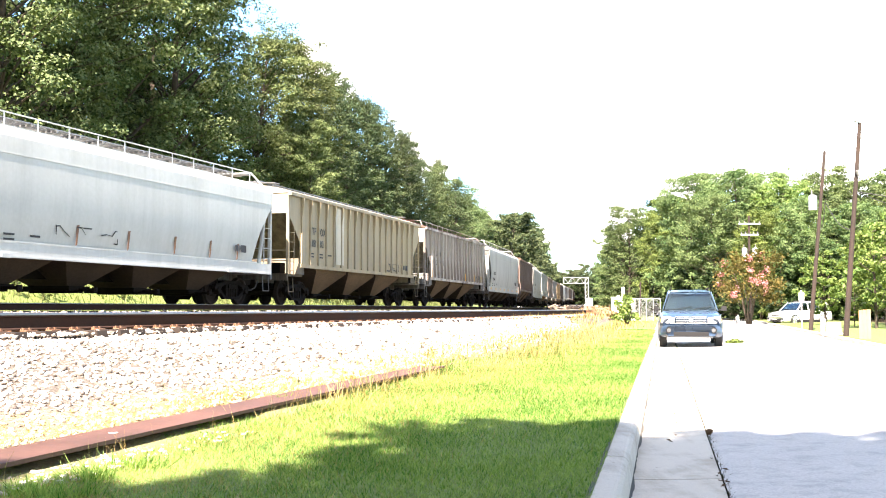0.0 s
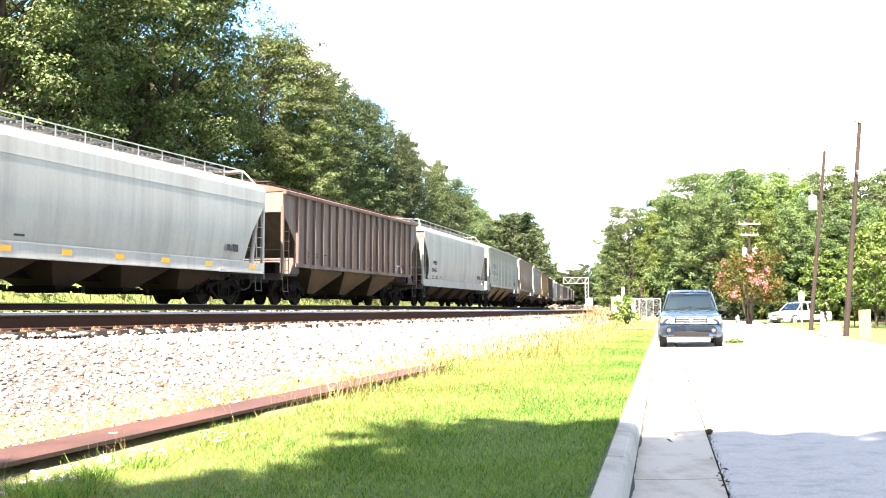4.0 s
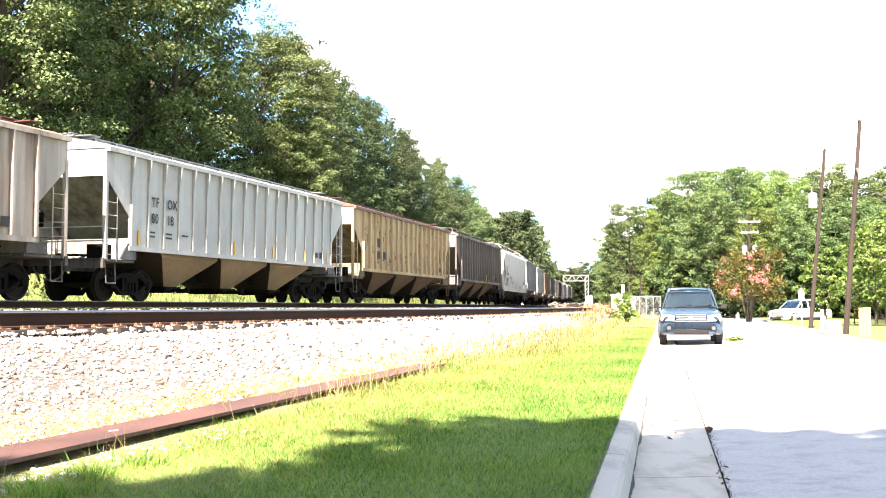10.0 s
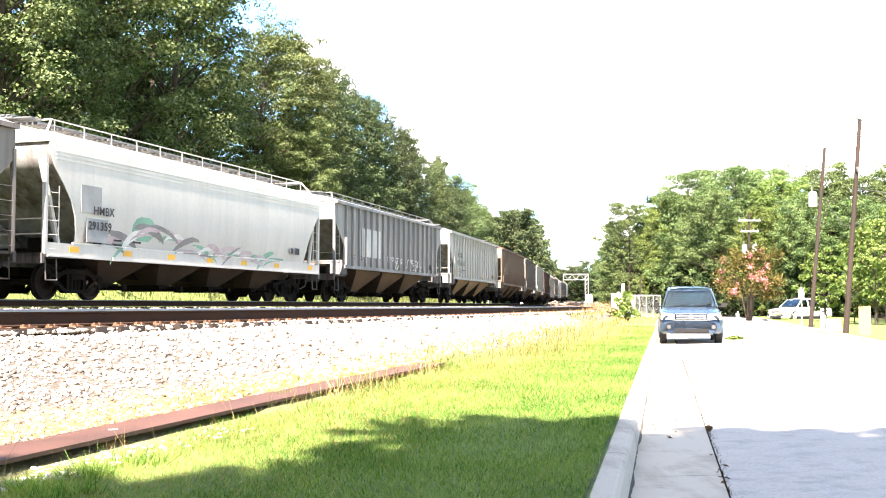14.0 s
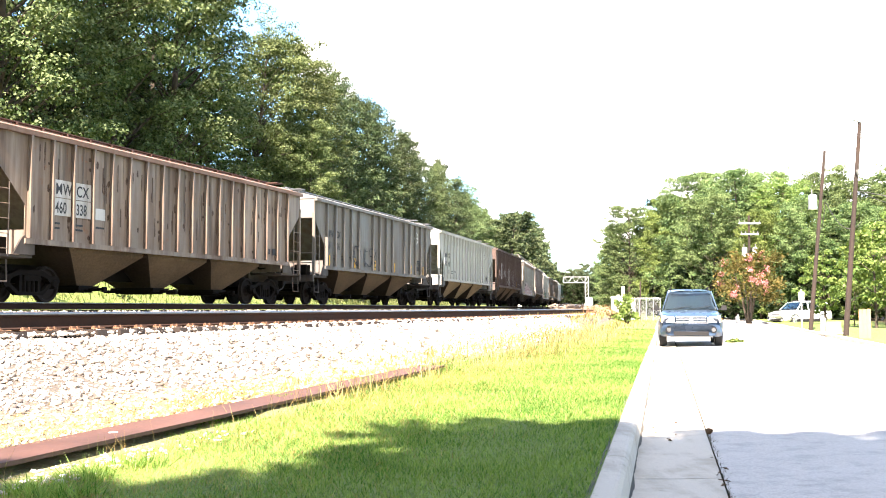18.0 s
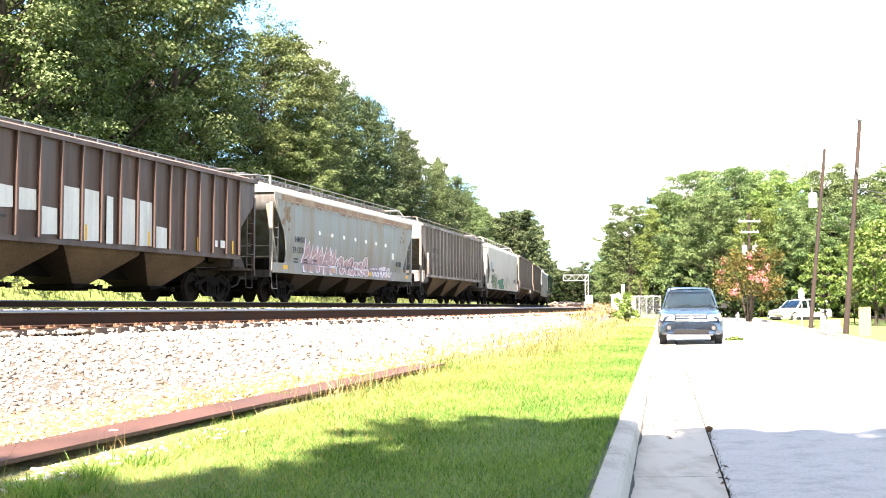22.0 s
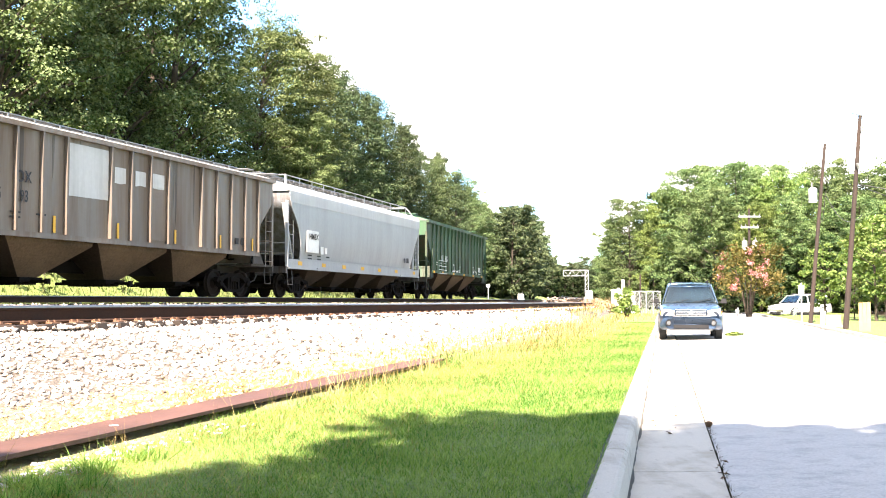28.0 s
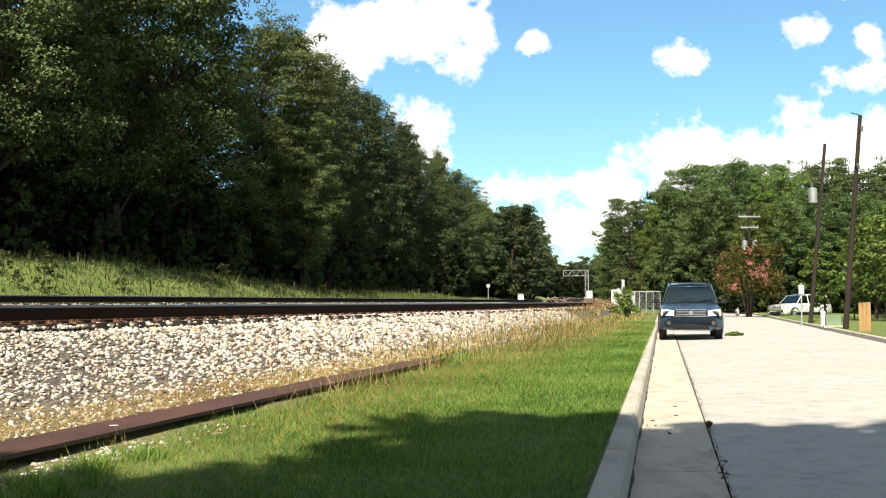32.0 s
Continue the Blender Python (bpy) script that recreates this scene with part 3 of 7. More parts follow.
def hopper_bay(car, x, length, top, ribbed):
    """A discharge hopper: four sloping sheets down to an outlet gate."""
    s = Shape()
    a, b = length / 2 - 0.03, 0.34
    w0, w1 = 1.36, 0.62
    z0, z1 = top, 0.46
    v = [(x + i * a, j * w0, z0) for i, j in ((1, 1), (1, -1), (-1, -1), (-1, 1))] + [(x + i * a * 0.93, j * w0, z0 - 0.22) for i, j in ((1, 1), (1, -1), (-1, -1), (-1, 1))] \
        + [(x + i * b, j * w1, z1) for i, j in ((1, 1), (1, -1), (-1, -1), (-1, 1))]
    wall = [(k * 4 + j, k * 4 + (j + 1) % 4, k * 4 + 4 + (j + 1) % 4, k * 4 + 4 + j) for k in range(2) for j in range(4)]
    s.add(v, [(3, 2, 1, 0), (8, 9, 10, 11)] + wall)
    bay = part("hopper_bay", s, None, car, "sloping discharge hopper grimed with dust")
    # Slope sheets take a darker coat in place of their shade.
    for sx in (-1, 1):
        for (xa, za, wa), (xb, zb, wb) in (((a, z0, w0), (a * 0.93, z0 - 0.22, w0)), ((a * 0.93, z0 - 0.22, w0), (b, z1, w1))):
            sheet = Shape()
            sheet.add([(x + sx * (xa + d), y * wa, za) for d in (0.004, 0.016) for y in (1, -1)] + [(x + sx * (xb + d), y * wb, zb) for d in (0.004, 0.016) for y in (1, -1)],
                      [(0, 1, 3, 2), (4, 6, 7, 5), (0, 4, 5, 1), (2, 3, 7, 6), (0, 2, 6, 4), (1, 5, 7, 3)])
            part("slope_sheet", sheet, None, bay, "slope sheet darkened as if in shade")
    g = Shape().box(x, 0, 0.40, 0.86, 1.5, 0.12).box(x, 0, 0.31, 0.72, 1.2, 0.07).tube((x, -1.3, 0.36), (x, 1.3, 0.36), 0.045, n=8).box(x, 1.25, 0.36, 0.14, 0.08, 0.14)
    part("outlet_gate", g, IRON, bay)


def common_parts(car, painted, sill_z):
    for sx in (-1, 1):
        painted.append(part("end_platform", Shape().box(sx * 7.35, 0, 1.10, 1.5, 2.9, 0.07).box(sx * 8.05, 0, 1.02, 0.10, 3.0, 0.26).box(sx * 7.2, 0, 0.98, 1.5, 0.4, 0.3), None, car))
        part("coupler", Shape().box(sx * 8.30, 0, 0.86, 0.55, 0.16, 0.18).box(sx * 8.58, 0.05, 0.86, 0.22, 0.30, 0.28, taper=0.9).box(sx * 8.14, 0, 0.88, 0.10, 0.5, 0.42), IRON, car, "cast steel coupler")
        hose = Shape()
        pts = [(sx * 8.15, 0.35, 0.86), (sx * 8.35, 0.34, 0.62), (sx * 8.55, 0.22, 0.52), (sx * 8.7, 0.08, 0.60)]
        for p, q in zip(pts, pts[1:]):
            hose.tube(p, q, 0.025, n=6)
        part("air_hose", hose, BLACK, car, "black rubber air hose")
        for sy in (-1, 1):
            painted.append(part("corner_post", Shape().box(sx * 7.98, sy * 1.47, 2.35, 0.09, 0.11, 2.45), None, car))
            painted.append(part("side_ladder", ladder(sx * 7.93, sx * 7.5, sy * 1.50, 1.08, 2.85, 5), None, car))
            painted.append(part("stirrup", Shape().tube((sx * 7.92, sy * 1.45, 1.0), (sx * 7.92, sy * 1.48, 0.48), 0.018, n=6).tube((sx * 7.5, sy * 1.45, 1.0), (sx * 7.5, sy * 1.48, 0.48), 0.018, n=6).tube((sx * 7.92, sy * 1.48, 0.48), (sx * 7.5, sy * 1.48, 0.48), 0.018, n=6), None, car))
        painted.append(part("end_ladder", end_ladder(sx * 8.0, -1.38, -0.95, 1.2, 3.4, 6), None, car))
        painted.append(part("end_rail", Shape().tube((sx * 8.02, -1.42, 2.0), (sx * 8.02, 1.42, 2.0), 0.02, n=6).tube((sx * 8.02, -1.42, 1.62), (sx * 8.02, 1.42, 1.62), 0.02, n=6), None, car))
        truck_parts(car, sx * 6.15)
    part("centre_sill", Shape().box(0, 0, 0.80, 14.6, 0.32, 0.34), IRON, car)
    wheel = Shape()
    for i in range(14):
        a, b = 2 * math.pi * i / 14, 2 * math.pi * (i + 1) / 14
        wheel.tube((7.86, -0.9 + 0.27 * math.cos(a), 2.35 + 0.27 * math.sin(a)), (7.86, -0.9 + 0.27 * math.cos(b), 2.35 + 0.27 * math.sin(b)), 0.016, n=5, caps=False)
    for i in range(4):
        a = math.pi * i / 2 + 0.4
        wheel.tube((7.86, -0.9, 2.35), (7.86, -0.9 + 0.27 * math.cos(a), 2.35 + 0.27 * math.sin(a)), 0.012, n=5)
    wheel.box(7.74, -0.9, 2.25, 0.2, 0.24, 0.4)
    part("brake_wheel", wheel, IRON, car, "hand brake wheel")
    gear = Shape().tube((-6.9, -0.9, 1.45), (-6.9, 0.5, 1.45), 0.24, n=14).box(-7.35, 0.75, 1.36, 0.4, 0.35, 0.42).tube((-7.2, -0.2, 1.3), (-6.4, 0.9, 1.3), 0.03, n=6)
    part("air_reservoir", gear, IRON, car, "air tank and brake gear on the platform")
    part("valve_box", Shape().box(6.95, 0.55, 1.38, 0.45, 0.5, 0.42).tube((7.1, -0.8, 1.3), (6.3, 0.9, 1.34), 0.035, n=6), IRON, car)


def running_board(car, painted, z, rail):
    s = Shape()
    for y in (-0.27, -0.09, 0.09, 0.27):
        s.box(0, y, z, 15.9, 0.13, 0.03)
    for i in range(17):
        s.box(-7.9 + 15.8 * i / 16, 0, z - 0.05, 0.05, 0.72, 0.06)
    part("running_board", s, GRATE, car, "galvanised grating walkway along the roof")
    for sx in (-1, 1):
        part("crosswalk", Shape().box(sx * 7.6, 0, z - 0.06, 0.45, 1.7, 0.03), GRATE, car)
    if rail:
        for y in (-1.08, 1.08):
            r = Shape().box(0, y, z - 0.05, 14.6, 0.03, 0.03)
            for i in range(13):
                r.box(-7.2 + 14.4 * i / 12, y, z - 0.23, 0.035, 0.02, 0.38)
            painted.append(part("roof_rail", r, None, car))
        for sx in (-1, 1):
            painted.append(part("roof_brace", Shape().tube((sx * 7.3, 1.06, z - 0.05), (sx * 7.95, 1.38, 4.02), 0.03, n=6).tube((sx * 7.3, -1.06, z - 0.05), (sx * 7.95, -1.38, 4.02), 0.03, n=6).tube((sx * 7.3, -1.06, z - 0.05), (sx * 7.3, 1.06, z - 0.05), 0.025, n=6), None, car))


def ribbed_car(ribs, bays, rail=False, missing=(), shallow=False):
    """Covered hopper with flat sheets and outside ribs."""
    car = thing("hopper_car", "", "freight car", group="cars of the freight train")
    painted = []
    reach = [(1.5, 6.95), (2.35, 6.95), (3.35, 8.0), (4.2, 8.0)]
    inner = [(1.5, 5.4), (3.35, 7.96), (4.2, 7.96)]
    prof = [(1.50, 1.5), (1.50, 2.35), (1.50, 2.8), (1.50, 3.35), (1.50, 4.08)]
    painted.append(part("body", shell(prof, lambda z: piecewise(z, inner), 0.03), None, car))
    for sy in (-1, 1):
        painted.append(part("side_sheet", side_sheet(prof, lambda z: piecewise(z, reach), sy), None, car))
        painted.append(part("side_sill", Shape().box(0, sy * 1.505, 1.47, 13.95, 0.11, 0.13), None, car))
        painted.append(part("top_chord", Shape().box(0, sy * 1.55, 4.10, 16.04, 0.14, 0.12), None, car))
        for sx in (-1, 1):
            if sy > 0:
                painted.append(part("bolster_web", Shape().box(sx * 6.72, 0, 1.46, 0.05, 2.7, 0.60).box(sx * 6.78, 1.0, 1.46, 0.10, 0.06, 0.60).box(sx * 6.78, -1.0, 1.46, 0.10, 0.06, 0.60), None, car, "stained plate across the end above the truck"))
                painted.append(part("end_panel", Shape().box(sx * 7.985, 0, 3.74, 0.03, 2.98, 0.72), None, car, "sunlit pale end panel"))
            painted.append(part("end_gusset", Shape().slab([(sx * 6.93, 1.62), (sx * 7.05, 1.55), (sx * 7.35, 1.14), (sx * 6.6, 1.14), (sx * 6.6, 1.42), (sx * 6.93, 1.5)], sy * 1.50 - 0.02, sy * 1.50 + 0.02), None, car))
    roof = Shape()
    arc = [(1.56, 4.13), (1.52, 4.18), (1.1, 4.32), (0.5, 4.42), (0.0, 4.44)]
    arc = arc + [(-y, z) for y, z in reversed(arc[:-1])]
    n = len(arc)
    v = [(x, y, z) for x in (-8.02, 8.02) for y, z in arc]
    roof.add(v, [(i, i + 1, n + i + 1, n + i) for i in range(n - 1)] + [tuple(reversed(range(n))), tuple(range(n, 2 * n)), (0, n, 2 * n - 1, n - 1)])
    painted.append(part("roof", roof, None, car))
    hatch = Shape()
    for i in range(4):
        hatch.box(-6 + 4 * i, 0, 4.50, 3.7, 0.62, 0.10, taper=0.96)
    painted.append(part("roof_hatch", hatch, None, car))
    running_board(car, painted, 4.60, rail)
    if shallow:
        # A low rib that flares out under the eave.
        rib = Shape().box(0, -0.015, 0, 0.085, 0.06, 2.50)
        rib.add([(x, y, z) for x in (-0.035, 0.035) for y, z in ((0.01, 0.45), (0.085, 1.10), (0.085, 1.25), (0.01, 1.25))], [(0, 1, 2, 3), (7, 6, 5, 4), (0, 4, 5, 1), (1, 5, 6, 2), (2, 6, 7, 3), (3, 7, 4, 0)])
        rib = rib.mesh("rib", None)
    else:
        rib = Shape().box(0, 0.012, 0, 0.07, 0.115, 2.50).mesh("rib", None)
    x1 = 6.85
    for sy in (-1, 1):
        for i in range(ribs):
            if i not in missing:
                x = -x1 + 2 * x1 * i / (ribs - 1)
                painted.append(part("rib", rib, None, car, at=Matrix.Translation((x, sy * 1.545, 2.79)) @ Matrix.Rotation(0 if sy > 0 else math.pi, 4, "Z")))
    for i in range(bays):
        length = 10.4 / bays
        hopper_bay(car, -5.2 + length * (i + 0.5), length, 1.52, True)
    common_parts(car, painted, 1.5)
    return car


def smooth_car():
    """Covered hopper with plain curved sides and a deep side sill."""
    car = thing("hopper_car", "", "freight car", group="cars of the freight train")
    painted = []
    reach = [(1.40, 6.75), (2.0, 6.85), (2.5, 7.1), (3.0, 7.5), (3.5, 7.96), (4.7, 8.0)]
    inner = [(1.40, 5.2), (3.45, 7.93), (4.7, 7.93)]
    side = [(1.40, 1.36), (1.48, 1.7), (1.545, 2.1), (1.575, 2.5), (1.585, 2.9), (1.588, 3.3), (1.586, 3.7), (1.578, 3.93)]
    top = [(1.578, 3.93), (1.555, 4.02), (1.47, 4.11), (1.25, 4.21), (1.0, 4.29), (0.7, 4.36), (0.3, 4.40)]
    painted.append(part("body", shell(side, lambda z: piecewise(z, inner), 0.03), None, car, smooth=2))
    for sy in (-1, 1):
        painted.append(part("side_sheet", side_sheet(side, lambda z: piecewise(z, reach), sy), None, car, smooth=2))
        painted.append(part("side_sill", Shape().box(0, sy * 1.47, 1.25, 15.9, 0.10, 0.34), None, car))
        painted.append(part("sill_ledge", Shape().box(0, sy * 1.50, 1.44, 13.9, 0.06, 0.05), None, car))
        painted.append(part("sill_flange", Shape().box(0, sy * 1.49, 1.08, 15.9, 0.14, 0.04), None, car))
        for z in (3.52, 3.62, 3.72):
            painted.append(part("seam", Shape().box(0, sy * 1.587, z, 15.5, 0.022, 0.028), None, car, "pressed seam along the side"))
        for x in (-5.15, 5.15):
            painted.append(part("jacking_pad", Shape().box(x, sy * 1.53, 1.10, 0.34, 0.08, 0.10), None, car))
        for sx in (-1, 1):
            painted.append(part("end_brace", Shape().tube((sx * 7.95, sy * 1.3, 3.5), (sx * 7.3, sy * 1.38, 1.15), 0.075, n=8), None, car))
    roof = Shape()
    arc = top + [(-y, z) for y, z in reversed(top)]
    n = len(arc)
    v = [(x, y, z) for x in (-8.0, 8.0) for y, z in arc]
    roof.add(v, [(i, i + 1, n + i + 1, n + i) for i in range(n - 1)] + [tuple(reversed(range(n))), tuple(range(n, 2 * n)), (0, n, 2 * n - 1, n - 1)])
    painted.append(part("roof", roof, None, car, smooth=2))
    hatch = Shape().box(0, 0, 4.45, 13.5, 0.5, 0.12, taper=0.97)
    painted.append(part("roof_hatch", hatch, None, car))
    running_board(car, painted, 4.66, True)
    for i in range(4):
        hopper_bay(car, -4.35 + 2.9 * i, 2.9, 1.38, False)
    common_parts(car, painted, 1.1)
    return car


def blot(rng, cx, cz, w, h, n=22, wild=0.35):
    """An uneven closed outline round a centre."""
    k = [rng.uniform(1 - wild, 1 + wild * 0.4) for _ in range(n)]
    return [(cx + w / 2 * k[i] * math.cos(2 * math.pi * i / n), cz + h / 2 * k[i] * math.sin(2 * math.pi * i / n)) for i in range(n)]


def panel(outline, y, proud=0.004):
    return Shape().slab(outline, y, y + proud)


def swirl(rng, x0, x1, z0, z1, y, count, heft=1.0):
    """Spray-painted strokes: bent ribbons with the heft of letters."""
    s = Shape()
    for i in range(count):
        cx = x0 + (x1 - x0) * (i + 0.5) / count + rng.uniform(-0.1, 0.1)
        pts, a = [], rng.uniform(0, 6.3)
        px, pz = cx + rng.uniform(-0.2, 0.2), rng.uniform(z0, z1)
        for _ in range(9):
            pts.append((px, pz))
            a += rng.uniform(-1.3, 1.3)
            px = min(max(px + 0.24 * math.cos(a), min(x0, x1)), max(x0, x1))
            pz = min(max(pz + 0.30 * math.sin(a), z0), z1)
        for (ax, az), (bx, bz) in zip(pts, pts[1:]):
            d = math.hypot(bx - ax, bz - az)
            if d < 0.05:
                continue
            ux, uz, w = (bx - ax) / d, (bz - az) / d, rng.uniform(0.025, 0.10) * heft
            s.slab([(ax - ux * w, az - uz * w), (ax + uz * w, az - ux * w), (bx + uz * w, bz - ux * w), (bx + ux * w, bz + uz * w), (bx - uz * w, bz + ux * w), (ax - uz * w, az + ux * w)], y + 0.0006 * i, y + 0.0006 * i + 0.004)
    return s


HULL = ((1.00, 1.522), (1.42, 1.522), (1.425, 1.532), (1.466, 1.532), (1.468, 1.431), (1.7, 1.48), (2.1, 1.545), (2.5, 1.575), (2.9, 1.585), (3.3, 1.588))


def hugged(outline, layer):
    """A coat of paint inside an outline, laid on the curved side in narrow bands."""
    s, seen, low, high = Shape(), {}, min(z for _, z in outline), max(z for _, z in outline)

    def cuts(z):
        out = []
        for (xa, za), (xb, zb) in zip(outline, outline[1:] + outline[:1]):
            if (za > z) != (zb > z):
                out.append(xa + (xb - xa) * (z - za) / (zb - za))
        return sorted(out)
    n = max(3, int((high - low) / 0.035))
    for k in range(n):
        z0, z1 = low + (high - low) * k / n, low + (high - low) * (k + 1) / n
        a, b, c = cuts(z0 + 1e-4), cuts(z1 - 1e-4), cuts((z0 + z1) / 2)
        if len(a) != len(b):
            a = b = c
        for j in range(0, len(a) - 1, 2):
            y0, y1 = (piecewise(z, HULL) + 0.003 + 0.0016 * layer for z in (z0, z1))
            quad = []
            for x, y, z, level in ((a[j], y0, z0, k), (a[j + 1], y0, z0, k), (b[j + 1], y1, z1, k + 1), (b[j], y1, z1, k + 1)):
                key = (round(x, 2), level)
                if key not in seen:
                    seen[key] = len(s.v)
                    s.v.append((x, y, z))
                quad.append(seen[key])
            if len(set(quad)) == 4:
                s.f.append(tuple(quad))
    return s


def crescent(cx, cz, w, h, tilt, fat):
    """A curved horn of paint, thick in the middle and pointed at both ends."""
    outer = [(math.cos(a), math.sin(a)) for a in (math.pi * k / 9 for k in range(10))]
    inner = [(x, z * (1 - fat)) for x, z in reversed(outer[1:-1])]
    c, s = math.cos(tilt), math.sin(tilt)
    return [(cx + (x * w * c - z * h * s) / 2, cz + (x * w * s + z * h * c) / 2) for x, z in outer + inner]


def bubble_letters(rng, car, x0, x1, z0, z1, count, fill, line_, dark, spiky=False):
    """Fat overlapping spray-painted letters: dark rim, light line, fill and open counters."""
    w = (x0 - x1) / count
    for i in range(count):
        h = (z1 - z0) * rng.uniform(0.80, 1.12)
        cx, cz, lean = x0 - w * (i + 0.5) + rng.uniform(-0.06, 0.06), z0 + h / 2, rng.uniform(-0.3, 0.3)
        if spiky:
            ring = [(0.5, -0.5), (0.66, -0.1), (0.45, 0.15), (0.40, 0.66), (0.12, 0.34), (-0.20, 0.62), (-0.38, 0.25), (-0.68, 0.30), (-0.55, -0.15), (-0.45, -0.5), (-0.18, -0.38), (-0.05, -0.12), (0.12, -0.46)]
        else:
            ring = [(0.60 * math.cos(2 * math.pi * k / 18), 0.50 * math.copysign(abs(math.sin(2 * math.pi * k / 18)) ** 0.7, math.sin(2 * math.pi * k / 18))) for k in range(18)]
        ring = [(a * rng.uniform(0.86, 1.14), b * rng.uniform(0.9, 1.08)) for a, b in ring]
        for k, (grow, mat) in enumerate(((1.18, dark), (1.08, line_), (0.84, fill))):
            part("tag", hugged([(cx + (a + lean * b * 0.5) * w * grow, cz + b * h * (0.6 + 0.4 * grow)) for a, b in ring], k + 0.3 * (i % 3)), mat, car, "fat spray-painted letter")
        for k in range(3):
            a, dx, dz = rng.uniform(0, 3.1), w * rng.uniform(-0.25, 0.25), h * rng.uniform(-0.3, 0.3)
            l, q = rng.uniform(0.10, 0.28), rng.uniform(0.02, 0.035)
            part("tag", hugged([(cx + dx + l * math.cos(a) * u - q * math.sin(a) * v, cz + dz + l * math.sin(a) * u + q * math.cos(a) * v) for u, v in ((1, 1), (1, -1), (-1, -1), (-1, 1))], 4 + k * 0.2), (line_, dark, line_)[k], car, "stroke across a painted letter")


# Kind, colour, rust, dirt, grime colour, marks, label.
TAN_GRIME, BROWN_GRIME, GREY_GRIME = (0.22, 0.15, 0.08), (0.10, 0.065, 0.045), (0.13, 0.125, 0.12)
CARS = (
    ("smooth", (0.60, 0.66, 0.70), 0.08, 0.12, GREY_GRIME, ("",), "pale blue-grey covered hopper car with rust runs on its side"),
    ("ribbed", (0.46, 0.39, 0.25), 0.10, 0.30, GREY_GRIME, ("TFOX", "88801"), "tan ribbed covered hopper car with faded patches"),
    ("many", (0.58, 0.56, 0.54), 0.32, 0.75, BROWN_GRIME, ("FURX", "827931"), "dirty white ribbed covered hopper car streaked brown"),
    ("smooth", (0.53, 0.57, 0.58), 0.10, 0.22, GREY_GRIME, ("HMBX", "291664"), "light grey smooth-sided covered hopper car"),
    ("many", (0.235, 0.185, 0.165), 0.35, 0.7, (0.09, 0.06, 0.05), ("",), "weathered brown ribbed covered hopper car"),
    ("smooth", (0.52, 0.56, 0.56), 0.08, 0.25, GREY_GRIME, ("HMBX", "291620"), "light grey smooth-sided covered hopper car with dull seams"),
    ("ribbed", (0.55, 0.62, 0.60), 0.05, 0.2, GREY_GRIME, ("FURX", "823446"), "pale green-white ribbed covered hopper car"),
    ("many", (0.50, 0.45, 0.40), 0.28, 0.5, BROWN_GRIME, ("MWCX", "460381"), "dusty beige ribbed covered hopper car with a faded dark emblem"),
    ("ribbed", (0.52, 0.54, 0.53), 0.05, 0.2, GREY_GRIME, ("TFOX", "8018"), "light grey ribbed covered hopper car"),
    ("many", (0.58, 0.45, 0.26), 0.55, 0.5, TAN_GRIME, ("",), "cream ribbed covered hopper car with heavy rust at the eaves"),
    ("many", (0.25, 0.225, 0.21), 0.12, 0.8, (0.055, 0.042, 0.035), ("AEX", "10958"), "dark sooty grey ribbed covered hopper car"),
    ("smooth", (0.70, 0.72, 0.72), 0.04, 0.1, GREY_GRIME, ("HMBX", "291359"), "white smooth-sided covered hopper car with spray paint along its sill"),
    ("many", (0.36, 0.38, 0.40), 0.1, 0.45, GREY_GRIME, ("",), "blue-grey ribbed covered hopper car with a pale painted-out panel"),
    ("ribbed", (0.56, 0.59, 0.58), 0.05, 0.15, GREY_GRIME, ("FURX", "826013"), "pale grey ribbed covered hopper car with yellow marks"),
    ("many", (0.345, 0.275, 0.22), 0.45, 0.85, (0.085, 0.052, 0.036), ("MWCX", "460338"), "rusty brown ribbed covered hopper car with white number patches"),
    ("sparse", (0.228, 0.224, 0.212), 0.15, 0.7, (0.125, 0.105, 0.085), ("MWCX", "461506"), "grimy grey-brown ribbed covered hopper car with scrawled tags"),
    ("ribbed", (0.55, 0.58, 0.55), 0.06, 0.2, GREY_GRIME, ("MWCX", "461450"), "pale grey-green ribbed covered hopper car"),
    ("many", (0.115, 0.070, 0.056), 0.25, 0.6, (0.05, 0.032, 0.026), ("TFOX", "30278"), "dark brown ribbed covered hopper car with white painted-out blocks"),
    ("smooth", (0.31, 0.345, 0.36), 0.36, 0.42, TAN_GRIME, ("HMBX", "291358"), "grey smooth-sided covered hopper car, rust-stained, with pink and violet spray paint"),
    ("many", (0.385, 0.36, 0.345), 0.2, 0.75, (0.12, 0.09, 0.075), ("MWCX", "461561"), "grey-brown ribbed covered hopper car under a film of dust"),
    ("smooth", (0.70, 0.72, 0.72), 0.03, 0.08, GREY_GRIME, ("HMBX", "291360"), "white smooth-sided covered hopper car with green spray paint"),
    ("sparse", (0.28, 0.26, 0.235), 0.2, 0.8, (0.12, 0.09, 0.07), ("",), "grimy grey-brown ribbed covered hopper car with a round emblem"),
    ("sparse", (0.245, 0.22, 0.195), 0.2, 0.75, (0.12, 0.085, 0.06), ("TFOX", "885193"), "grey-brown ribbed covered hopper car with white painted-out panels"),
    ("smooth", (0.45, 0.49, 0.53), 0.04, 0.12, GREY_GRIME, ("HMBX", "291080"), "pale blue-grey smooth-sided covered hopper car"),
    ("sixteen", (0.042, 0.135, 0.060), 0.10, 0.62, (0.052, 0.046, 0.030), ("RFMX",), "dull green ribbed covered hopper car, the last of the train"),
)
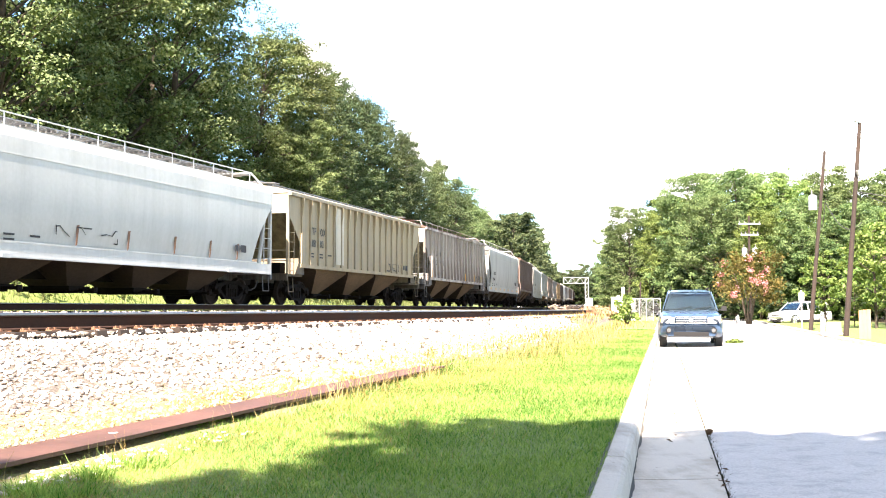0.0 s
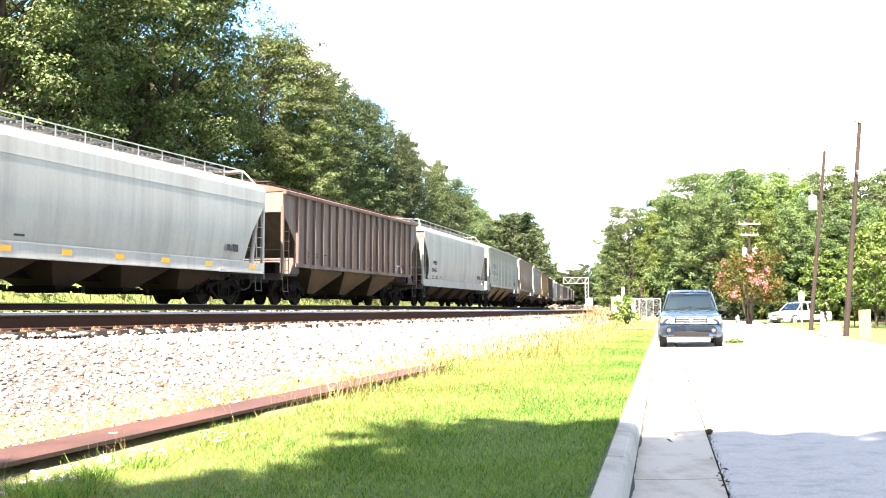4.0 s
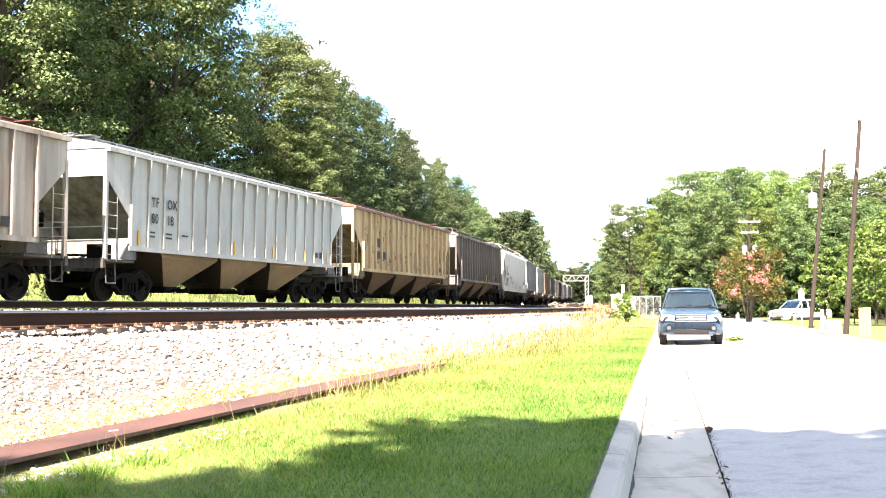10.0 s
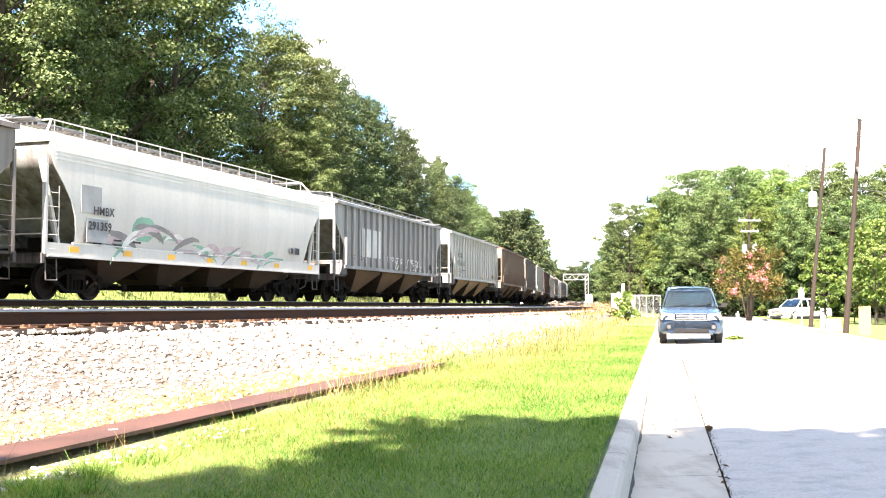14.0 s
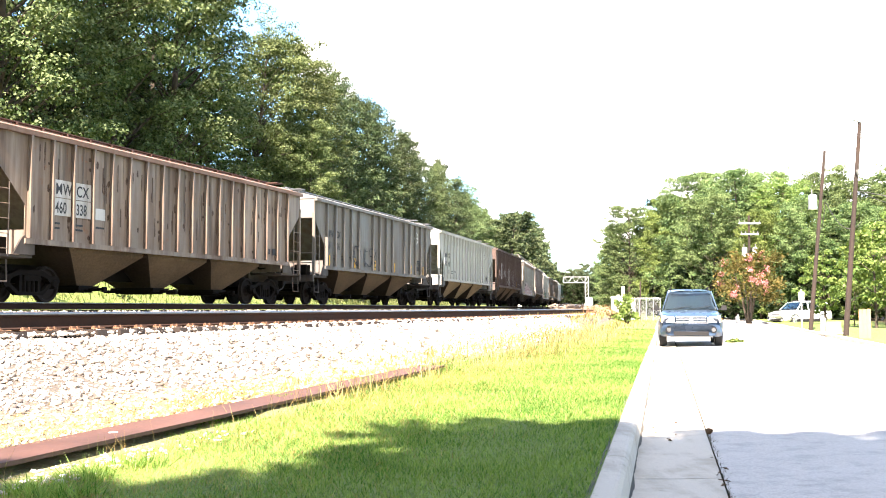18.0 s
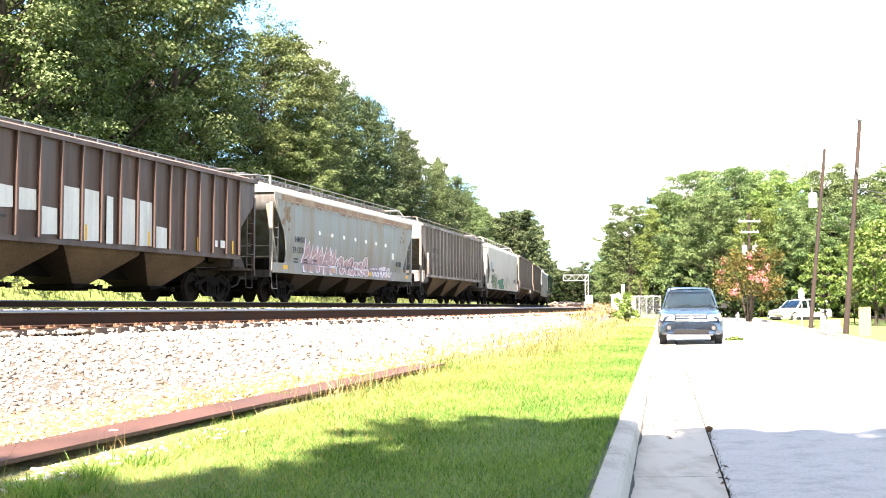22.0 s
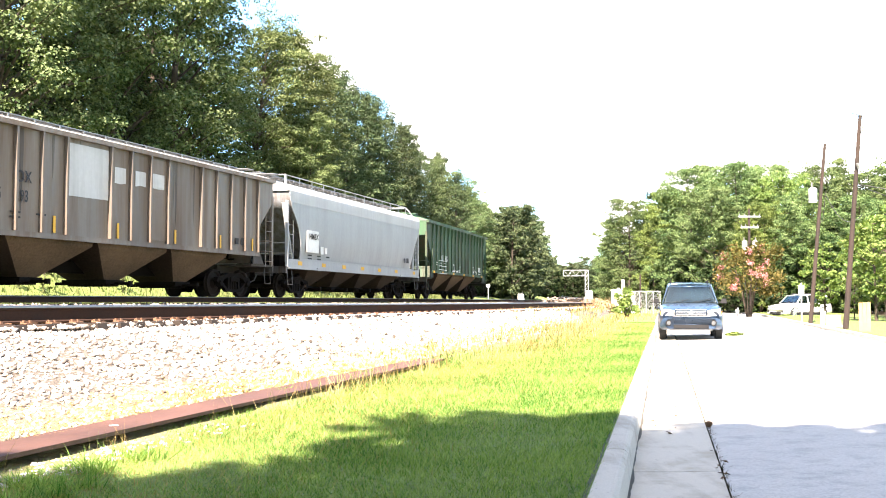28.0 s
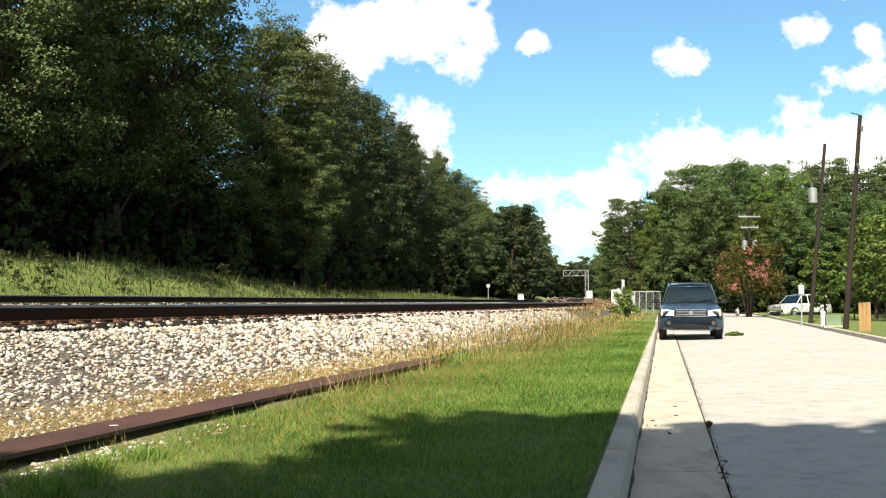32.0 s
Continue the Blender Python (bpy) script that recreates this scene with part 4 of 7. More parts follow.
# Where each car's leading corner stands on the line at the start.
LEAD = (15.9, 33.2, 50.2, 67.3, 84.7, 101.8, 119.2, 136.4, 153.9, 171.1, 188.7, 205.7, 223.2, 241.1, 259.0, 276.2, 293.8, 311.3, 328.5, 346.1, 363.3, 380.7, 398.2, 415.3, 432.7)
PROTO = {}
GAP = {"ribbed": 0.8059, "many": 0.8059, "sparse": 0.9133, "sixteen": 0.9133}
UNPAINTED = ("truck", "wheel", "axle", "side_frame", "coupler", "air_hose", "centre_sill", "brake_wheel", "air_reservoir", "valve_box", "running_board", "crosswalk", "outlet_gate")
# Tan sides against dark slopes: light and shade put into the dust colours.
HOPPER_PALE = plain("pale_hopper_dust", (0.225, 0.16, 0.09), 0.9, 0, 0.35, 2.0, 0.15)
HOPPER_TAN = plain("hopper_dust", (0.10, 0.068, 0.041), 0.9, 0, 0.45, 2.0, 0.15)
HOPPER_DARK = plain("hopper_grime_and_shade", (0.042, 0.030, 0.022), 0.9, 0, 0.45, 2.0, 0.15)
train = []


def build_train():
    kinds = {"smooth": smooth_car, "ribbed": lambda: ribbed_car(18, 3, shallow=True), "many": lambda: ribbed_car(18, 3, True), "sparse": lambda: ribbed_car(16, 3, False, (5, 10)), "sixteen": lambda: ribbed_car(16, 3, shallow=True)}
    for i, (kind, colour, rust, dirt, grime, marks, label) in enumerate(CARS):
        if kind not in PROTO:
            PROTO[kind] = [kinds[kind](), False]
        proto = PROTO[kind]
        if proto[1]:
            car = copy_thing(proto[0], Matrix())
            for o in list(car.children_recursive):
                if o.name.split(".")[0] in ("lettering", "patch", "tag", "marker", "stain"):
                    bpy.data.objects.remove(o)
        else:
            car, proto[1] = proto[0], True
        tagged(car, label)
        mat = paint("car_paint", [c * k for c, k in zip(colour, (0.73, 0.69, 0.65))], rust, dirt, grime, 0.5, GAP.get(kind, 0.0), i * 31.0)
        pale = paint("end_paint", [c * 0.75 for c in colour], rust * 0.5, 0.3, grime)
        # Platforms, stirrups and gussets: grime over the car colour cut to a fifth.
        grimy = paint("dark_grimy_frame_paint", [c * 0.2 + 0.01 for c in colour], rust, 0.7, (0.040, 0.028, 0.020), 0.85)
        webbed = paint("web_paint", [c * 0.45 + 0.05 for c in colour], rust, 0.5, BROWN_GRIME)
        lid = paint("roof_paint", (0.15, 0.095, 0.07) if i in (2, 4, 7, 9, 14) else colour if i in (17, 24) else [c * 0.4 + 0.15 for c in colour], rust, 0.6, (0.11, 0.058, 0.038) if i in (2, 4, 7, 9, 14) else GREY_GRIME, 0.75)
        # Recessed ends and ladders: grime, with their shade also darkened into the colour.
        shade = paint("dirty_shaded_paint", [c * 0.48 + 0.01 for c in colour], rust, 0.6, (0.085, 0.058, 0.038), 0.8)
        for o in car.children_recursive:
            base = o.name.split(".")[0]
            if base in ("running_board", "crosswalk"):
                o.material_slots[0].link = "OBJECT"
                o.material_slots[0].material = RUST if i in (2, 4, 7, 9, 14) else lid if i == 24 else GRATE
            if base in UNPAINTED:
                continue
            if not len(o.data.materials):
                o.data.materials.append(mat)
            o.material_slots[0].link = "OBJECT"
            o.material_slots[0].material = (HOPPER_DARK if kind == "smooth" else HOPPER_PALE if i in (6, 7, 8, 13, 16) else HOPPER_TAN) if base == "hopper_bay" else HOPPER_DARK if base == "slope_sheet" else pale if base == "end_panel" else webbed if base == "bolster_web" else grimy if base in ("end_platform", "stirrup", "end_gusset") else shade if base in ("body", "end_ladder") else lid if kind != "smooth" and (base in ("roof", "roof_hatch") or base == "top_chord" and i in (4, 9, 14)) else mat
        train.append(car)
    for i, car in enumerate(train):
        if CARS[i][0] == "smooth" and i not in (11, 18, 20):
            for o in [o for o in car.children if o.name.split(".")[0] == "seam" and o.data.vertices[0].co.z > 3.55]:
                bpy.data.objects.remove(o)
        if CARS[i][0] == "many" and i not in (2, 10, 12, 19):
            for o in [o for o in car.children_recursive if o.name.split(".")[0] in ("roof_rail", "roof_brace")]:
                bpy.data.objects.remove(o)
        dress_car(i, car)


def dress_car(i, car):
    """Lettering, patches, tags and markers on the street side."""
    rng = random.Random(40 + i)
    kind, colour, _, _, _, marks, _ = CARS[i]
    smooth = kind == "smooth"
    y = 1.60 if smooth else 1.535
    ink = CHALK if sum(colour) < 0.5 and i != 17 else INK
    words = [w for w in marks if w]
    if words:
        if i == 24:
            letters("RF", 0.40, CHALK, car, 4.85, y + 0.006, 2.14)
            letters("MX", 0.40, CHALK, car, 3.98, y + 0.006, 2.14)
        elif smooth:
            letters(words[0], 0.31, ink, car, 6.25, y + 0.012, 2.24)
            letters(words[1], 0.31, ink, car, 6.42, y - 0.015, 1.84)
        else:
            k = 0
            for w, z in zip(words, (2.72, 2.25)):
                half = len(w) // 2 if len(w) > 3 else 3
                for j, piece in enumerate([w[n:n + 2] for n in range(0, len(w), 2)] if words[0] == "FURX" else (w[:half], w[half:])):
                    if piece:
                        letters(piece, 0.40, ink, car, (6.74 if i in (15, 16) else 5.90) - GAP[kind] * j, y + 0.006, z, squeeze=0.85 if len(piece) < 3 else 0.68)
    for k in range(5):
        part("lettering", Shape().box(5.9 - 0.9 * (k % 3), y + 0.004 - 0.12 * smooth, (1.62 if smooth else 1.98) - 0.12 * (k // 3), 0.36, 0.006, 0.05), ink, car, "small unreadable stencil")
    for x, w, h in ((-5.9, 0.34, 0.24), (-5.45, 0.2, 0.2)):
        part("lettering", Shape().box(x, y + 0.004, 1.85, w, 0.008, h), INK if sum(colour) > 0.5 else CHALK, car, "boxed service stencil")
    if smooth and i in (3, 11, 18, 20, 23):
        for x in (6.9, 4.6, 2.4, 0.2, -2.0, -4.4, -7.2):
            part("marker", Shape().box(x, 1.525, 1.28, 0.38, 0.006, 0.15), YELLOW, car, "yellow reflective marker")
    elif i == 24:
        for x in (6.6, 4.6, 1.9, -0.9, -3.6, -6.3):
            part("marker", Shape().box(x, 1.562, 1.46, 0.36, 0.006, 0.12), YELLOW, car, "yellow reflective marker")
    elif i in (2, 6, 8, 10, 13, 15, 17, 22):
        for x in (6.5, 3.6, 1.0, -1.8, -4.4, -6.5):
            part("marker", Shape().box(x, 1.535, 1.78, 0.09, 0.012, 0.42), YELLOW, car, "yellow reflective marker")
    if i == 0:
        s = Shape()
        for x in (2.6, 0.4, -1.9, -3.9, -5.6):
            s.slab([(x, 2.0), (x - 0.10, 2.02), (x - 0.02, 1.5), (x + 0.04, 1.46)], 1.53, 1.537)
        part("stain", s, PLATE, car, "orange rust runs")
        part("tag", swirl(rng, 3.4, 0.9, 1.6, 1.95, 1.535, 4, 0.18), INK, car, "thin dark scrawl")
    if i == 7:
        s = Shape()
        for r in range(2):
            for k in range(7):
                s.slab(blot(rng, -2.6 - 0.40 * k - 0.05 * r, 3.08 - 0.62 * r, 0.42, 0.60, 12, 0.2), y + 0.01, y + 0.016)
        part("lettering", s, INK, car, "dark company emblem in two rows of blocks")
        s = Shape()
        for k in range(7):
            s.box(-2.25, y + 0.012, 2.55 + 0.1 * k, 0.42, 0.006, 0.04)
        part("lettering", s, INK, car, "fading stripes beside the emblem")
        part("tag", swirl(rng, 2.6, 1.4, 1.6, 1.95, y + 0.01, 5, 0.35), INK, car, "dark scrawl")
        part("tag", swirl(rng, -1.2, -2.3, 1.6, 1.95, y + 0.01, 5, 0.35), INK, car, "dark scrawl")
    if i == 1:
        part("tag", swirl(rng, -2.8, -3.4, 1.62, 1.95, y + 0.01, 3, 0.35), INK, car, "dark scrawl")
        part("tag", swirl(rng, -3.7, -5.0, 1.65, 1.95, y + 0.01, 5, 0.16), INK, car, "dark scrawl")
        part("patch", Shape().box(3.0, y + 0.004, 2.8, 0.9, 0.006, 2.3), paint("faded_patch", (0.48, 0.44, 0.36), 0.05, 0.3), car, "greyed panel")
    if i == 9:
        part("patch", Shape().box(4.83, y - 0.012, 2.75, 0.68, 0.008, 0.40).box(4.83, y - 0.012, 2.2, 0.68, 0.008, 0.34).box(4.03, y - 0.012, 2.2, 0.68, 0.008, 0.34), INK, car, "black painted-out number blocks")
    if i in (9, 14):
        s = Shape()
        for k in range(17):
            x = 6.447 - 0.806 * k
            for _ in range(3):
                a, top, long = x + rng.uniform(-0.33, 0.33), rng.uniform(2.4, 4.0), rng.uniform(0.25, 0.9)
                edge = [(a + rng.uniform(0.008, 0.03), top - long * q / 6) for q in range(7)]
                s.slab(edge + [(a - rng.uniform(0.008, 0.03), z) for _, z in reversed(edge)], 1.503, 1.506)
            for _ in range(5):
                s.slab(blot(rng, x + rng.choice((-0.32, 0.32, rng.uniform(-0.3, 0.3))), rng.uniform(1.6, 3.9), rng.uniform(0.05, 0.13), rng.uniform(0.08, 0.26), 9, 0.4), 1.503, 1.507)
        tagged(part("stain", s, paint("rust_streak", (0.13, 0.066, 0.036) if i == 9 else (0.055, 0.034, 0.024), 0.5, 0.5, (0.06, 0.035, 0.022), 0.9), car, "rust streaks and blotches below the eaves"), kind="stuff")
    if i in (2, 7, 14, 19, 21, 22):
        ribs, gap = (18, 0.806) if kind in ("many", "ribbed") else (16, 0.913)
        sooty = paint("soot_streak", [c * 0.46 for c in colour], 0.3, 0.8, (0.05, 0.035, 0.026), 0.85)
        for k in range(ribs - 1):
            for _ in range(2):
                if rng.random() < {2: 0.4, 7: 0.14, 14: 0.7, 19: 0.35, 21: 0.45, 22: 0.3}[i]:
                    x = 6.85 - gap * (k + 0.5) + rng.uniform(-0.25, 0.25) * gap
                    w, low = rng.uniform(0.02, 0.075), rng.uniform(1.6, 3.3)
                    part("stain", panel([(x - w, 4.03), (x + w, 4.03), (x + w * 0.8, low + 0.7), (x + w * 0.25, low), (x - w * 0.5, low + 0.4)], 1.5025, 0.003), sooty, car, "sooty rain streak")
    if i == 11:
        grey = plain("old_grey", (0.25, 0.262, 0.27), 0.7)
        part("patch", Shape().box(6.3, 1.582, 2.62, 0.85, 0.012, 0.72), grey, car, "grey painted-out rectangle")
        part("patch", Shape().box(6.0, 1.555, 1.82, 0.9, 0.012, 0.62), grey, car, "grey painted-out patch under the number")
        slate, sea, mauve = plain("spray_slate", (0.20, 0.19, 0.19), 0.6), plain("spray_green", (0.17, 0.33, 0.25), 0.6), plain("spray_mauve", (0.42, 0.34, 0.36), 0.6)
        part("tag", hugged(blot(rng, 3.85, 2.0, 1.15, 0.75, 24, 0.06), 0), sea, car, "sea green disc of spray paint")
        for k in range(30):
            x = 5.6 - 0.34 * k
            low = 1.42 + 0.45 * math.exp(-((x - 3.2) / 1.6) ** 2) + 0.18 * math.exp(-((x + 1.2) / 1.2) ** 2)
            part("tag", hugged(crescent(x, low - 0.12 + rng.uniform(-0.1, 0.12), rng.uniform(0.9, 2.0), rng.uniform(0.25, 0.7), rng.uniform(-0.6, 0.4), rng.uniform(0.4, 0.8)), 1 + 0.3 * (k % 9)),
                 (slate, mauve, slate, sea, CHALK, mauve)[k % 6] if x > -2.5 else (mauve, sea)[k % 2], car, "curved horn of spray paint")
    if i == 12:
        part("patch", Shape().box(3.6, y + 0.006, 2.6, 2.5, 0.008, 1.25), paint("pale_patch", (0.55, 0.56, 0.55), 0.05, 0.4), car, "pale painted-out panel")
        part("tag", swirl(rng, 1.5, -4.5, 1.6, 2.1, y + 0.014, 9, 0.35), CHALK, car, "white scrawl")
    if i == 14:
        part("patch", Shape().box(5.64, y, 2.86, 0.68, 0.006, 0.44).box(4.83, y, 2.86, 0.68, 0.006, 0.44).box(5.64, y, 2.40, 0.68, 0.006, 0.44).box(4.83, y, 2.40, 0.68, 0.006, 0.44).box(4.10, y, 2.34, 0.42, 0.006, 0.30), paint("number_patch", (0.5, 0.48, 0.45), 0.1, 0.4), car, "white number patches")
    if i == 15:
        part("tag", swirl(rng, -5.35, -6.25, 1.35, 2.25, y + 0.012, 4, 0.3), INK, car, "black spray-painted scrawl")
        part("patch", hugged(blot(rng, -2.75, 1.62, 0.34, 0.42, 14, 0.3), 1), plain("spray_teal", (0.13, 0.21, 0.17), 0.7), car, "faded green painted blot")
        part("tag", swirl(rng, 4.2, 3.0, 1.7, 2.5, y + 0.01, 6, 0.35), INK, car, "dark scrawl")
        part("tag", swirl(rng, 2.4, 0.9, 1.7, 2.5, y + 0.01, 6, 0.35), INK, car, "dark scrawl")
    if i == 17:
        white = paint("white_blocks", (0.62, 0.62, 0.60), 0.05, 0.25)
        for k, w, z, h in ((0, 0.62, 2.41, 0.42), (1, 0.66, 2.62, 1.2), (2, 0.66, 2.62, 1.2), (3, 0.66, 2.45, 0.5), (4, 0.66, 2.45, 0.5), (5, 0.6, 1.98, 0.65), (6, 0.68, 2.24, 1.32), (7, 0.68, 2.24, 1.32), (8, 0.3, 2.18, 1.26), (9, 0.68, 2.2, 1.25), (10, 0.68, 2.2, 1.25), (11, 0.6, 1.85, 0.6)):
            x = 6.447 - 0.806 * k
            s = Shape().slab([(x + w / 2, z - h / 2 - rng.uniform(0, 0.04)), (x - w / 2, z - h / 2), (x - w / 2 + 0.02, z + h / 2), (x + w / 2, z + h / 2 + rng.uniform(0, 0.04))], y - 0.004, y + 0.003)
            part("patch", s, white, car, "white painted-out block")
    if i == 18:
        pink, violet = plain("spray_pink", (0.34, 0.22, 0.235), 0.6), plain("spray_violet", (0.17, 0.13, 0.17), 0.6)
        pale = plain("spray_pale", (0.60, 0.56, 0.60), 0.6)
        bubble_letters(rng, car, 5.3, 1.9, 1.12, 2.25, 5, pink, pale, violet, True)
        bubble_letters(rng, car, 1.6, -1.7, 1.12, 1.95, 6, pink, pale, INK)
        bubble_letters(rng, car, -2.2, -4.9, 1.12, 1.70, 5, pale, violet, pink)
        rusty = paint("rust_band", (0.15, 0.088, 0.052), 0.5, 0.8, (0.25, 0.20, 0.145), 0.9)
        band = [(7.4 - 15.2 * k / 160, 3.66 + rng.uniform(-0.10, 0.07)) for k in range(161)]
        s = Shape()
        for (xa, za), (xb, zb) in zip(band, band[1:]):
            s.add([(xa, 1.600, za), (xb, 1.600, zb), (xb, 1.592, 3.90), (xa, 1.592, 3.90)], [(0, 1, 2, 3)])
        part("stain", s, rusty, car, "long rust stain below the roof")
        for k in range(16):
            part("stain", hugged(blot(rng, 7.0 + rng.uniform(-0.35, 0.3), 3.15 + rng.uniform(-0.5, 0.3), rng.uniform(0.12, 0.4), rng.uniform(0.12, 0.45), 13, 0.5), 0.2 * k), rusty, car, "rust bloom")
        for k in range(6):
            part("stain", hugged(blot(rng, -6.3 + rng.uniform(-0.3, 0.3), 3.3 + rng.uniform(-0.4, 0.3), rng.uniform(0.1, 0.3), rng.uniform(0.1, 0.35), 13, 0.5), 0.2 * k), rusty, car, "rust bloom")
        part("patch", Shape().box(-5.0, 1.565, 2.2, 0.3, 0.006, 0.3), CHALK, car)
        s = Shape()
        for k in range(7):
            s.box(3.9 - 1.3 * k, 1.60, 2.72 - 0.01 * k, 0.13, 0.008, 0.13)
        part("patch", s, CHALK, car, "small white squares")
    if i == 20:
        green, moss = plain("spray_bottle_green", (0.06, 0.20, 0.13), 0.6), plain("spray_moss", (0.20, 0.24, 0.14), 0.6)
        grey = plain("old_grey", (0.27, 0.283, 0.29), 0.7)
        part("patch", Shape().box(6.35, 1.582, 2.62, 0.8, 0.012, 0.6), grey, car, "grey painted-out rectangle")
        mint = plain("spray_mint", (0.30, 0.42, 0.36), 0.6)
        bubble_letters(rng, car, 5.6, 3.2, 1.12, 2.05, 5, moss, INK, mint, True)
        bubble_letters(rng, car, 2.5, -0.2, 1.12, 1.95, 5, green, INK, green)
        for x in (-0.8, -1.5):
            part("tag", hugged(crescent(x, 1.5, 0.6, 0.7, 1.4, 0.5), 1), moss, car, "drab spray-painted figure")
        part("patch", Shape().box(-2.6, 1.565, 1.75, 1.5, 0.02, 0.5), plain("drab_paint", (0.42, 0.43, 0.38), 0.7), car, "drab painted-out strip")
    if i in (15, 16, 21):
        s = Shape()
        if i == 16:
            part("patch", panel(blot(rng, -5.27, 3.4, 0.58, 0.58, 24, 0.0), 1.503, 0.004), CHALK, car, "round white disc")
        for k in range(20):
            a, b = 2 * math.pi * k / 20, 2 * math.pi * (k + 1) / 20
            s.slab([(-5.27 + 0.30 * math.cos(a), 3.4 + 0.30 * math.sin(a)), (-5.27 + 0.30 * math.cos(b), 3.4 + 0.30 * math.sin(b)), (-5.27 + 0.265 * math.cos(b), 3.4 + 0.265 * math.sin(b)), (-5.27 + 0.265 * math.cos(a), 3.4 + 0.265 * math.sin(a))], y + 0.004, y + 0.01)
        s.box(-5.27, y + 0.007, 3.4, 0.52, 0.006, 0.045)
        part("lettering", s, INK if i == 16 else CHALK, car, "round emblem with a bar across")
    if i == 22:
        white, brown = paint("pale_panels", (0.50, 0.50, 0.49), 0.03, 0.2), paint("brown_panel", (0.16, 0.12, 0.09), 0.1, 0.3)
        for x, z, w, h in ((2.28, 3.25, 1.72, 1.35), (0.9, 3.32, 0.5, 0.42), (-0.05, 3.32, 0.5, 0.42), (-0.92, 3.34, 0.6, 0.42)):
            part("patch", Shape().slab([(x + w / 2, z - h / 2 - rng.uniform(0, 0.05)), (x, z - h / 2 - rng.uniform(-0.03, 0.05)), (x - w / 2, z - h / 2), (x - w / 2, z + h / 2), (x + w / 2, z + h / 2)], y - 0.026, y - 0.02), white, car, "white painted-out panel")
        part("patch", Shape().box(-0.915, y - 0.028, 2.8, 0.84, 0.008, 2.35), brown, car, "brown repainted panel")
    if i == 23:
        part("patch", Shape().box(5.85, 1.582, 2.15, 1.15, 0.016, 0.85), CHALK, car, "white panel behind the number")
        part("patch", Shape().box(4.9, 1.57, 1.85, 0.3, 0.006, 0.3).box(4.5, 1.57, 1.85, 0.24, 0.006, 0.24), CHALK, car)
    if i == 24:
        s = Shape()
        for z in (2.05, 1.75, 1.55, 1.35):
            s.box(4.7, y + 0.05, z + 0.06, 1.9, 0.01, 0.035)
        part("lettering", s, CHALK, car, "white ruled lines")
        part("tag", swirl(rng, 2.2, 0.2, 1.6, 2.0, y + 0.01, 6, 0.35), CHALK, car, "faint white scrawl")
        part("tag", swirl(rng, -3.6, -6.0, 1.6, 2.0, y + 0.01, 6, 0.35), CHALK, car, "faint white scrawl")
    if i in (2, 4, 7, 19):
        part("tag", swirl(rng, -4.6, -5.6, 1.6, 1.9, y + 0.01, 3, 0.35), INK if i != 4 else CHALK, car, "faint scrawl")


build_train()


def rolled(t):
    """Metres that the train has gone after t seconds."""
    return 12.875 * t + 0.02764 * t * t


def car_pose(s):
    """A car whose leading corner stands at s: both trucks on the rails."""
    a, b = line(s + 1.85, 0, RAIL_Z + grade(s + 2)), line(s + 14.15, 0, RAIL_Z + grade(s + 14))
    x = (a - b).normalized()
    y = Vector((0, 0, 1)).cross(x).normalized()
    z = x.cross(y)
    return Matrix.Translation((a + b) / 2) @ Matrix((x, y, z)).transposed().to_4x4()


def motions():
    for car, s0 in zip(train, LEAD):
        rows = [(k * 0.8, car_pose(s0 - rolled(k * 0.8))) for k in range(41)]
        walk(car, rows)


# ---- trees and plants ----
def unit(rng, n):
    v = rng.normal(size=(n, 3))
    return v / np.linalg.norm(v, axis=1, keepdims=True)


def leaf_quads(rng, centres, size, flat=0.4, narrow=1.0, out=None):
    """One small pointed leaf spray at each centre, facing outwards from its clump."""
    n = len(centres)
    nor = unit(rng, n)
    if out is not None:
        nor = nor * 0.6 + out
    nor[:, 2] += flat
    nor /= np.linalg.norm(nor, axis=1, keepdims=True)
    a = np.cross(nor, unit(rng, n))
    a /= np.linalg.norm(a, axis=1, keepdims=True) + 1e-9
    b = np.cross(nor, a)
    l = size * rng.uniform(0.6, 1.25, (n, 1))
    w = l * rng.uniform(0.45, 0.75, (n, 1)) * narrow
    bend = nor * l * 0.18
    return np.stack([centres - a * l, centres + b * w + bend, centres + a * l, centres - b * w + bend], 1)


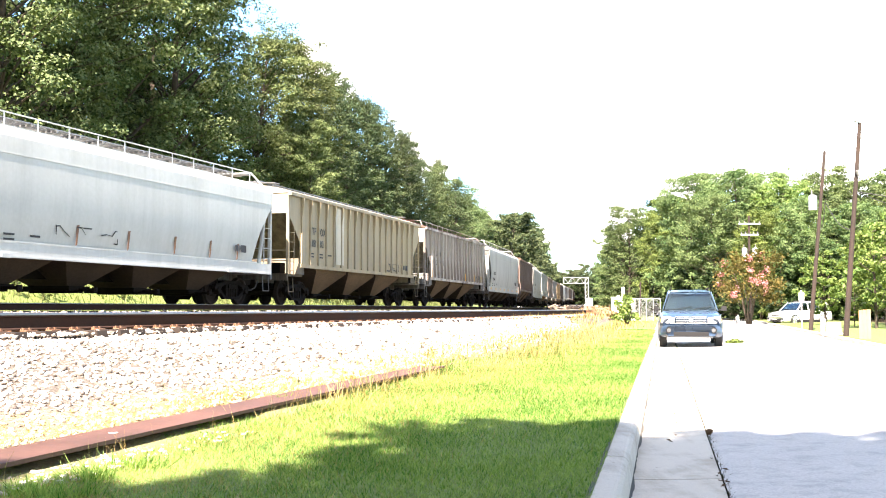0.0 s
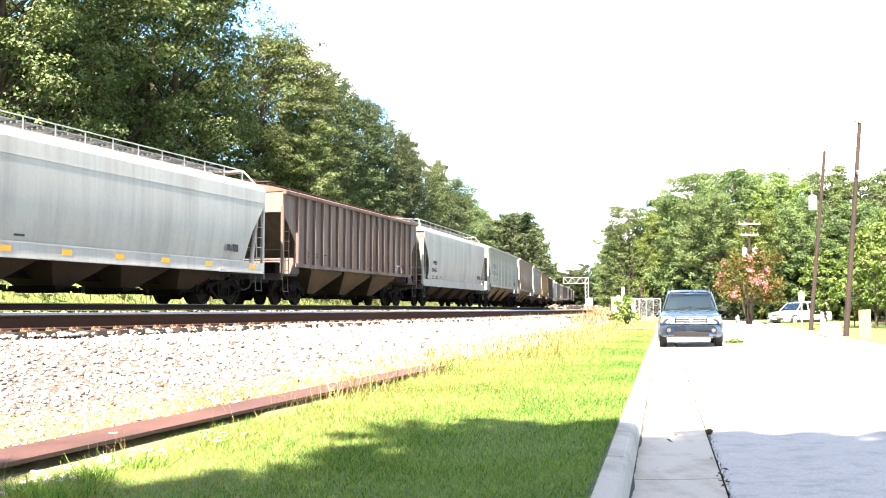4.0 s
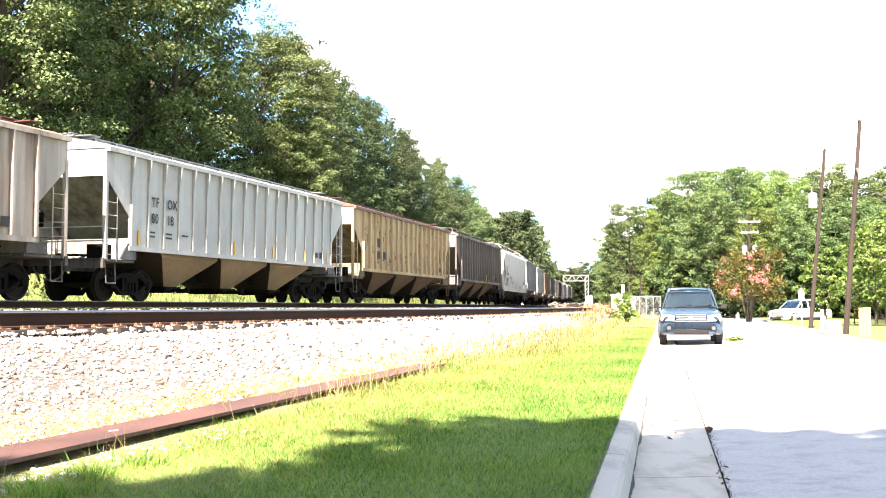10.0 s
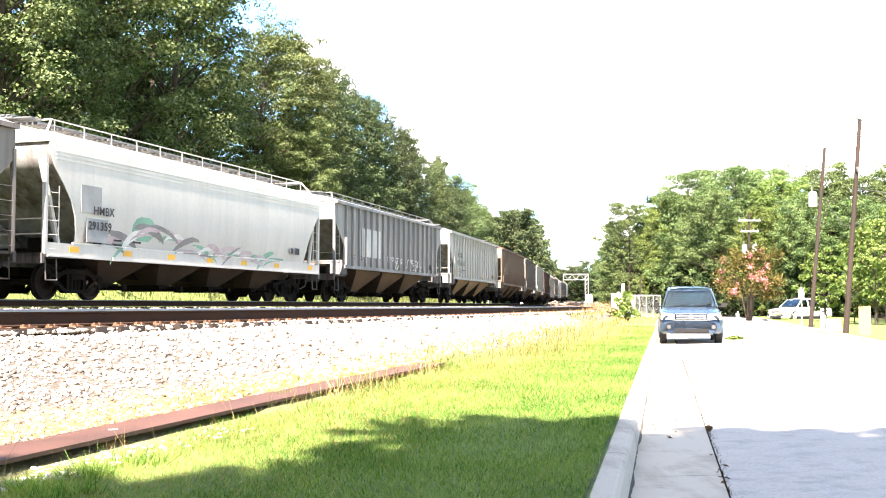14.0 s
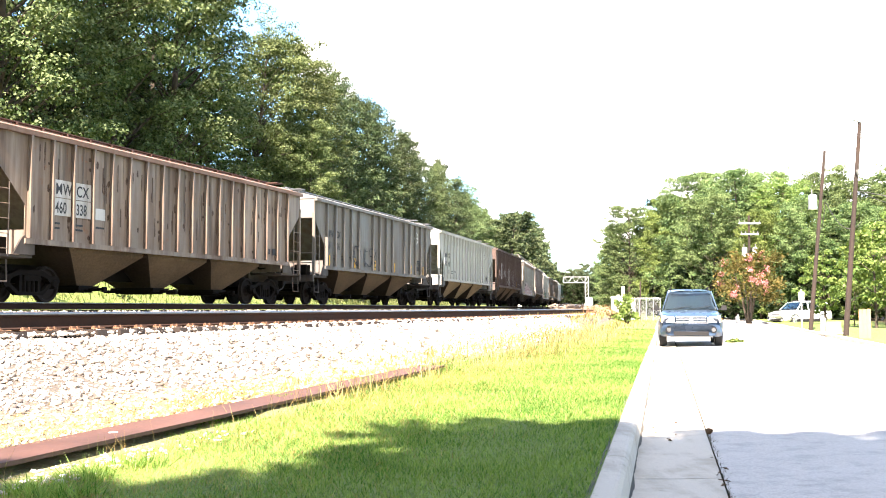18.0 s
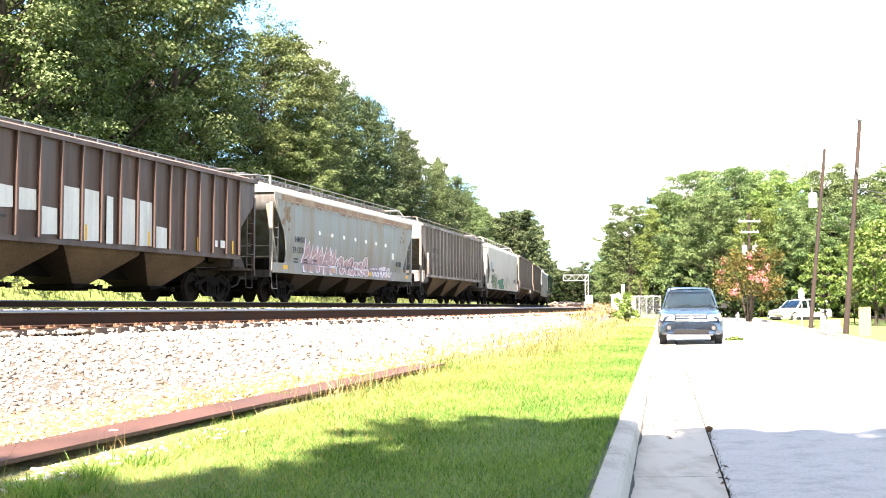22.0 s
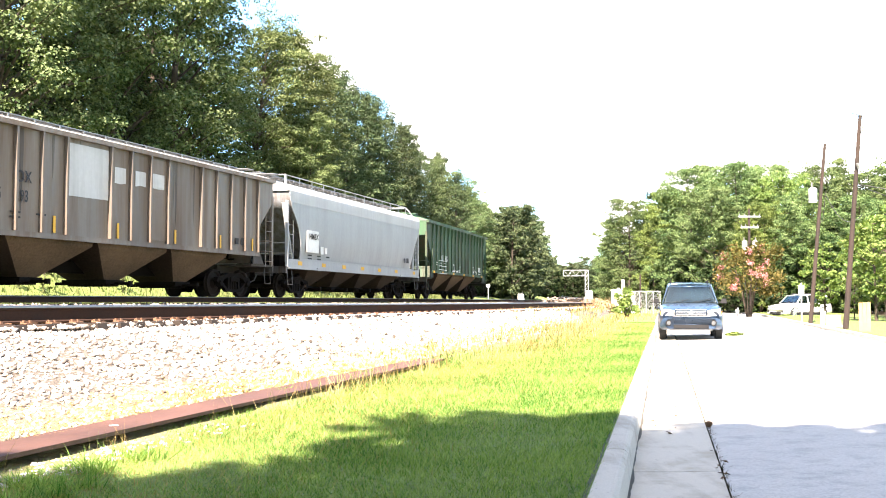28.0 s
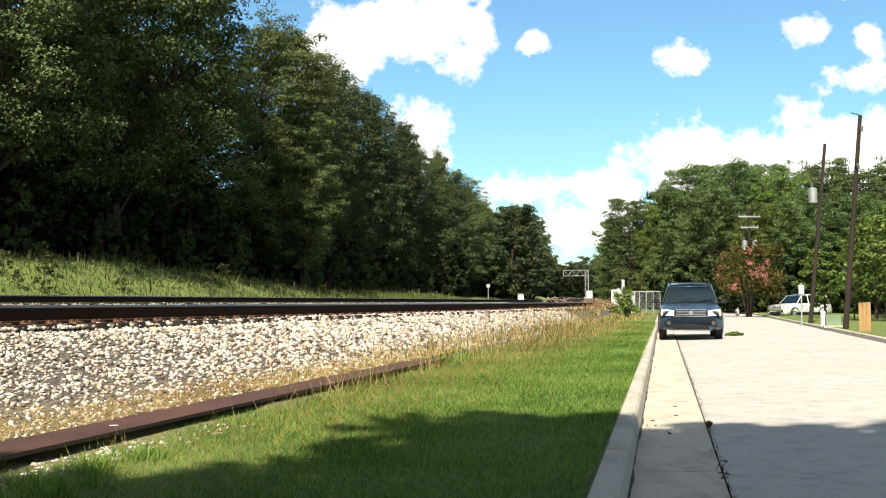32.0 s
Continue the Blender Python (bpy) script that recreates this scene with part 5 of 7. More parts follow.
def tree_meshes(seed, height, spread, low, clumps, leaves, size, mat, pine=False):
    """Trunk with limbs, and a crown of leaf clumps with gaps between them."""
    rng = np.random.default_rng(seed)
    wood = Shape()
    lean = rng.normal(size=2) * 0.02 * height
    top = Vector((lean[0], lean[1], height * 0.93))
    r = height * 0.0135
    pts = [Vector((0, 0, -0.3)), Vector((lean[0] * 0.1, lean[1] * 0.1, height * 0.15)), Vector((lean[0] * 0.5, lean[1] * 0.5 + 0.01 * height, height * 0.5)), top]
    for p, q, r0, r1 in zip(pts, pts[1:], (r * 1.35, r, r * 0.72), (r, r * 0.72, r * 0.12)):
        wood.tube(p, q, r0, r1, 9, False)
    cent = []
    while len(cent) < clumps:
        if pine:
            t = rng.uniform(0, 1) ** 0.8
            z = height * (low + (1 - low) * t)
            rad = spread * height * (1.02 - t) ** 0.55 * rng.uniform(0.35, 1.0)
        else:
            d = unit(rng, 1)[0] * rng.uniform(0.62, 1.0)
            z = height * ((1 + low) / 2 + (1 - low) / 2 * d[2])
            rad = spread * height * math.hypot(d[0], d[1])
        ang = rng.uniform(0, 2 * math.pi)
        lobe = 0.80 + 0.34 * math.sin(3 * ang + seed) * math.sin(z * 0.7 + seed)
        cent.append((rad * lobe * math.cos(ang) + lean[0] * z / height, rad * lobe * math.sin(ang) + lean[1] * z / height, z))
    cent = np.array(cent)
    for c in cent[:: max(1, clumps // 22)]:
        z0 = max(height * 0.14, c[2] - math.hypot(c[0], c[1]) * (0.35 if pine else 0.9))
        k = z0 / height
        base = Vector((lean[0] * k, lean[1] * k, z0))
        mid = base.lerp(Vector(c), 0.55) + Vector((0, 0, -0.02 * height))
        wood.tube(base, mid, r * 0.36, r * 0.22, 6, False)
        wood.tube(mid, Vector(c), r * 0.22, r * 0.05, 5, False)
    sets = []
    for c in cent:
        k = max(3, int(leaves * rng.uniform(0.6, 1.4)))
        cr = height * rng.uniform(0.045, 0.085)
        d = unit(rng, k) * (rng.uniform(0.25, 1.0, (k, 1)) ** 0.6) * cr
        d[:, 2] *= 0.62 if not pine else 0.5
        sets.append(c + d)
    q = leaf_quads(rng, np.concatenate(sets), size)
    return wood.mesh("trunk", BARK, True), cloud_mesh("crown", q, 4, mat)


def bough_tree(seed, height, spread, low, boughs, clumps, leaves, size, mat, pine=False, narrow=1.0, bulk=1.0):
    """Trunk with spreading boughs; each bough ends in flat sprays of leaves, with open gaps between."""
    rng = np.random.default_rng(seed)
    wood = Shape()
    lean = rng.normal(size=2) * 0.02 * height
    r = height * 0.0125

    def stem(z):
        k = z / height
        return Vector((lean[0] * k + 0.012 * height * math.sin(5 * k + seed), lean[1] * k + 0.012 * height * math.cos(4 * k + seed), z))
    zs = [-0.4, 0.14 * height, 0.34 * height, 0.56 * height, 0.78 * height, 0.95 * height]
    rs = [1.4 * r, r, 0.8 * r, 0.58 * r, 0.36 * r, 0.08 * r]
    for a, b, ra, rb in zip(zs, zs[1:], rs, rs[1:]):
        wood.tube(stem(a), stem(b), ra, rb, 9, False)
    sets, outs = [], []
    for i in range(boughs):
        k = (i + rng.uniform(0.1, 0.9)) / boughs
        ang = 2.39996 * i + rng.normal(0, 0.35)
        if pine:
            wide, rise = (1.04 - k) ** 0.6 * rng.uniform(0.45, 1.0), 0.12
        else:
            wide, rise = math.sin(math.pi * (0.14 + 0.77 * k)) ** 0.6 * rng.uniform(0.55, 1.1), 0.55
        reach = spread * height * wide
        z = height * (low + (1 - low) * k)
        tip = stem(z) + Vector((math.cos(ang) * reach, math.sin(ang) * reach, 0))
        base = stem(min(max(height * 0.12, z - reach * rise - 0.02 * height), 0.9 * height))
        mid = base.lerp(tip, 0.5) + Vector((0, 0, (-0.01 if pine else 0.03) * height))
        wood.tube(base, mid, r * 0.40 * (1.2 - k), r * 0.22 * (1.2 - k), 6, False)
        wood.tube(mid, tip, r * 0.22 * (1.2 - k), r * 0.05, 5, False)
        for _ in range(max(2, int(clumps * rng.uniform(0.6, 1.4)))):
            u = rng.uniform(0.35, 1.05)
            c = np.array(mid.lerp(tip, (u - 0.35) / 0.65)) + rng.normal(0, 1, 3) * height * np.array((0.026, 0.026, 0.017))
            cr = bulk * height * rng.uniform(0.024, 0.052) * (0.8 if pine else 1)
            n = max(4, int(leaves * rng.uniform(0.5, 1.5)))
            d = unit(rng, n) * (rng.uniform(0.12, 1.0, (n, 1)) ** 0.5) * cr
            d[:, 2] = np.where(rng.uniform(size=n) < 0.75, np.abs(d[:, 2]), d[:, 2]) * (0.75 if pine else 0.55)
            sets.append(c + d)
            outs.append(d / cr)
    q = leaf_quads(rng, np.concatenate(sets), size, 0.45, narrow, np.concatenate(outs))
    return wood.mesh("trunk", BARK, True), cloud_mesh("crown", q, 4, mat)


def plant(kind, name, label, category, x, y, z, scale, turn, group=""):
    t = thing(name, label, category, Matrix.LocRotScale((x, y, z), Euler((0, 0, turn)), (scale, scale, scale)), group)
    part("trunk", kind[0], None, t)
    part("crown", kind[1], None, t)
    return t


OAKS = [bough_tree(11 + i, 20, 0.24, 0.14 + 0.04 * i, 60, 10, 85, 0.092, OAK, bulk=1.1) for i in range(3)]
PINES = [bough_tree(31 + i, 20, 0.17, 0.16, 66, 7, 60, 0.12, PINE, True, 0.6) for i in range(3)]
MIDS = [bough_tree(51 + i, 16, 0.32, 0.04, 84, 10, 60, 0.115, WOOD_LEAF, bulk=1.35) for i in range(3)] + [bough_tree(55, 16, 0.31, 0.04, 84, 10, 60, 0.115, LIME, bulk=1.35)]
FILLS = [bough_tree(57 + i, 18, 0.30, 0.04, 40, 8, 18, 0.32, SHADED_LEAF, bulk=1.3) for i in range(2)]
FARS = [bough_tree(61 + i, 16, 0.33, 0.05, 56, 9, 36, 0.19, PINE, bulk=1.3) for i in range(2)]
BRIGHT = bough_tree(21, 20, 0.185, 0.16, 66, 10, 85, 0.092, SUNNY, bulk=1.1)
THICKET = tree_meshes(75, 6, 0.42, 0.0, 40, 34, 0.30, SHADED_LEAF)
SMALL = [tree_meshes(71, 6, 0.34, 0.05, 46, 90, 0.11, OAK), tree_meshes(72, 6, 0.36, 0.04, 46, 90, 0.11, LIME)]
SHADE = tree_meshes(78, 17, 0.27, 0.10, 170, 150, 0.26, OAK)
WEEDS = tree_meshes(74, 6, 0.40, 0.0, 24, 40, 0.22, WEED)


def build_woods():
    rng = random.Random(17)
    dark = "dark green broadleaf tree at the edge of the wood"
    # Beyond the line: an edge of tall trees, two rows behind, and low growth.
    crest = "tall dark green broadleaf tree with spreading boughs"
    for s, o, tall, k in ((20, 13.5, 22, 0), (27, 15, 24, 1), (33.5, 13.6, 23.5, 2), (39, 15.5, 25, 0), (44.5, 14.2, 24.5, 1), (50, 15.2, 25, 2), (55, 19, 25.5, 0), (57, 15.5, 16.5, 1)):
        p = line(s, o)
        z = land(p.x, p.y)[0]
        plant(OAKS[k], "oak_tree", crest, "tree", p.x, p.y, z, (tall - z) / 20, s * 1.9, "trees beyond the railway")
    for s, o, tall in ((62.3, 14.6, 20.6), (67.0, 14.8, 21.4), (71.5, 14.6, 19.8), (66, 12.0, 14.6)):
        p = line(s, o)
        z = land(p.x, p.y)[0]
        plant(BRIGHT, "oak_tree", "sunlit yellow-green broadleaf tree at the wood's edge", "tree", p.x, p.y, z, (tall - z) / 20, s * 1.3, "trees beyond the railway")
    s = 79.0
    while s < 196:
        o = 14.6 + rng.uniform(-1.0, 1.0)
        p = line(s, o)
        z = land(p.x, p.y)[0]
        tall = 22.0 + rng.uniform(-0.9, 0.6) - 2.2 * ease(120, 195, s)
        if s < 130 or rng.random() < 0.5:
            plant(rng.choice(PINES), "pine_tree", "tall dark green pine with layered boughs", "tree", p.x, p.y, z, (tall - z) / 20, rng.uniform(0, 6.3), "trees beyond the railway")
        else:
            plant(rng.choice(OAKS), "oak_tree", crest, "tree", p.x, p.y, z, (tall - 1 - z) / 20, rng.uniform(0, 6.3), "trees beyond the railway")
        s += rng.uniform(4.2, 5.6)
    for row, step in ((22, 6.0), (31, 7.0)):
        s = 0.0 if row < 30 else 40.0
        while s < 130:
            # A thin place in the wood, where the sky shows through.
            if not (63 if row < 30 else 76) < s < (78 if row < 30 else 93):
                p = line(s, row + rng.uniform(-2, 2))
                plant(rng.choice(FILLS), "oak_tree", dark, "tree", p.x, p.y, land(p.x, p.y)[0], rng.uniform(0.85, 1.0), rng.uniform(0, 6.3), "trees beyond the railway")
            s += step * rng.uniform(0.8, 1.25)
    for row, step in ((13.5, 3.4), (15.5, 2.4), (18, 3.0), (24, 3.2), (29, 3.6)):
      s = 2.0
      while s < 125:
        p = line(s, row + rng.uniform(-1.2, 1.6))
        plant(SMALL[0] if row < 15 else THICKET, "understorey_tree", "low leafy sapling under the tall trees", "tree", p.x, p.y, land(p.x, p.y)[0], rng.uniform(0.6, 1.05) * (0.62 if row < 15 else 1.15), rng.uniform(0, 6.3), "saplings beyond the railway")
        s += step * rng.uniform(0.75, 1.3)
    s = 198.0
    while s < 470:
        for o in (13 + rng.uniform(-2, 3), 24 + rng.uniform(-3, 3)):
            p = line(s, o)
            plant(rng.choice(FARS), "oak_tree", "distant green tree beside the railway", "tree", p.x, p.y, land(p.x, p.y)[0], rng.uniform(0.92, 1.05) * (1.10 if s < 185 else 1.0), rng.uniform(0, 6.3), "distant trees")
        s += rng.uniform(7, 11)
    for i in range(9):
        p = line(178 + i * 9 + rng.uniform(-2, 2), 8 + rng.uniform(-1, 1.5))
        plant(FARS[i % 2], "oak_tree", "distant green tree close beside the railway", "tree", p.x, p.y, land(p.x, p.y)[0], rng.uniform(1.04, 1.24), rng.uniform(0, 6.3), "distant trees")
    # Street side: woods behind the lot and along the line's near side.
    edge = ((26.0, 100, 0.74, 0), (29, 95, 0.62, 2), (31.5, 91, 0.66, 1), (35, 88, 0.62, 0), (38.5, 85, 0.68, 2), (42, 82, 0.72, 1), (45, 78, 0.70, 0), (36, 78, 0.45, 1), (40, 74, 0.5, 2),
                          (27, 114, 0.97, 0), (30.5, 108, 0.96, 1), (34.5, 103, 0.84, 2), (39.5, 99, 0.82, 0), (44, 94, 0.80, 1), (48.5, 90, 0.84, 2), (52, 84, 0.86, 0))
    deep = ((28, 128, 0.92, 2), (33, 124, 1.06, 1), (37, 120, 1.04, 0), (43, 116, 1.02, 1), (49, 110, 1.0, 0), (55, 104, 1.02, 2), (60, 96, 1.02, 1), (57, 88, 0.98, 0), (48, 70, 0.72, 1), (24.7, 138, 0.9, 1), (28.6, 165, 0.9, 0), (31.2, 190, 0.85, 1))
    for x, y, h, kind in edge + deep:
        plant(MIDS[kind if kind != 2 else 3] if (int(x) % 3 or kind == 2) else MIDS[2], "oak_tree", "sunlit green broadleaf tree behind the parking lot" if kind < 2 else "sunlit yellow-green broadleaf tree behind the parking lot", "tree", x, y, 0.05, h * 1.0, x * 1.7 + y, "trees by the street")
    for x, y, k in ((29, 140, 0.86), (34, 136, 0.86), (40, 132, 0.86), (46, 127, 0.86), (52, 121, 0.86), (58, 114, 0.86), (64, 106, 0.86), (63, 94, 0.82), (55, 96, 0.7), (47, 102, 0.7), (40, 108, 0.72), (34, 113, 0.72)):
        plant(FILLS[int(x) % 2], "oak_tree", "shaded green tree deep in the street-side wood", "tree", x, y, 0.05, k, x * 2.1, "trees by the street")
    for i in range(13):
        y = 150 + i * 22
        x = 26 + 0.125 * (y - 140) + rng.uniform(0, 2)
        plant(rng.choice(FARS), "oak_tree", "distant green tree beside the railway", "tree", x + 3, y, 0.3, rng.uniform(0.72, 0.95), rng.uniform(0, 6.3), "distant trees")
        plant(rng.choice(FARS), "oak_tree", "distant green tree beside the railway", "tree", x + 12, y + 6, 0.3, rng.uniform(0.9, 1.1), rng.uniform(0, 6.3), "distant trees")
    for i in range(14):
        plant(rng.choice(FARS), "oak_tree", "distant green tree closing the view", "tree", 24 + i * 4.5, 372 + rng.uniform(-12, 12), 1.0, rng.uniform(0.8, 1.0), rng.uniform(0, 6.3), "distant trees")
    for x, y, k in ((24.6, 58, 1.05), (27.0, 61, 1.1), (23.0, 63, 0.75), (29.5, 66, 1.2), (25.5, 50, 0.5), (31, 70, 1.2), (21.8, 55.5, 0.42), (20.9, 50.5, 0.86), (22.6, 52.5, 0.95)):
        plant(SMALL[1], "lime_tree", "light green leafy small tree by the verge", "tree", x, y, 0.1, k, x * 3, "small trees by the street")
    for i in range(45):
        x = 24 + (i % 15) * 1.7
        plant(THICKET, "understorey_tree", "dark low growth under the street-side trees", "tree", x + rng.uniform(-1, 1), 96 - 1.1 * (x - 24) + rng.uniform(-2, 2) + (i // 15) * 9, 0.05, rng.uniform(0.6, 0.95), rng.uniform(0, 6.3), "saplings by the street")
    for i in range(46):
        p = line(rng.uniform(10, 75), rng.uniform(6.5, 12.5))
        plant(WEEDS, "weed_clump", "rank green weeds on the bank beyond the tracks", "weeds", p.x, p.y, land(p.x, p.y)[0] - 0.05, rng.uniform(0.08, 0.2), rng.uniform(0, 6.3), "weeds on the bank")
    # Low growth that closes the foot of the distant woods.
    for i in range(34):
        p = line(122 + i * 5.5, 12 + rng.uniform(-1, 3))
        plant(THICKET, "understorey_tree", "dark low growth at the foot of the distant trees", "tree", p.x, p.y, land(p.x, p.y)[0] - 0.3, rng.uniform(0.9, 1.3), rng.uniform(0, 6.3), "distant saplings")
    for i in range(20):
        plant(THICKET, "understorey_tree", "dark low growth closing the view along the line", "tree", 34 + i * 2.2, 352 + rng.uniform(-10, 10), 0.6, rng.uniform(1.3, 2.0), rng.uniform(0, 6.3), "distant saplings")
    for i in range(18):
        plant(FARS[i % 2], "oak_tree", "distant green tree closing the view", "tree", 33 + i * 2.6, 356 + rng.uniform(-8, 8), 0.6, rng.uniform(0.7, 0.95), rng.uniform(0, 6.3), "distant trees")
    # Behind the camera: the tree whose shade falls on the lawn and the street.
    for x, y, k, turn in ((-0.40, -6.48, 1.053, -2.866), (-2.75, -6.72, 0.86, -1.88), (-4.0, -7.0, 0.86, 0.7), (8.0, -7.0, 1.454, 1.002), (15.0, -6.0, 1.0, 4.0)):
        plant(SHADE, "shade_tree", "leafy tree casting shade over the lawn", "tree", x, y, 0.1, k, turn, "shade trees")


build_woods()


def build_myrtle():
    """Crape myrtle in pink bloom."""
    pink = leafy("pink_blossom", (0.40, 0.13, 0.15), (0.60, 0.29, 0.30), 0.25)
    russet = leafy("russet_leaves", (0.055, 0.062, 0.018), (0.165, 0.125, 0.042), 0.3)
    rng = np.random.default_rng(9)
    m = thing("crape_myrtle", "crape myrtle with pink blossom and russet leaves", "tree", pose(21.6, 74, 0.05, 0, 0, 0) @ Matrix.Scale(0.9, 4))
    wood = Shape()
    for i in range(6):
        a = 2 * math.pi * i / 6
        wood.tube((0.12 * math.cos(a), 0.12 * math.sin(a), -0.2), (0.5 * math.cos(a), 0.5 * math.sin(a), 1.9), 0.06, 0.045, 7, False)
        wood.tube((0.5 * math.cos(a), 0.5 * math.sin(a), 1.9), (1.5 * math.cos(a), 1.5 * math.sin(a), 4.0), 0.045, 0.015, 6, False)
    part("trunk", wood, BARK, m, "several slim smooth stems")
    cent = np.array([(2.5 * math.cos(a) * r, 2.5 * math.sin(a) * r, z) for a, r, z in zip(rng.uniform(0, 6.3, 70), rng.uniform(0.2, 1, 70) ** 0.6, rng.uniform(1.6, 5.4, 70))])
    cent[:, :2] *= (1.15 - 0.10 * np.abs(cent[:, 2:] - 3.2))
    leaf = np.concatenate([c + unit(rng, 60) * rng.uniform(0.1, 0.75, (60, 1)) for c in cent])
    part("crown", cloud_mesh("crown", leaf_quads(rng, leaf, 0.13), 4, russet), None, m)
    fl = cent[(cent[:, 0] < 1.4) & (cent[:, 1] < 1.0)][:17]
    bloom = np.concatenate([c + np.array((0, -0.35, 0.1)) + unit(rng, 55) * rng.uniform(0.05, 0.36, (55, 1)) for c in fl])
    part("blossom", cloud_mesh("blossom", leaf_quads(rng, bloom, 0.085), 4, pink), None, m, "clusters of pink flowers")


build_myrtle()


def blades(rng, xy, z, h, w, lean):
    """Single pointed blades standing at the given places."""
    n = len(xy)
    a = rng.uniform(0, 2 * np.pi, n)
    side = np.stack([np.cos(a), np.sin(a), np.zeros(n)], 1)
    base = np.column_stack([xy, z])
    tip = base + np.column_stack([rng.normal(0, 1, (n, 2)) * (lean * h)[:, None], h])
    return np.stack([base - side * w[:, None], base + side * w[:, None], tip], 1)


def ground_z(xy):
    return np.array([land(x, y)[0] for x, y in xy])


def build_grass():
    rng = np.random.default_rng(4)
    # Mown lawn between the beam and the kerb; blades widen with distance.
    y = 3.2 + 42 * rng.uniform(0, 1, 300000) ** 2.1
    left = -3.6 + (y - 2.35) * 0.25 + np.where(y > 16, (y - 16) * 0.02, 0.52 - 0.42 * np.clip((y - 6.0) / 3, 0, 1) + 0.12 * np.sin(y * 5.0) * np.sin(y * 2.3))
    right = -0.226 + ROAD * y - 0.17
    x = left + (right - left) * rng.uniform(0, 1, len(y))
    xy = np.column_stack([x, y])
    far = np.clip(y / 10, 0.5, 4)
    h = rng.uniform(0.02, 0.062, len(y)) * np.sqrt(far)
    tri = blades(rng, xy, ground_z(xy) - 0.004, h, 0.0042 * far, rng.uniform(0.3, 1.1, len(y)))
    tagged(new("lawn_grass", cloud_mesh("lawn_grass", tri, 3, BLADE)), "short mown green lawn grass", "grass", kind="stuff")
    y = 3.6 + 38 * rng.uniform(0, 1, 21000) ** 1.6
    x = -3.1 + (y - 2.35) * 0.25 + np.abs(rng.normal(0, 0.8, len(y)))
    keep = x < -0.226 + ROAD * y - 0.2
    xy, far = np.column_stack([x, y])[keep], np.clip(y[keep] / 10, 0.5, 4)
    tri = blades(rng, xy, ground_z(xy), rng.uniform(0.02, 0.08, len(xy)) * np.sqrt(far), 0.0036 * far, rng.uniform(0.3, 1.2, len(xy)))
    tagged(new("dry_grass", cloud_mesh("dry_grass", tri, 3, STRAW)), "dry blades scattered through the lawn beside the beam", "grass", kind="stuff")
    # Long stalks along the beam and the stone's edge.
    t = rng.uniform(0, 1, 5200) ** 0.8
    tufts = rng.uniform(0.0, 1, (46, 1))
    t[:2600] = np.clip(tufts[rng.integers(0, 46, 2600), 0] + rng.normal(0, 0.006, 2600), 0, 1)
    t = 0.15 + t * 2.4
    d = (BEAM_B - BEAM_A)
    off = rng.normal(0.30, 0.14, len(t))
    off[rng.uniform(size=len(t)) < 0.25] *= -1.2
    off = off + np.where(t > 0.95, rng.normal(0, 0.5, len(t)), 0)
    n = Vector((d.y, -d.x, 0)).normalized()
    xy = np.column_stack([BEAM_A.x + d.x * t + n.x * off, BEAM_A.y + d.y * t + n.y * off])
    keep = ((off > 0.22) | (off < -0.22)) & ((xy[:, 1] > 9) | (rng.uniform(size=len(off)) < 0.22))
    xy = xy[keep]
    k = np.clip(xy[:, 1] / 14, 0.5, 2.2)
    h = rng.uniform(0.10, 0.42, len(xy)) * np.clip(xy[:, 1] / 11, 0.45, 1) * np.where(rng.uniform(size=len(xy)) < 0.12, 1.5, 1)
    tri = blades(rng, xy, ground_z(xy) - 0.01, h, 0.004 * k, rng.uniform(0.15, 0.7, len(xy)))
    cut = rng.uniform(size=len(tri)) < 0.55
    tagged(new("tall_grass", cloud_mesh("tall_grass", tri[cut], 3, STRAW)), "tall dry straw-coloured grass beside the rusty beam", "grass", kind="stuff")
    tagged(new("weeds", cloud_mesh("weeds", tri[~cut], 3, WEED)), "ragged green weeds along the rusty beam", "weeds", kind="stuff")
    # Rank tufts at the lawn's ragged edge.
    tuft = np.column_stack([rng.uniform(-3.0, -1.6, 16), rng.uniform(4.1, 7.2, 16)])
    tuft[:, 0] = -3.05 + (tuft[:, 1] - 2.35) * 0.25 + rng.uniform(0.0, 0.45, 16)
    xy = np.repeat(tuft, 90, 0) + rng.normal(0, 0.055, (1440, 2))
    tri = blades(rng, xy, ground_z(xy) - 0.01, rng.uniform(0.05, 0.14, 1440), np.full(1440, 0.0045), rng.uniform(0.3, 1.0, 1440))
    tagged(new("weeds", cloud_mesh("weeds", tri, 3, BLADE)), "rank green tufts at the ragged edge of the lawn", "weeds", kind="stuff")
    # Flattened straw on the toe of the stone bed.
    y = rng.uniform(3.6, 26, 13000)
    x = -3.55 + (y - 2.35) * 0.25 - 0.2 - np.abs(rng.normal(0, 0.45, len(y)))
    xy = np.column_stack([x, y])
    tri = blades(rng, xy, ground_z(xy) + 0.012, rng.uniform(0.02, 0.07, len(y)), 0.0035 * np.clip(y / 9, 0.6, 2), rng.uniform(1.0, 3.0, len(y)))
    tagged(new("straw_litter", cloud_mesh("straw_litter", tri, 3, STRAW)), "flattened dry straw over the stone bed's toe", "straw", kind="stuff")
    # The rough strip beyond the beam's end, and the far bank.
    y = rng.uniform(15, 75, 5500)
    x = -0.55 + (y - 15.9) * 0.228 + rng.normal(0, 0.75, len(y)) * (0.6 + (y - 15) / 60)
    xy = np.column_stack([x, y])
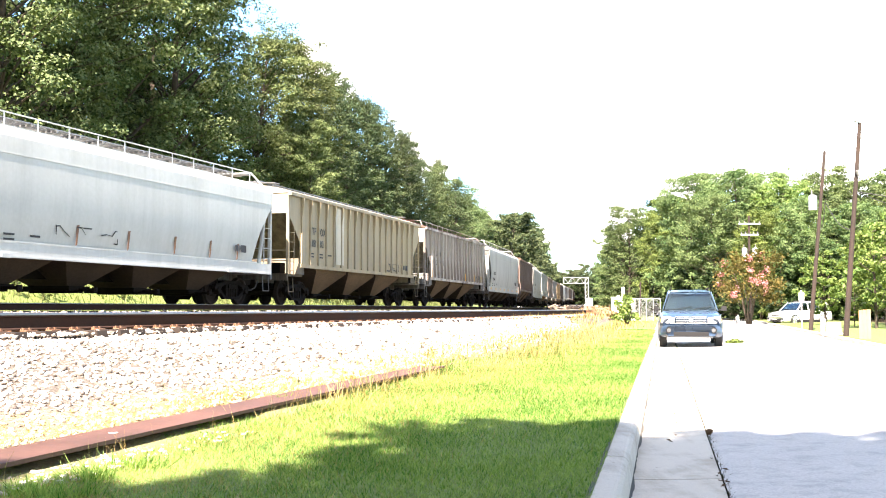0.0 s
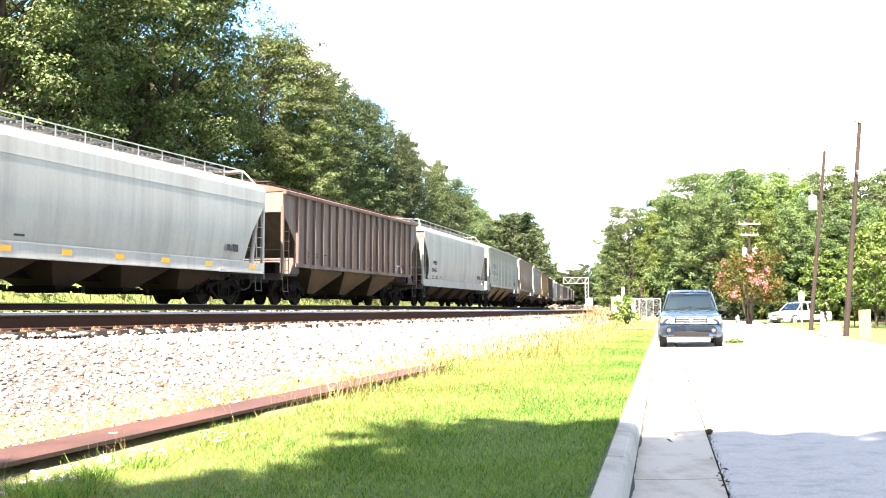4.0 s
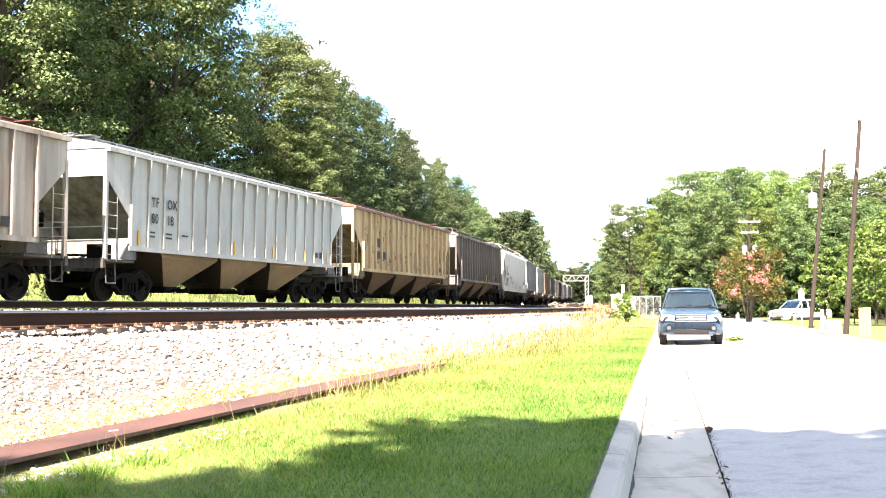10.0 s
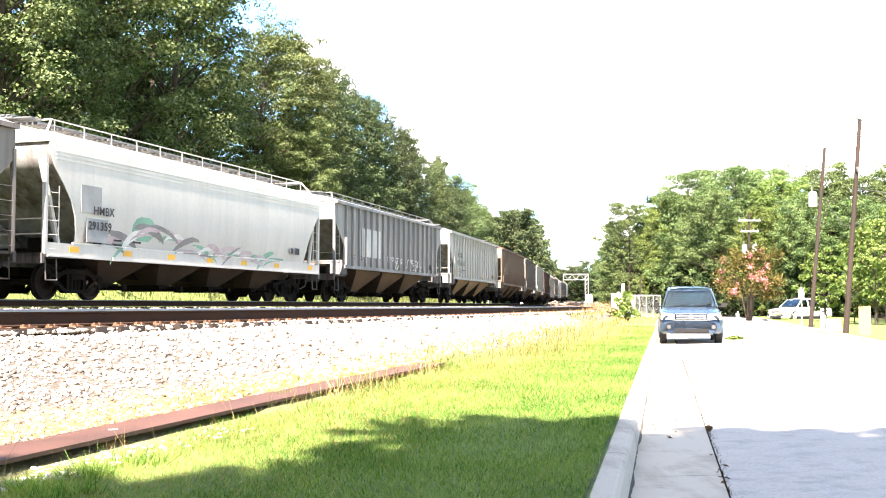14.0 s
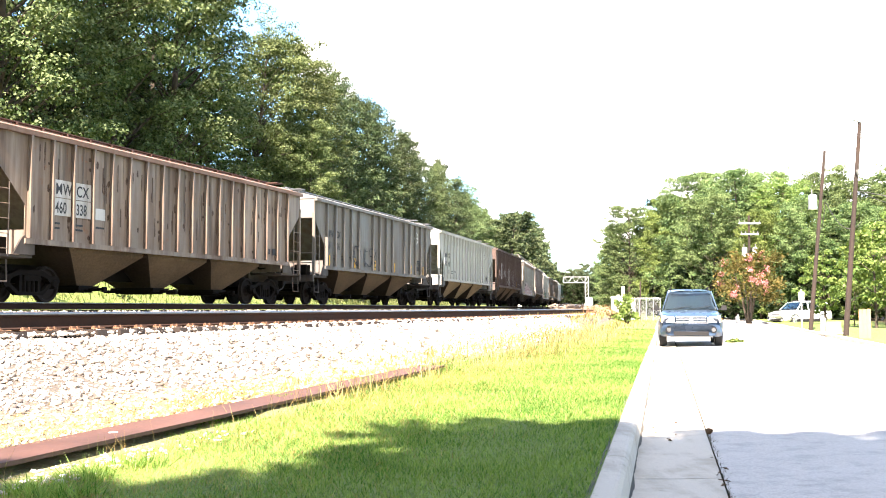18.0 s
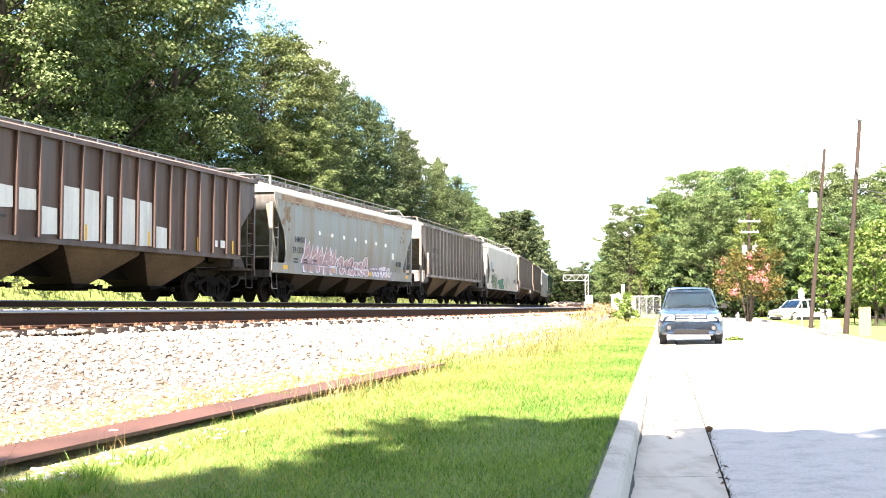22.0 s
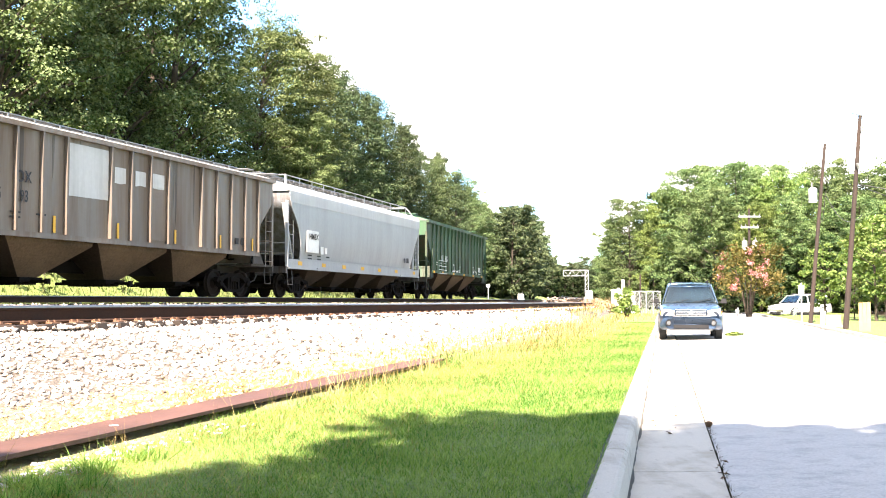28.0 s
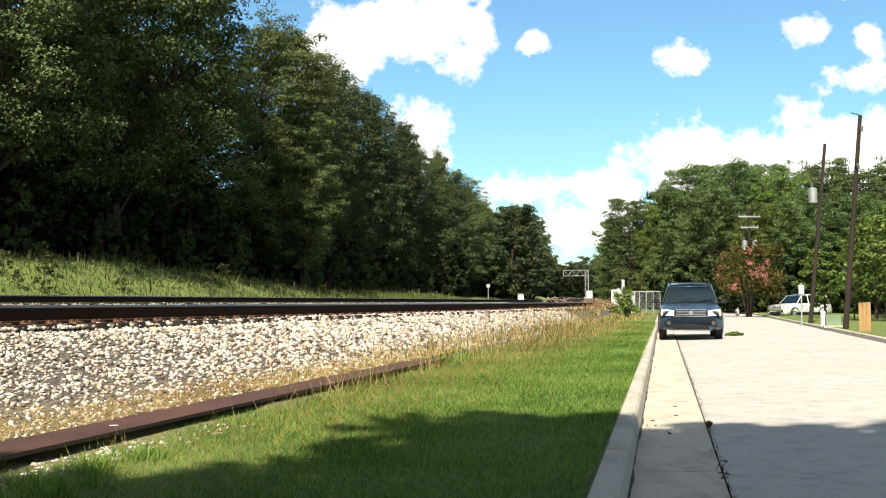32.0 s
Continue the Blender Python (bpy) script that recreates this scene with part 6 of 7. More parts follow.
    tri = blades(rng, xy, ground_z(xy) - 0.01, rng.uniform(0.08, 0.32, len(y)), 0.005 * np.clip(y / 14, 0.7, 4), rng.uniform(0.1, 0.4, len(y)))
    cut = rng.uniform(size=len(tri)) < 0.6
    tagged(new("tall_grass", cloud_mesh("tall_grass", tri[cut], 3, STRAW)), "tall dry grass between stone bed and lawn", "grass", kind="stuff")
    tagged(new("weeds", cloud_mesh("weeds", tri[~cut], 3, WEED)), "green weeds between stone bed and lawn", "weeds", kind="stuff")
    s, o = rng.uniform(6, 120, 34000), rng.uniform(3.2, 14.5, 34000)
    xy = np.array([line(a, b)[:2] for a, b in zip(s, o)])
    h = rng.uniform(0.12, 0.36, len(s)) * np.where(rng.uniform(size=len(s)) < 0.06, 2.4, 1)
    tri = blades(rng, xy, ground_z(xy) - 0.02, h, rng.uniform(0.012, 0.03, len(s)) * (1 + s / 80), rng.uniform(0.1, 0.5, len(s)))
    tagged(new("bank_grass", cloud_mesh("bank_grass", tri, 3, WEED)), "rough sunlit grass on the bank below the trees", "grass", kind="stuff")


    s = np.concatenate([rng.normal(c, 0.5, 26) for c in (52, 57, 63, 66, 72, 79, 84)])
    xy = np.array([line(a, near_off(a) - 1.3 + d)[:2] for a, d in zip(s, rng.uniform(-0.4, 0.25, len(s)))])
    tri = blades(rng, xy, ground_z(xy) - 0.01, rng.uniform(0.25, 0.95, len(s)), rng.uniform(0.012, 0.022, len(s)), rng.uniform(0.1, 0.5, len(s)))
    tagged(new("dry_stalks", cloud_mesh("dry_stalks", tri, 3, leafy("russet_stalks", (0.16, 0.075, 0.045), (0.36, 0.22, 0.12), 0.2))), "thin russet weed stalks beside the near track", "weeds", kind="stuff")


build_grass()


def build_bush(x, y, z, r, h, name, label, mat, seed, dense=60):
    rng = np.random.default_rng(seed)
    b = thing(name, label, "bush", pose(x, y, z))
    wood = Shape()
    for i in range(7):
        a = 0.9 * i
        wood.tube((0, 0, -0.1), (0.6 * r * math.cos(a), 0.6 * r * math.sin(a), h * 0.7), 0.03, 0.008, 5, False)
    part("trunk", wood, BARK, b)
    c = unit(rng, 34) * rng.uniform(0.3, 1, (34, 1)) * np.array((r, r, h * 0.5)) + np.array((0, 0, h * 0.52))
    d = np.concatenate([unit(rng, dense) * rng.uniform(0.05, 0.4, (dense, 1)) for k in c])
    leaf = np.repeat(c, dense, 0) + d * r * 0.7
    leaf[:, 2] = np.maximum(leaf[:, 2], 0.03)
    part("crown", cloud_mesh("crown", leaf_quads(rng, leaf, 0.075, 0.4, 1.0, d * 2.5), 4, mat), None, b)


build_bush(10.9, 62.0, 0.16, 0.95, 1.8, "shrub", "round green shrub at the lawn's end", leafy("shrub_leaves", (0.085, 0.13, 0.03), (0.27, 0.33, 0.10), 0.3), 5, 120)
build_bush(9.2, 62.5, 0.25, 1.1, 0.95, "weed_clump", "rust-brown dry weeds at the lawn's end", leafy("brown_weeds", (0.26, 0.18, 0.10), (0.46, 0.36, 0.22), 0.3), 6)
build_bush(11.3, 77, 0.2, 0.8, 0.9, "weed_clump", "rust-brown dry weeds beside the white cabinets", leafy("brown_weeds", (0.16, 0.09, 0.03), (0.33, 0.22, 0.10), 0.3), 7)
build_bush(9.15, 33.0, 0.02, 0.26, 0.12, "weed_tuft", "small green weeds by the parked car's wheel", LIME, 8, 7)


# ---- street furniture, vehicles and the railway's own things ----
GLASS, gn, gb = material("window_glass", (0.55, 0.70, 0.74), 0.03)
gb.inputs["Transmission Weight"].default_value = 1.0
gb.inputs["IOR"].default_value = 1.55
CABIN = plain("cabin_trim", (0.028, 0.036, 0.04), 0.8, 0, 0.4, 3)
TYRE = plain("tyre_rubber", (0.02, 0.02, 0.021), 0.85, 0, 0.2, 20)
ALLOY = plain("alloy", (0.55, 0.56, 0.58), 0.3, 0.9, 0.08, 8)
TRIM = plain("dark_trim", (0.012, 0.012, 0.013), 0.7, 0, 0.2, 8, 0.25)
LENS = plain("lamp_lens", (0.75, 0.75, 0.74), 0.12, 0.2, 0.06, 12)
AMBER = plain("amber_lens", (0.6, 0.22, 0.03), 0.2, 0, 0.1, 12)


def car_coat(name, colour):
    m, n, b = material(name, colour, 0.28, 0.25)
    at = n.add("ShaderNodeTexCoord", out="Object")
    n.tree.links.new(n.ramp(n.noise(at, 3, 4), 0.3, 0.7, 0.22, 0.38), b.inputs["Roughness"])
    b.inputs["Coat Weight"].default_value = 0.6
    return m


def loft(sections):
    """Rounded hull through sections (x, half width, bottom, top)."""
    s = Shape()
    v = []
    for x, w, z0, z1 in sections:
        h = z1 - z0
        half = [(0.90 * w, z0), (0.985 * w, z0 + 0.10 * h), (w, z0 + 0.34 * h), (0.992 * w, z0 + 0.62 * h), (0.955 * w, z0 + 0.86 * h), (0.86 * w, z0 + 0.965 * h), (0.6 * w, z1)]
        v += [(x, y, z) for y, z in half] + [(x, -y, z) for y, z in reversed(half)]
    n = 14
    k = len(sections)
    f = [(i * n + j, i * n + (j + 1) % n, (i + 1) * n + (j + 1) % n, (i + 1) * n + j) for i in range(k - 1) for j in range(n)]
    return s.add(v, f + [tuple(range(n)), tuple(reversed(range((k - 1) * n, k * n)))])


def quad_plate(a, b, c, d, thick=0.012):
    a, b, c, d = (Vector(p) for p in (a, b, c, d))
    n = (b - a).cross(d - a).normalized() * thick
    a, b, c, d = (p - n * 0.5 for p in (a, b, c, d))
    return Shape().add([a, b, c, d, a + n, b + n, c + n, d + n], [(3, 2, 1, 0), (4, 5, 6, 7), (0, 1, 5, 4), (1, 2, 6, 5), (2, 3, 7, 6), (3, 0, 4, 7)])


def suv(name, label, m, coat, lower):
    """Mid-size sport utility car, nose towards +x."""
    car = thing(name, label, "car", m, kind="")
    part("body", loft([(-2.33, 0.76, 0.42, 0.95), (-2.22, 0.87, 0.34, 1.06), (-1.6, 0.905, 0.30, 1.08), (0.0, 0.912, 0.28, 1.08), (1.05, 0.908, 0.28, 1.07), (1.35, 0.905, 0.29, 1.04), (1.9, 0.895, 0.30, 0.965), (2.14, 0.865, 0.33, 0.91), (2.24, 0.80, 0.42, 0.84)]), coat, car, smooth=True)
    part("cabin", loft([(-2.12, 0.68, 1.0, 1.50), (-1.85, 0.70, 1.0, 1.60), (-0.9, 0.71, 1.0, 1.63), (0.10, 0.70, 1.0, 1.60), (0.40, 0.70, 1.0, 1.46), (0.95, 0.76, 1.0, 1.06)]), CABIN, car, "dark cabin interior")
    roof = Shape()
    rows = [(-2.05, 0.61, 1.585), (-1.7, 0.645, 1.675), (-0.9, 0.655, 1.71), (0.0, 0.64, 1.695), (0.42, 0.615, 1.635)]
    v = []
    for x, w, z in rows:
        v += [(x, w, z - 0.075), (x, 0.93 * w, z - 0.02), (x, 0.5 * w, z), (x, -0.5 * w, z), (x, -0.93 * w, z - 0.02), (x, -w, z - 0.075)]
    roof.add(v, [(i * 6 + j, i * 6 + (j + 1) % 6, (i + 1) * 6 + (j + 1) % 6, (i + 1) * 6 + j) for i in range(4) for j in range(6)] + [tuple(range(6)), tuple(reversed(range(24, 30)))])
    part("roof", roof, coat, car, smooth=True)
    part("windscreen", quad_plate((1.10, -0.74, 1.09), (1.10, 0.74, 1.09), (0.47, 0.575, 1.60), (0.47, -0.575, 1.60)), GLASS, car, "tinted windscreen")
    part("wiper", Shape().tube((1.13, 0.1, 1.10), (1.02, 0.62, 1.19), 0.012, n=5), TRIM, car)
    part("wiper", Shape().tube((1.13, -0.5, 1.10), (1.02, 0.05, 1.19), 0.012, n=5), TRIM, car)
    for sy in (-1, 1):
        for x0, x1, u0, u1 in ((0.95, 0.0, 0.42, 0.0), (-0.08, -1.05, -0.08, -1.0), (-1.13, -1.95, -1.1, -1.8)):
            a, b, c, d = (x0, sy * 0.79, 1.09), (x1, sy * 0.79, 1.09), (u1, sy * 0.66, 1.59), (u0, sy * 0.66, 1.57)
            part("side_window", quad_plate(a, b, c, d) if sy < 0 else quad_plate(b, a, d, c), GLASS, car)
        for x0, x1, u0, u1 in ((1.14, 1.03, 0.50, 0.42), (0.02, -0.10, 0.02, -0.10), (-1.04, -1.14, -0.99, -1.11), (-1.93, -2.15, -1.79, -1.98)):
            a, b, c, d = (x0, sy * 0.80, 1.06), (x1, sy * 0.80, 1.06), (u1, sy * 0.64, 1.63), (u0, sy * 0.62, 1.63)
            part("pillar", quad_plate(a, b, c, d, 0.022) if sy < 0 else quad_plate(b, a, d, c, 0.022), coat, car)
        rail = Shape().tube((0.15, sy * 0.56, 1.745), (-1.75, sy * 0.56, 1.735), 0.02, n=8)
        for x in (0.15, -0.8, -1.75):
            rail.tube((x, sy * 0.56, 1.66), (x, sy * 0.56, 1.745), 0.018, n=6)
        part("roof_rail", rail, TRIM, car)
        part("mirror", Shape().box(0.83, sy * 0.99, 1.13, 0.12, 0.17, 0.14, taper=0.8).box(0.82, sy * 0.89, 1.09, 0.06, 0.10, 0.04), TRIM, car)
        lamp_body = [(2.175, sy * 0.83, 0.70), (2.27, sy * 0.47, 0.69), (2.235, sy * 0.46, 0.85), (2.12, sy * 0.815, 0.895)]
        part("headlight", quad_plate(*lamp_body, 0.07), LENS, car, "clear headlight")
        part("fog_lamp", Shape().tube((2.22, sy * 0.63, 0.50), (2.352, sy * 0.62, 0.50), 0.062, 0.058, 14), plain("fog_lens", (0.06, 0.065, 0.07), 0.5), car, "round fog lamp")
        part("fog_lamp_ring", Shape().tube((2.18, sy * 0.63, 0.50), (2.338, sy * 0.62, 0.50), 0.10, 0.09, 14), TRIM, car)
        part("indicator", Shape().box(2.07, sy * 0.855, 0.78, 0.14, 0.02, 0.09), AMBER, car)
        part("sill_cladding", Shape().box(0.0, sy * 0.905, 0.36, 2.5, 0.04, 0.17), lower, car)
        for x in (0.45, -0.6):
            part("door_handle", Shape().box(x, sy * 0.915, 0.93, 0.16, 0.03, 0.035), coat, car)
        for x in (1.40, -1.32):
            arch = Shape()
            for k in range(10):
                a, b = math.pi * k / 10, math.pi * (k + 1) / 10
                arch.tube((x + 0.40 * math.cos(a), sy * 0.885, 0.36 + 0.40 * math.sin(a)), (x + 0.40 * math.cos(b), sy * 0.885, 0.36 + 0.40 * math.sin(b)), 0.045, n=6, caps=False)
            part("wheel_arch", arch, lower, car)
            w = Shape()
            for y0, y1, r0, r1 in ((0.68, 0.71, 0.325, 0.355), (0.71, 0.87, 0.355, 0.355), (0.87, 0.90, 0.355, 0.325)):
                w.tube((x, sy * y0, 0.356), (x, sy * y1, 0.356), r0, r1, 26)
            tyre = part("wheel", w, TYRE, car, "black tyre")
            rim = Shape().tube((x, sy * 0.86, 0.356), (x, sy * 0.905, 0.356), 0.215, 0.205, 20)
            for k in range(5):
                a = 2 * math.pi * k / 5 + 0.3
                rim.tube((x, sy * 0.91, 0.356), (x + 0.2 * math.cos(a), sy * 0.905, 0.356 + 0.2 * math.sin(a)), 0.03, n=6)
            part("rim", rim, ALLOY, tyre, "five-spoke alloy rim")
    part("bumper", loft([(2.12, 0.87, 0.30, 0.66), (2.26, 0.83, 0.31, 0.655), (2.335, 0.70, 0.34, 0.635)]), coat, car, smooth=True)
    part("air_intake", Shape().box(2.315, 0, 0.40, 0.05, 0.98, 0.11), TRIM, car, "dark lower air intake")
    part("skid_plate", Shape().box(2.27, 0, 0.31, 0.10, 1.2, 0.05), lower, car)
    part("grille", Shape().slab([(2.20, 0.70), (2.245, 0.70), (2.20, 0.875), (2.16, 0.875)], -0.43, 0.43), TRIM, car)
    for z in (0.735, 0.785, 0.835):
        part("grille_bar", Shape().box(2.275 - 0.26 * (z - 0.70), 0, z, 0.035, 0.84, 0.017), ALLOY, car, "bright grille bar")
    rim = Shape().box(2.25, 0, 0.695, 0.03, 0.92, 0.022).box(2.20, 0, 0.88, 0.03, 0.86, 0.022)
    part("grille_surround", rim, ALLOY, car)
    part("badge", Shape().tube((2.24, 0, 0.79), (2.275, 0, 0.79), 0.062, n=18), ALLOY, car, "oval chrome badge")
    part("rear_bumper", Shape().box(-2.3, 0, 0.50, 0.16, 1.66, 0.28), lower, car)
    return car


def toward(x, y, deg, z=0.0):
    return pose(x, y, z, 0, 0, deg)


suv("sport_utility_car", "dusty blue sport utility car parked facing along the kerb", toward(7.57, 32.2, -90 - 12.0, 0.015), car_coat("slate_blue_coat", (0.040, 0.068, 0.115)), plain("grey_cladding", (0.05, 0.055, 0.06), 0.6))
suv("sport_utility_car", "white sport utility car with dark trim parked on the lot", toward(25.2, 74.0, 180 + 28, -0.06), car_coat("white_coat", (0.72, 0.73, 0.74)), TRIM)


def wire(pts, sag, r=0.012, n=10):
    s = Shape()
    a, b = Vector(pts[0]), Vector(pts[1])
    ps = [a.lerp(b, i / n) - Vector((0, 0, sag * 4 * (i / n) * (1 - i / n))) for i in range(n + 1)]
    for p, q in zip(ps, ps[1:]):
        s.tube(p, q, r, n=5, caps=False)
    return s


def pole(x, y, h, lx, ly, label, arms=(), can=None, r=0.16):
    p = thing("utility_pole", label, "utility pole", pose(x, y, 0.08), "utility poles")
    top = Vector((lx, ly, h))
    part("shaft", Shape().tube((0, 0, -0.5), top, r, r * 0.62, 14), POLEWOOD, p, "brown weathered wood shaft")
    for z, half in arms:
        c = top * (z / h)
        part("crossarm", Shape().box(c.x, c.y - 0.13, z, half * 2, 0.09, 0.11), GALV, p)
        for k in (-0.92, -0.45, 0.45, 0.92):
            part("insulator", Shape().tube((c.x + half * k, c.y - 0.13, z + 0.05), (c.x + half * k, c.y - 0.13, z + 0.22), 0.05, 0.03, 8), GRATE, p)
    for z, side in can or ():
        c = top * (z / h)
        t = part("transformer", Shape().tube((c.x + side * 0.38, c.y - 0.1, z - 0.34), (c.x + side * 0.38, c.y - 0.1, z + 0.28), 0.19, 0.19, 18).tube((c.x + side * 0.38, c.y - 0.1, z + 0.28), (c.x + side * 0.38, c.y - 0.1, z + 0.34), 0.19, 0.11, 18), GALV, p, "light grey can transformer")
        part("bushing", Shape().tube((c.x + side * 0.42, c.y - 0.1, z + 0.33), (c.x + side * 0.42, c.y - 0.1, z + 0.58), 0.04, 0.03, 8), GRATE, t)
    return p, top + Vector((x, y, 0.08))


pole(16.5, 47.2, 8.2, 0.85, 0, "leaning wooden utility pole with a can transformer", (), ((5.85, -1),), 0.104)
pole(14.4, 37.6, 7.8, 0.72, 0, "leaning wooden utility pole beside the street", (), (), 0.106)
pole(22.6, 77, 7.9, 0, 0, "distant wooden utility pole with crossarms and transformers", ((7.3, 0.8), (6.5, 0.65)), ((5.2, -1), (5.2, 1)), 0.12)
fit = Shape().tube((15.14, 37.55, 7.85), (14.75, 37.5, 7.95), 0.022, n=6).tube((15.1, 37.45, 7.25), (15.1, 37.42, 7.45), 0.05, n=8).tube((14.98, 37.45, 5.9), (14.9, 37.42, 6.1), 0.05, n=8)
solid("pole_hardware", fit, GRATE, "brackets and insulators on the wooden pole", "bracket")
w = thing("overhead_wires", "thin dark overhead service wires", "wires")
for a, b, sag in (((15.02, 37.6, 5.3), (24, 39, 4.1), 0.5), ((15.02, 37.6, 5.35), (24, 36, 4.8), 0.35), ((17.3, 47.1, 6.1), (21, 58, 5.6), 0.5), ((17.3, 47, 5.9), (18.7, 46.5, 5.0), 0.7)):
    part("wire", wire((a, b), sag, 0.016), BLACK, w)


def small_things():
    board = thing("wooden_board", "upright weathered wooden boards on the verge", "fence panel", pose(13.85, 34.4, 0.14, 0, 0, -14))
    oak = plain("fresh_pine_wood", (0.36, 0.22, 0.10), 0.85, 0, 0.25, 6)
    for k in (-1, 0, 1):
        part("plank", Shape().box(k * 0.125, 0, 0.47, 0.118, 0.03, 0.98 + 0.02 * k), oak, board)
    part("batten", Shape().box(0, 0.03, 0.7, 0.36, 0.035, 0.09), oak, board)
    box = thing("pad_transformer", "squat green utility cabinet on a concrete pad", "utility box", pose(15.15, 40.7, 0.13, 0, 0, -14))
    part("cabinet", Shape().box(0, 0, 0.27, 0.56, 0.5, 0.42, taper=0.94), plain("utility_green", (0.16, 0.23, 0.14), 0.6), box)
    part("pad", Shape().box(0, 0, 0.02, 0.72, 0.66, 0.09), CONCRETE, box)
    ped = thing("cable_pedestal", "short pale cable pedestal on the verge", "utility box", pose(15.2, 41.9, 0.13))
    part("post", Shape().box(0, 0, 0.26, 0.15, 0.13, 0.56).box(0, 0, 0.57, 0.17, 0.15, 0.07, taper=0.8), WHITE, ped)
    sign = thing("street_sign", "blank white sign on a thin steel post", "sign", pose(16.2, 47.3, 0.12, 0, 0, -14))
    part("post", Shape().box(0, 0, 0.9, 0.05, 0.05, 1.9), GALV, sign)
    part("sign_plate", Shape().box(0, -0.035, 1.55, 0.23, 0.006, 0.40), WHITE, sign)
    mail = thing("marker_post", "short white marker post at the lot's corner", "post", pose(22.2, 79, 0.08))
    part("post", Shape().box(0, 0, 0.22, 0.22, 0.16, 0.5).box(0.05, 0, 0.5, 0.1, 0.1, 0.2), WHITE, mail)
    # Railway cabinets, fence and posts at the lawn's end.
    for x, y, wd, h, lab in ((14.4, 86, 1.1, 1.9, "white steel relay cabinet with a low roof"), (15.4, 86.4, 0.9, 1.75, "white steel relay cabinet beside a fence")):
        cab = thing("relay_cabinet", lab, "cabinet", pose(x, y, 0.1, 0, 0, -12), "relay cabinets")
        part("cabinet", Shape().box(0, 0, h / 2, wd, 0.9, h), WHITE, cab)
        part("cabinet_roof", Shape().box(0, 0, h + 0.05, wd + 0.12, 1.02, 0.10, taper=0.8), GALV, cab)
        part("door", Shape().box(0, -0.46, h / 2, wd * 0.44, 0.03, h * 0.88), WHITE, cab)
        part("door_handle", Shape().box(wd * 0.16, -0.49, h * 0.5, 0.03, 0.04, 0.16), TRIM, cab)
        part("vent", Shape().tube((0, 0, h + 0.08), (0, 0, h + 0.24), 0.12, n=10), GALV, cab)
    pst = thing("vent_pipe", "white capped vent pipe by the cabinets", "pipe", pose(15.5, 90, 0.1))
    part("post", Shape().tube((0, 0, -0.2), (0, 0, 2.75), 0.13, n=12).tube((0, 0, 2.75), (0, 0, 2.9), 0.15, 0.10, 12), WHITE, pst)
    fen = thing("chain_link_fence", "grey chain-link fence with steel posts", "fence", pose(15.2, 84, 0.12, 0, 0, -4))
    for k in range(5):
        part("post", Shape().tube((k * 0.55, 0, -0.1), (k * 0.55, 0, 1.85), 0.03, n=8), GALV, fen)
    part("top_rail", Shape().tube((0, 0, 1.82), (2.2, 0, 1.82), 0.022, n=8), GALV, fen)
    net = Shape()
    for k in range(-18, 23):
        for sg in (-1, 1):
            x0 = k * 0.1
            a, b = Vector((x0, 0, 0.05)), Vector((x0 + sg * 1.75, 0, 1.8))
            p, q = a, b
            t0, t1 = 0.0, 1.0
            dx = b.x - a.x
            for lim, up in ((0.0, 1), (2.2, -1)):
                t = (lim - a.x) / dx
                if (dx > 0) == (up > 0):
                    t0 = max(t0, t)
                else:
                    t1 = min(t1, t)
            if t1 > t0:
                net.tube(a.lerp(b, t0), a.lerp(b, t1), 0.006, n=3, caps=False)
    tagged(part("wire_mesh", net, GALV, fen), kind="stuff")
    tall = thing("timber_post", "tall thin grey timber post", "post", pose(16.6, 88, 0.1))
    part("post", Shape().tube((0, 0, -0.2), (0, 0, 3.3), 0.07, 0.06, 8), POLEWOOD, tall)
    mile = thing("marker_post", "white-topped railway marker post", "post", Matrix.Translation(line(118, 5.0, 0.6)))
    part("post", Shape().box(0, 0, 1.2, 0.08, 0.08, 2.6), GALV, mile)
    part("sign_plate", Shape().tube((0, -0.06, 2.4), (0, -0.03, 2.4), 0.22, n=14), WHITE, mile)
    for s, o, k in ((176, 5.2, 1.0), (183, 5.6, 1.3), (190, 6, 0.8)):
        b = thing("relay_cabinet", "small white equipment cabinet beside the far track", "cabinet", Matrix.Translation(line(s, o, RAIL_Z - 0.3)), "trackside cabinets")
        part("cabinet", Shape().box(0, 0, 0.7 * k, 1.0, 0.8, 1.5 * k), WHITE, b)
        part("cabinet_roof", Shape().box(0, 0, 1.47 * k, 1.1, 0.9, 0.08, taper=0.8), GALV, b)


small_things()


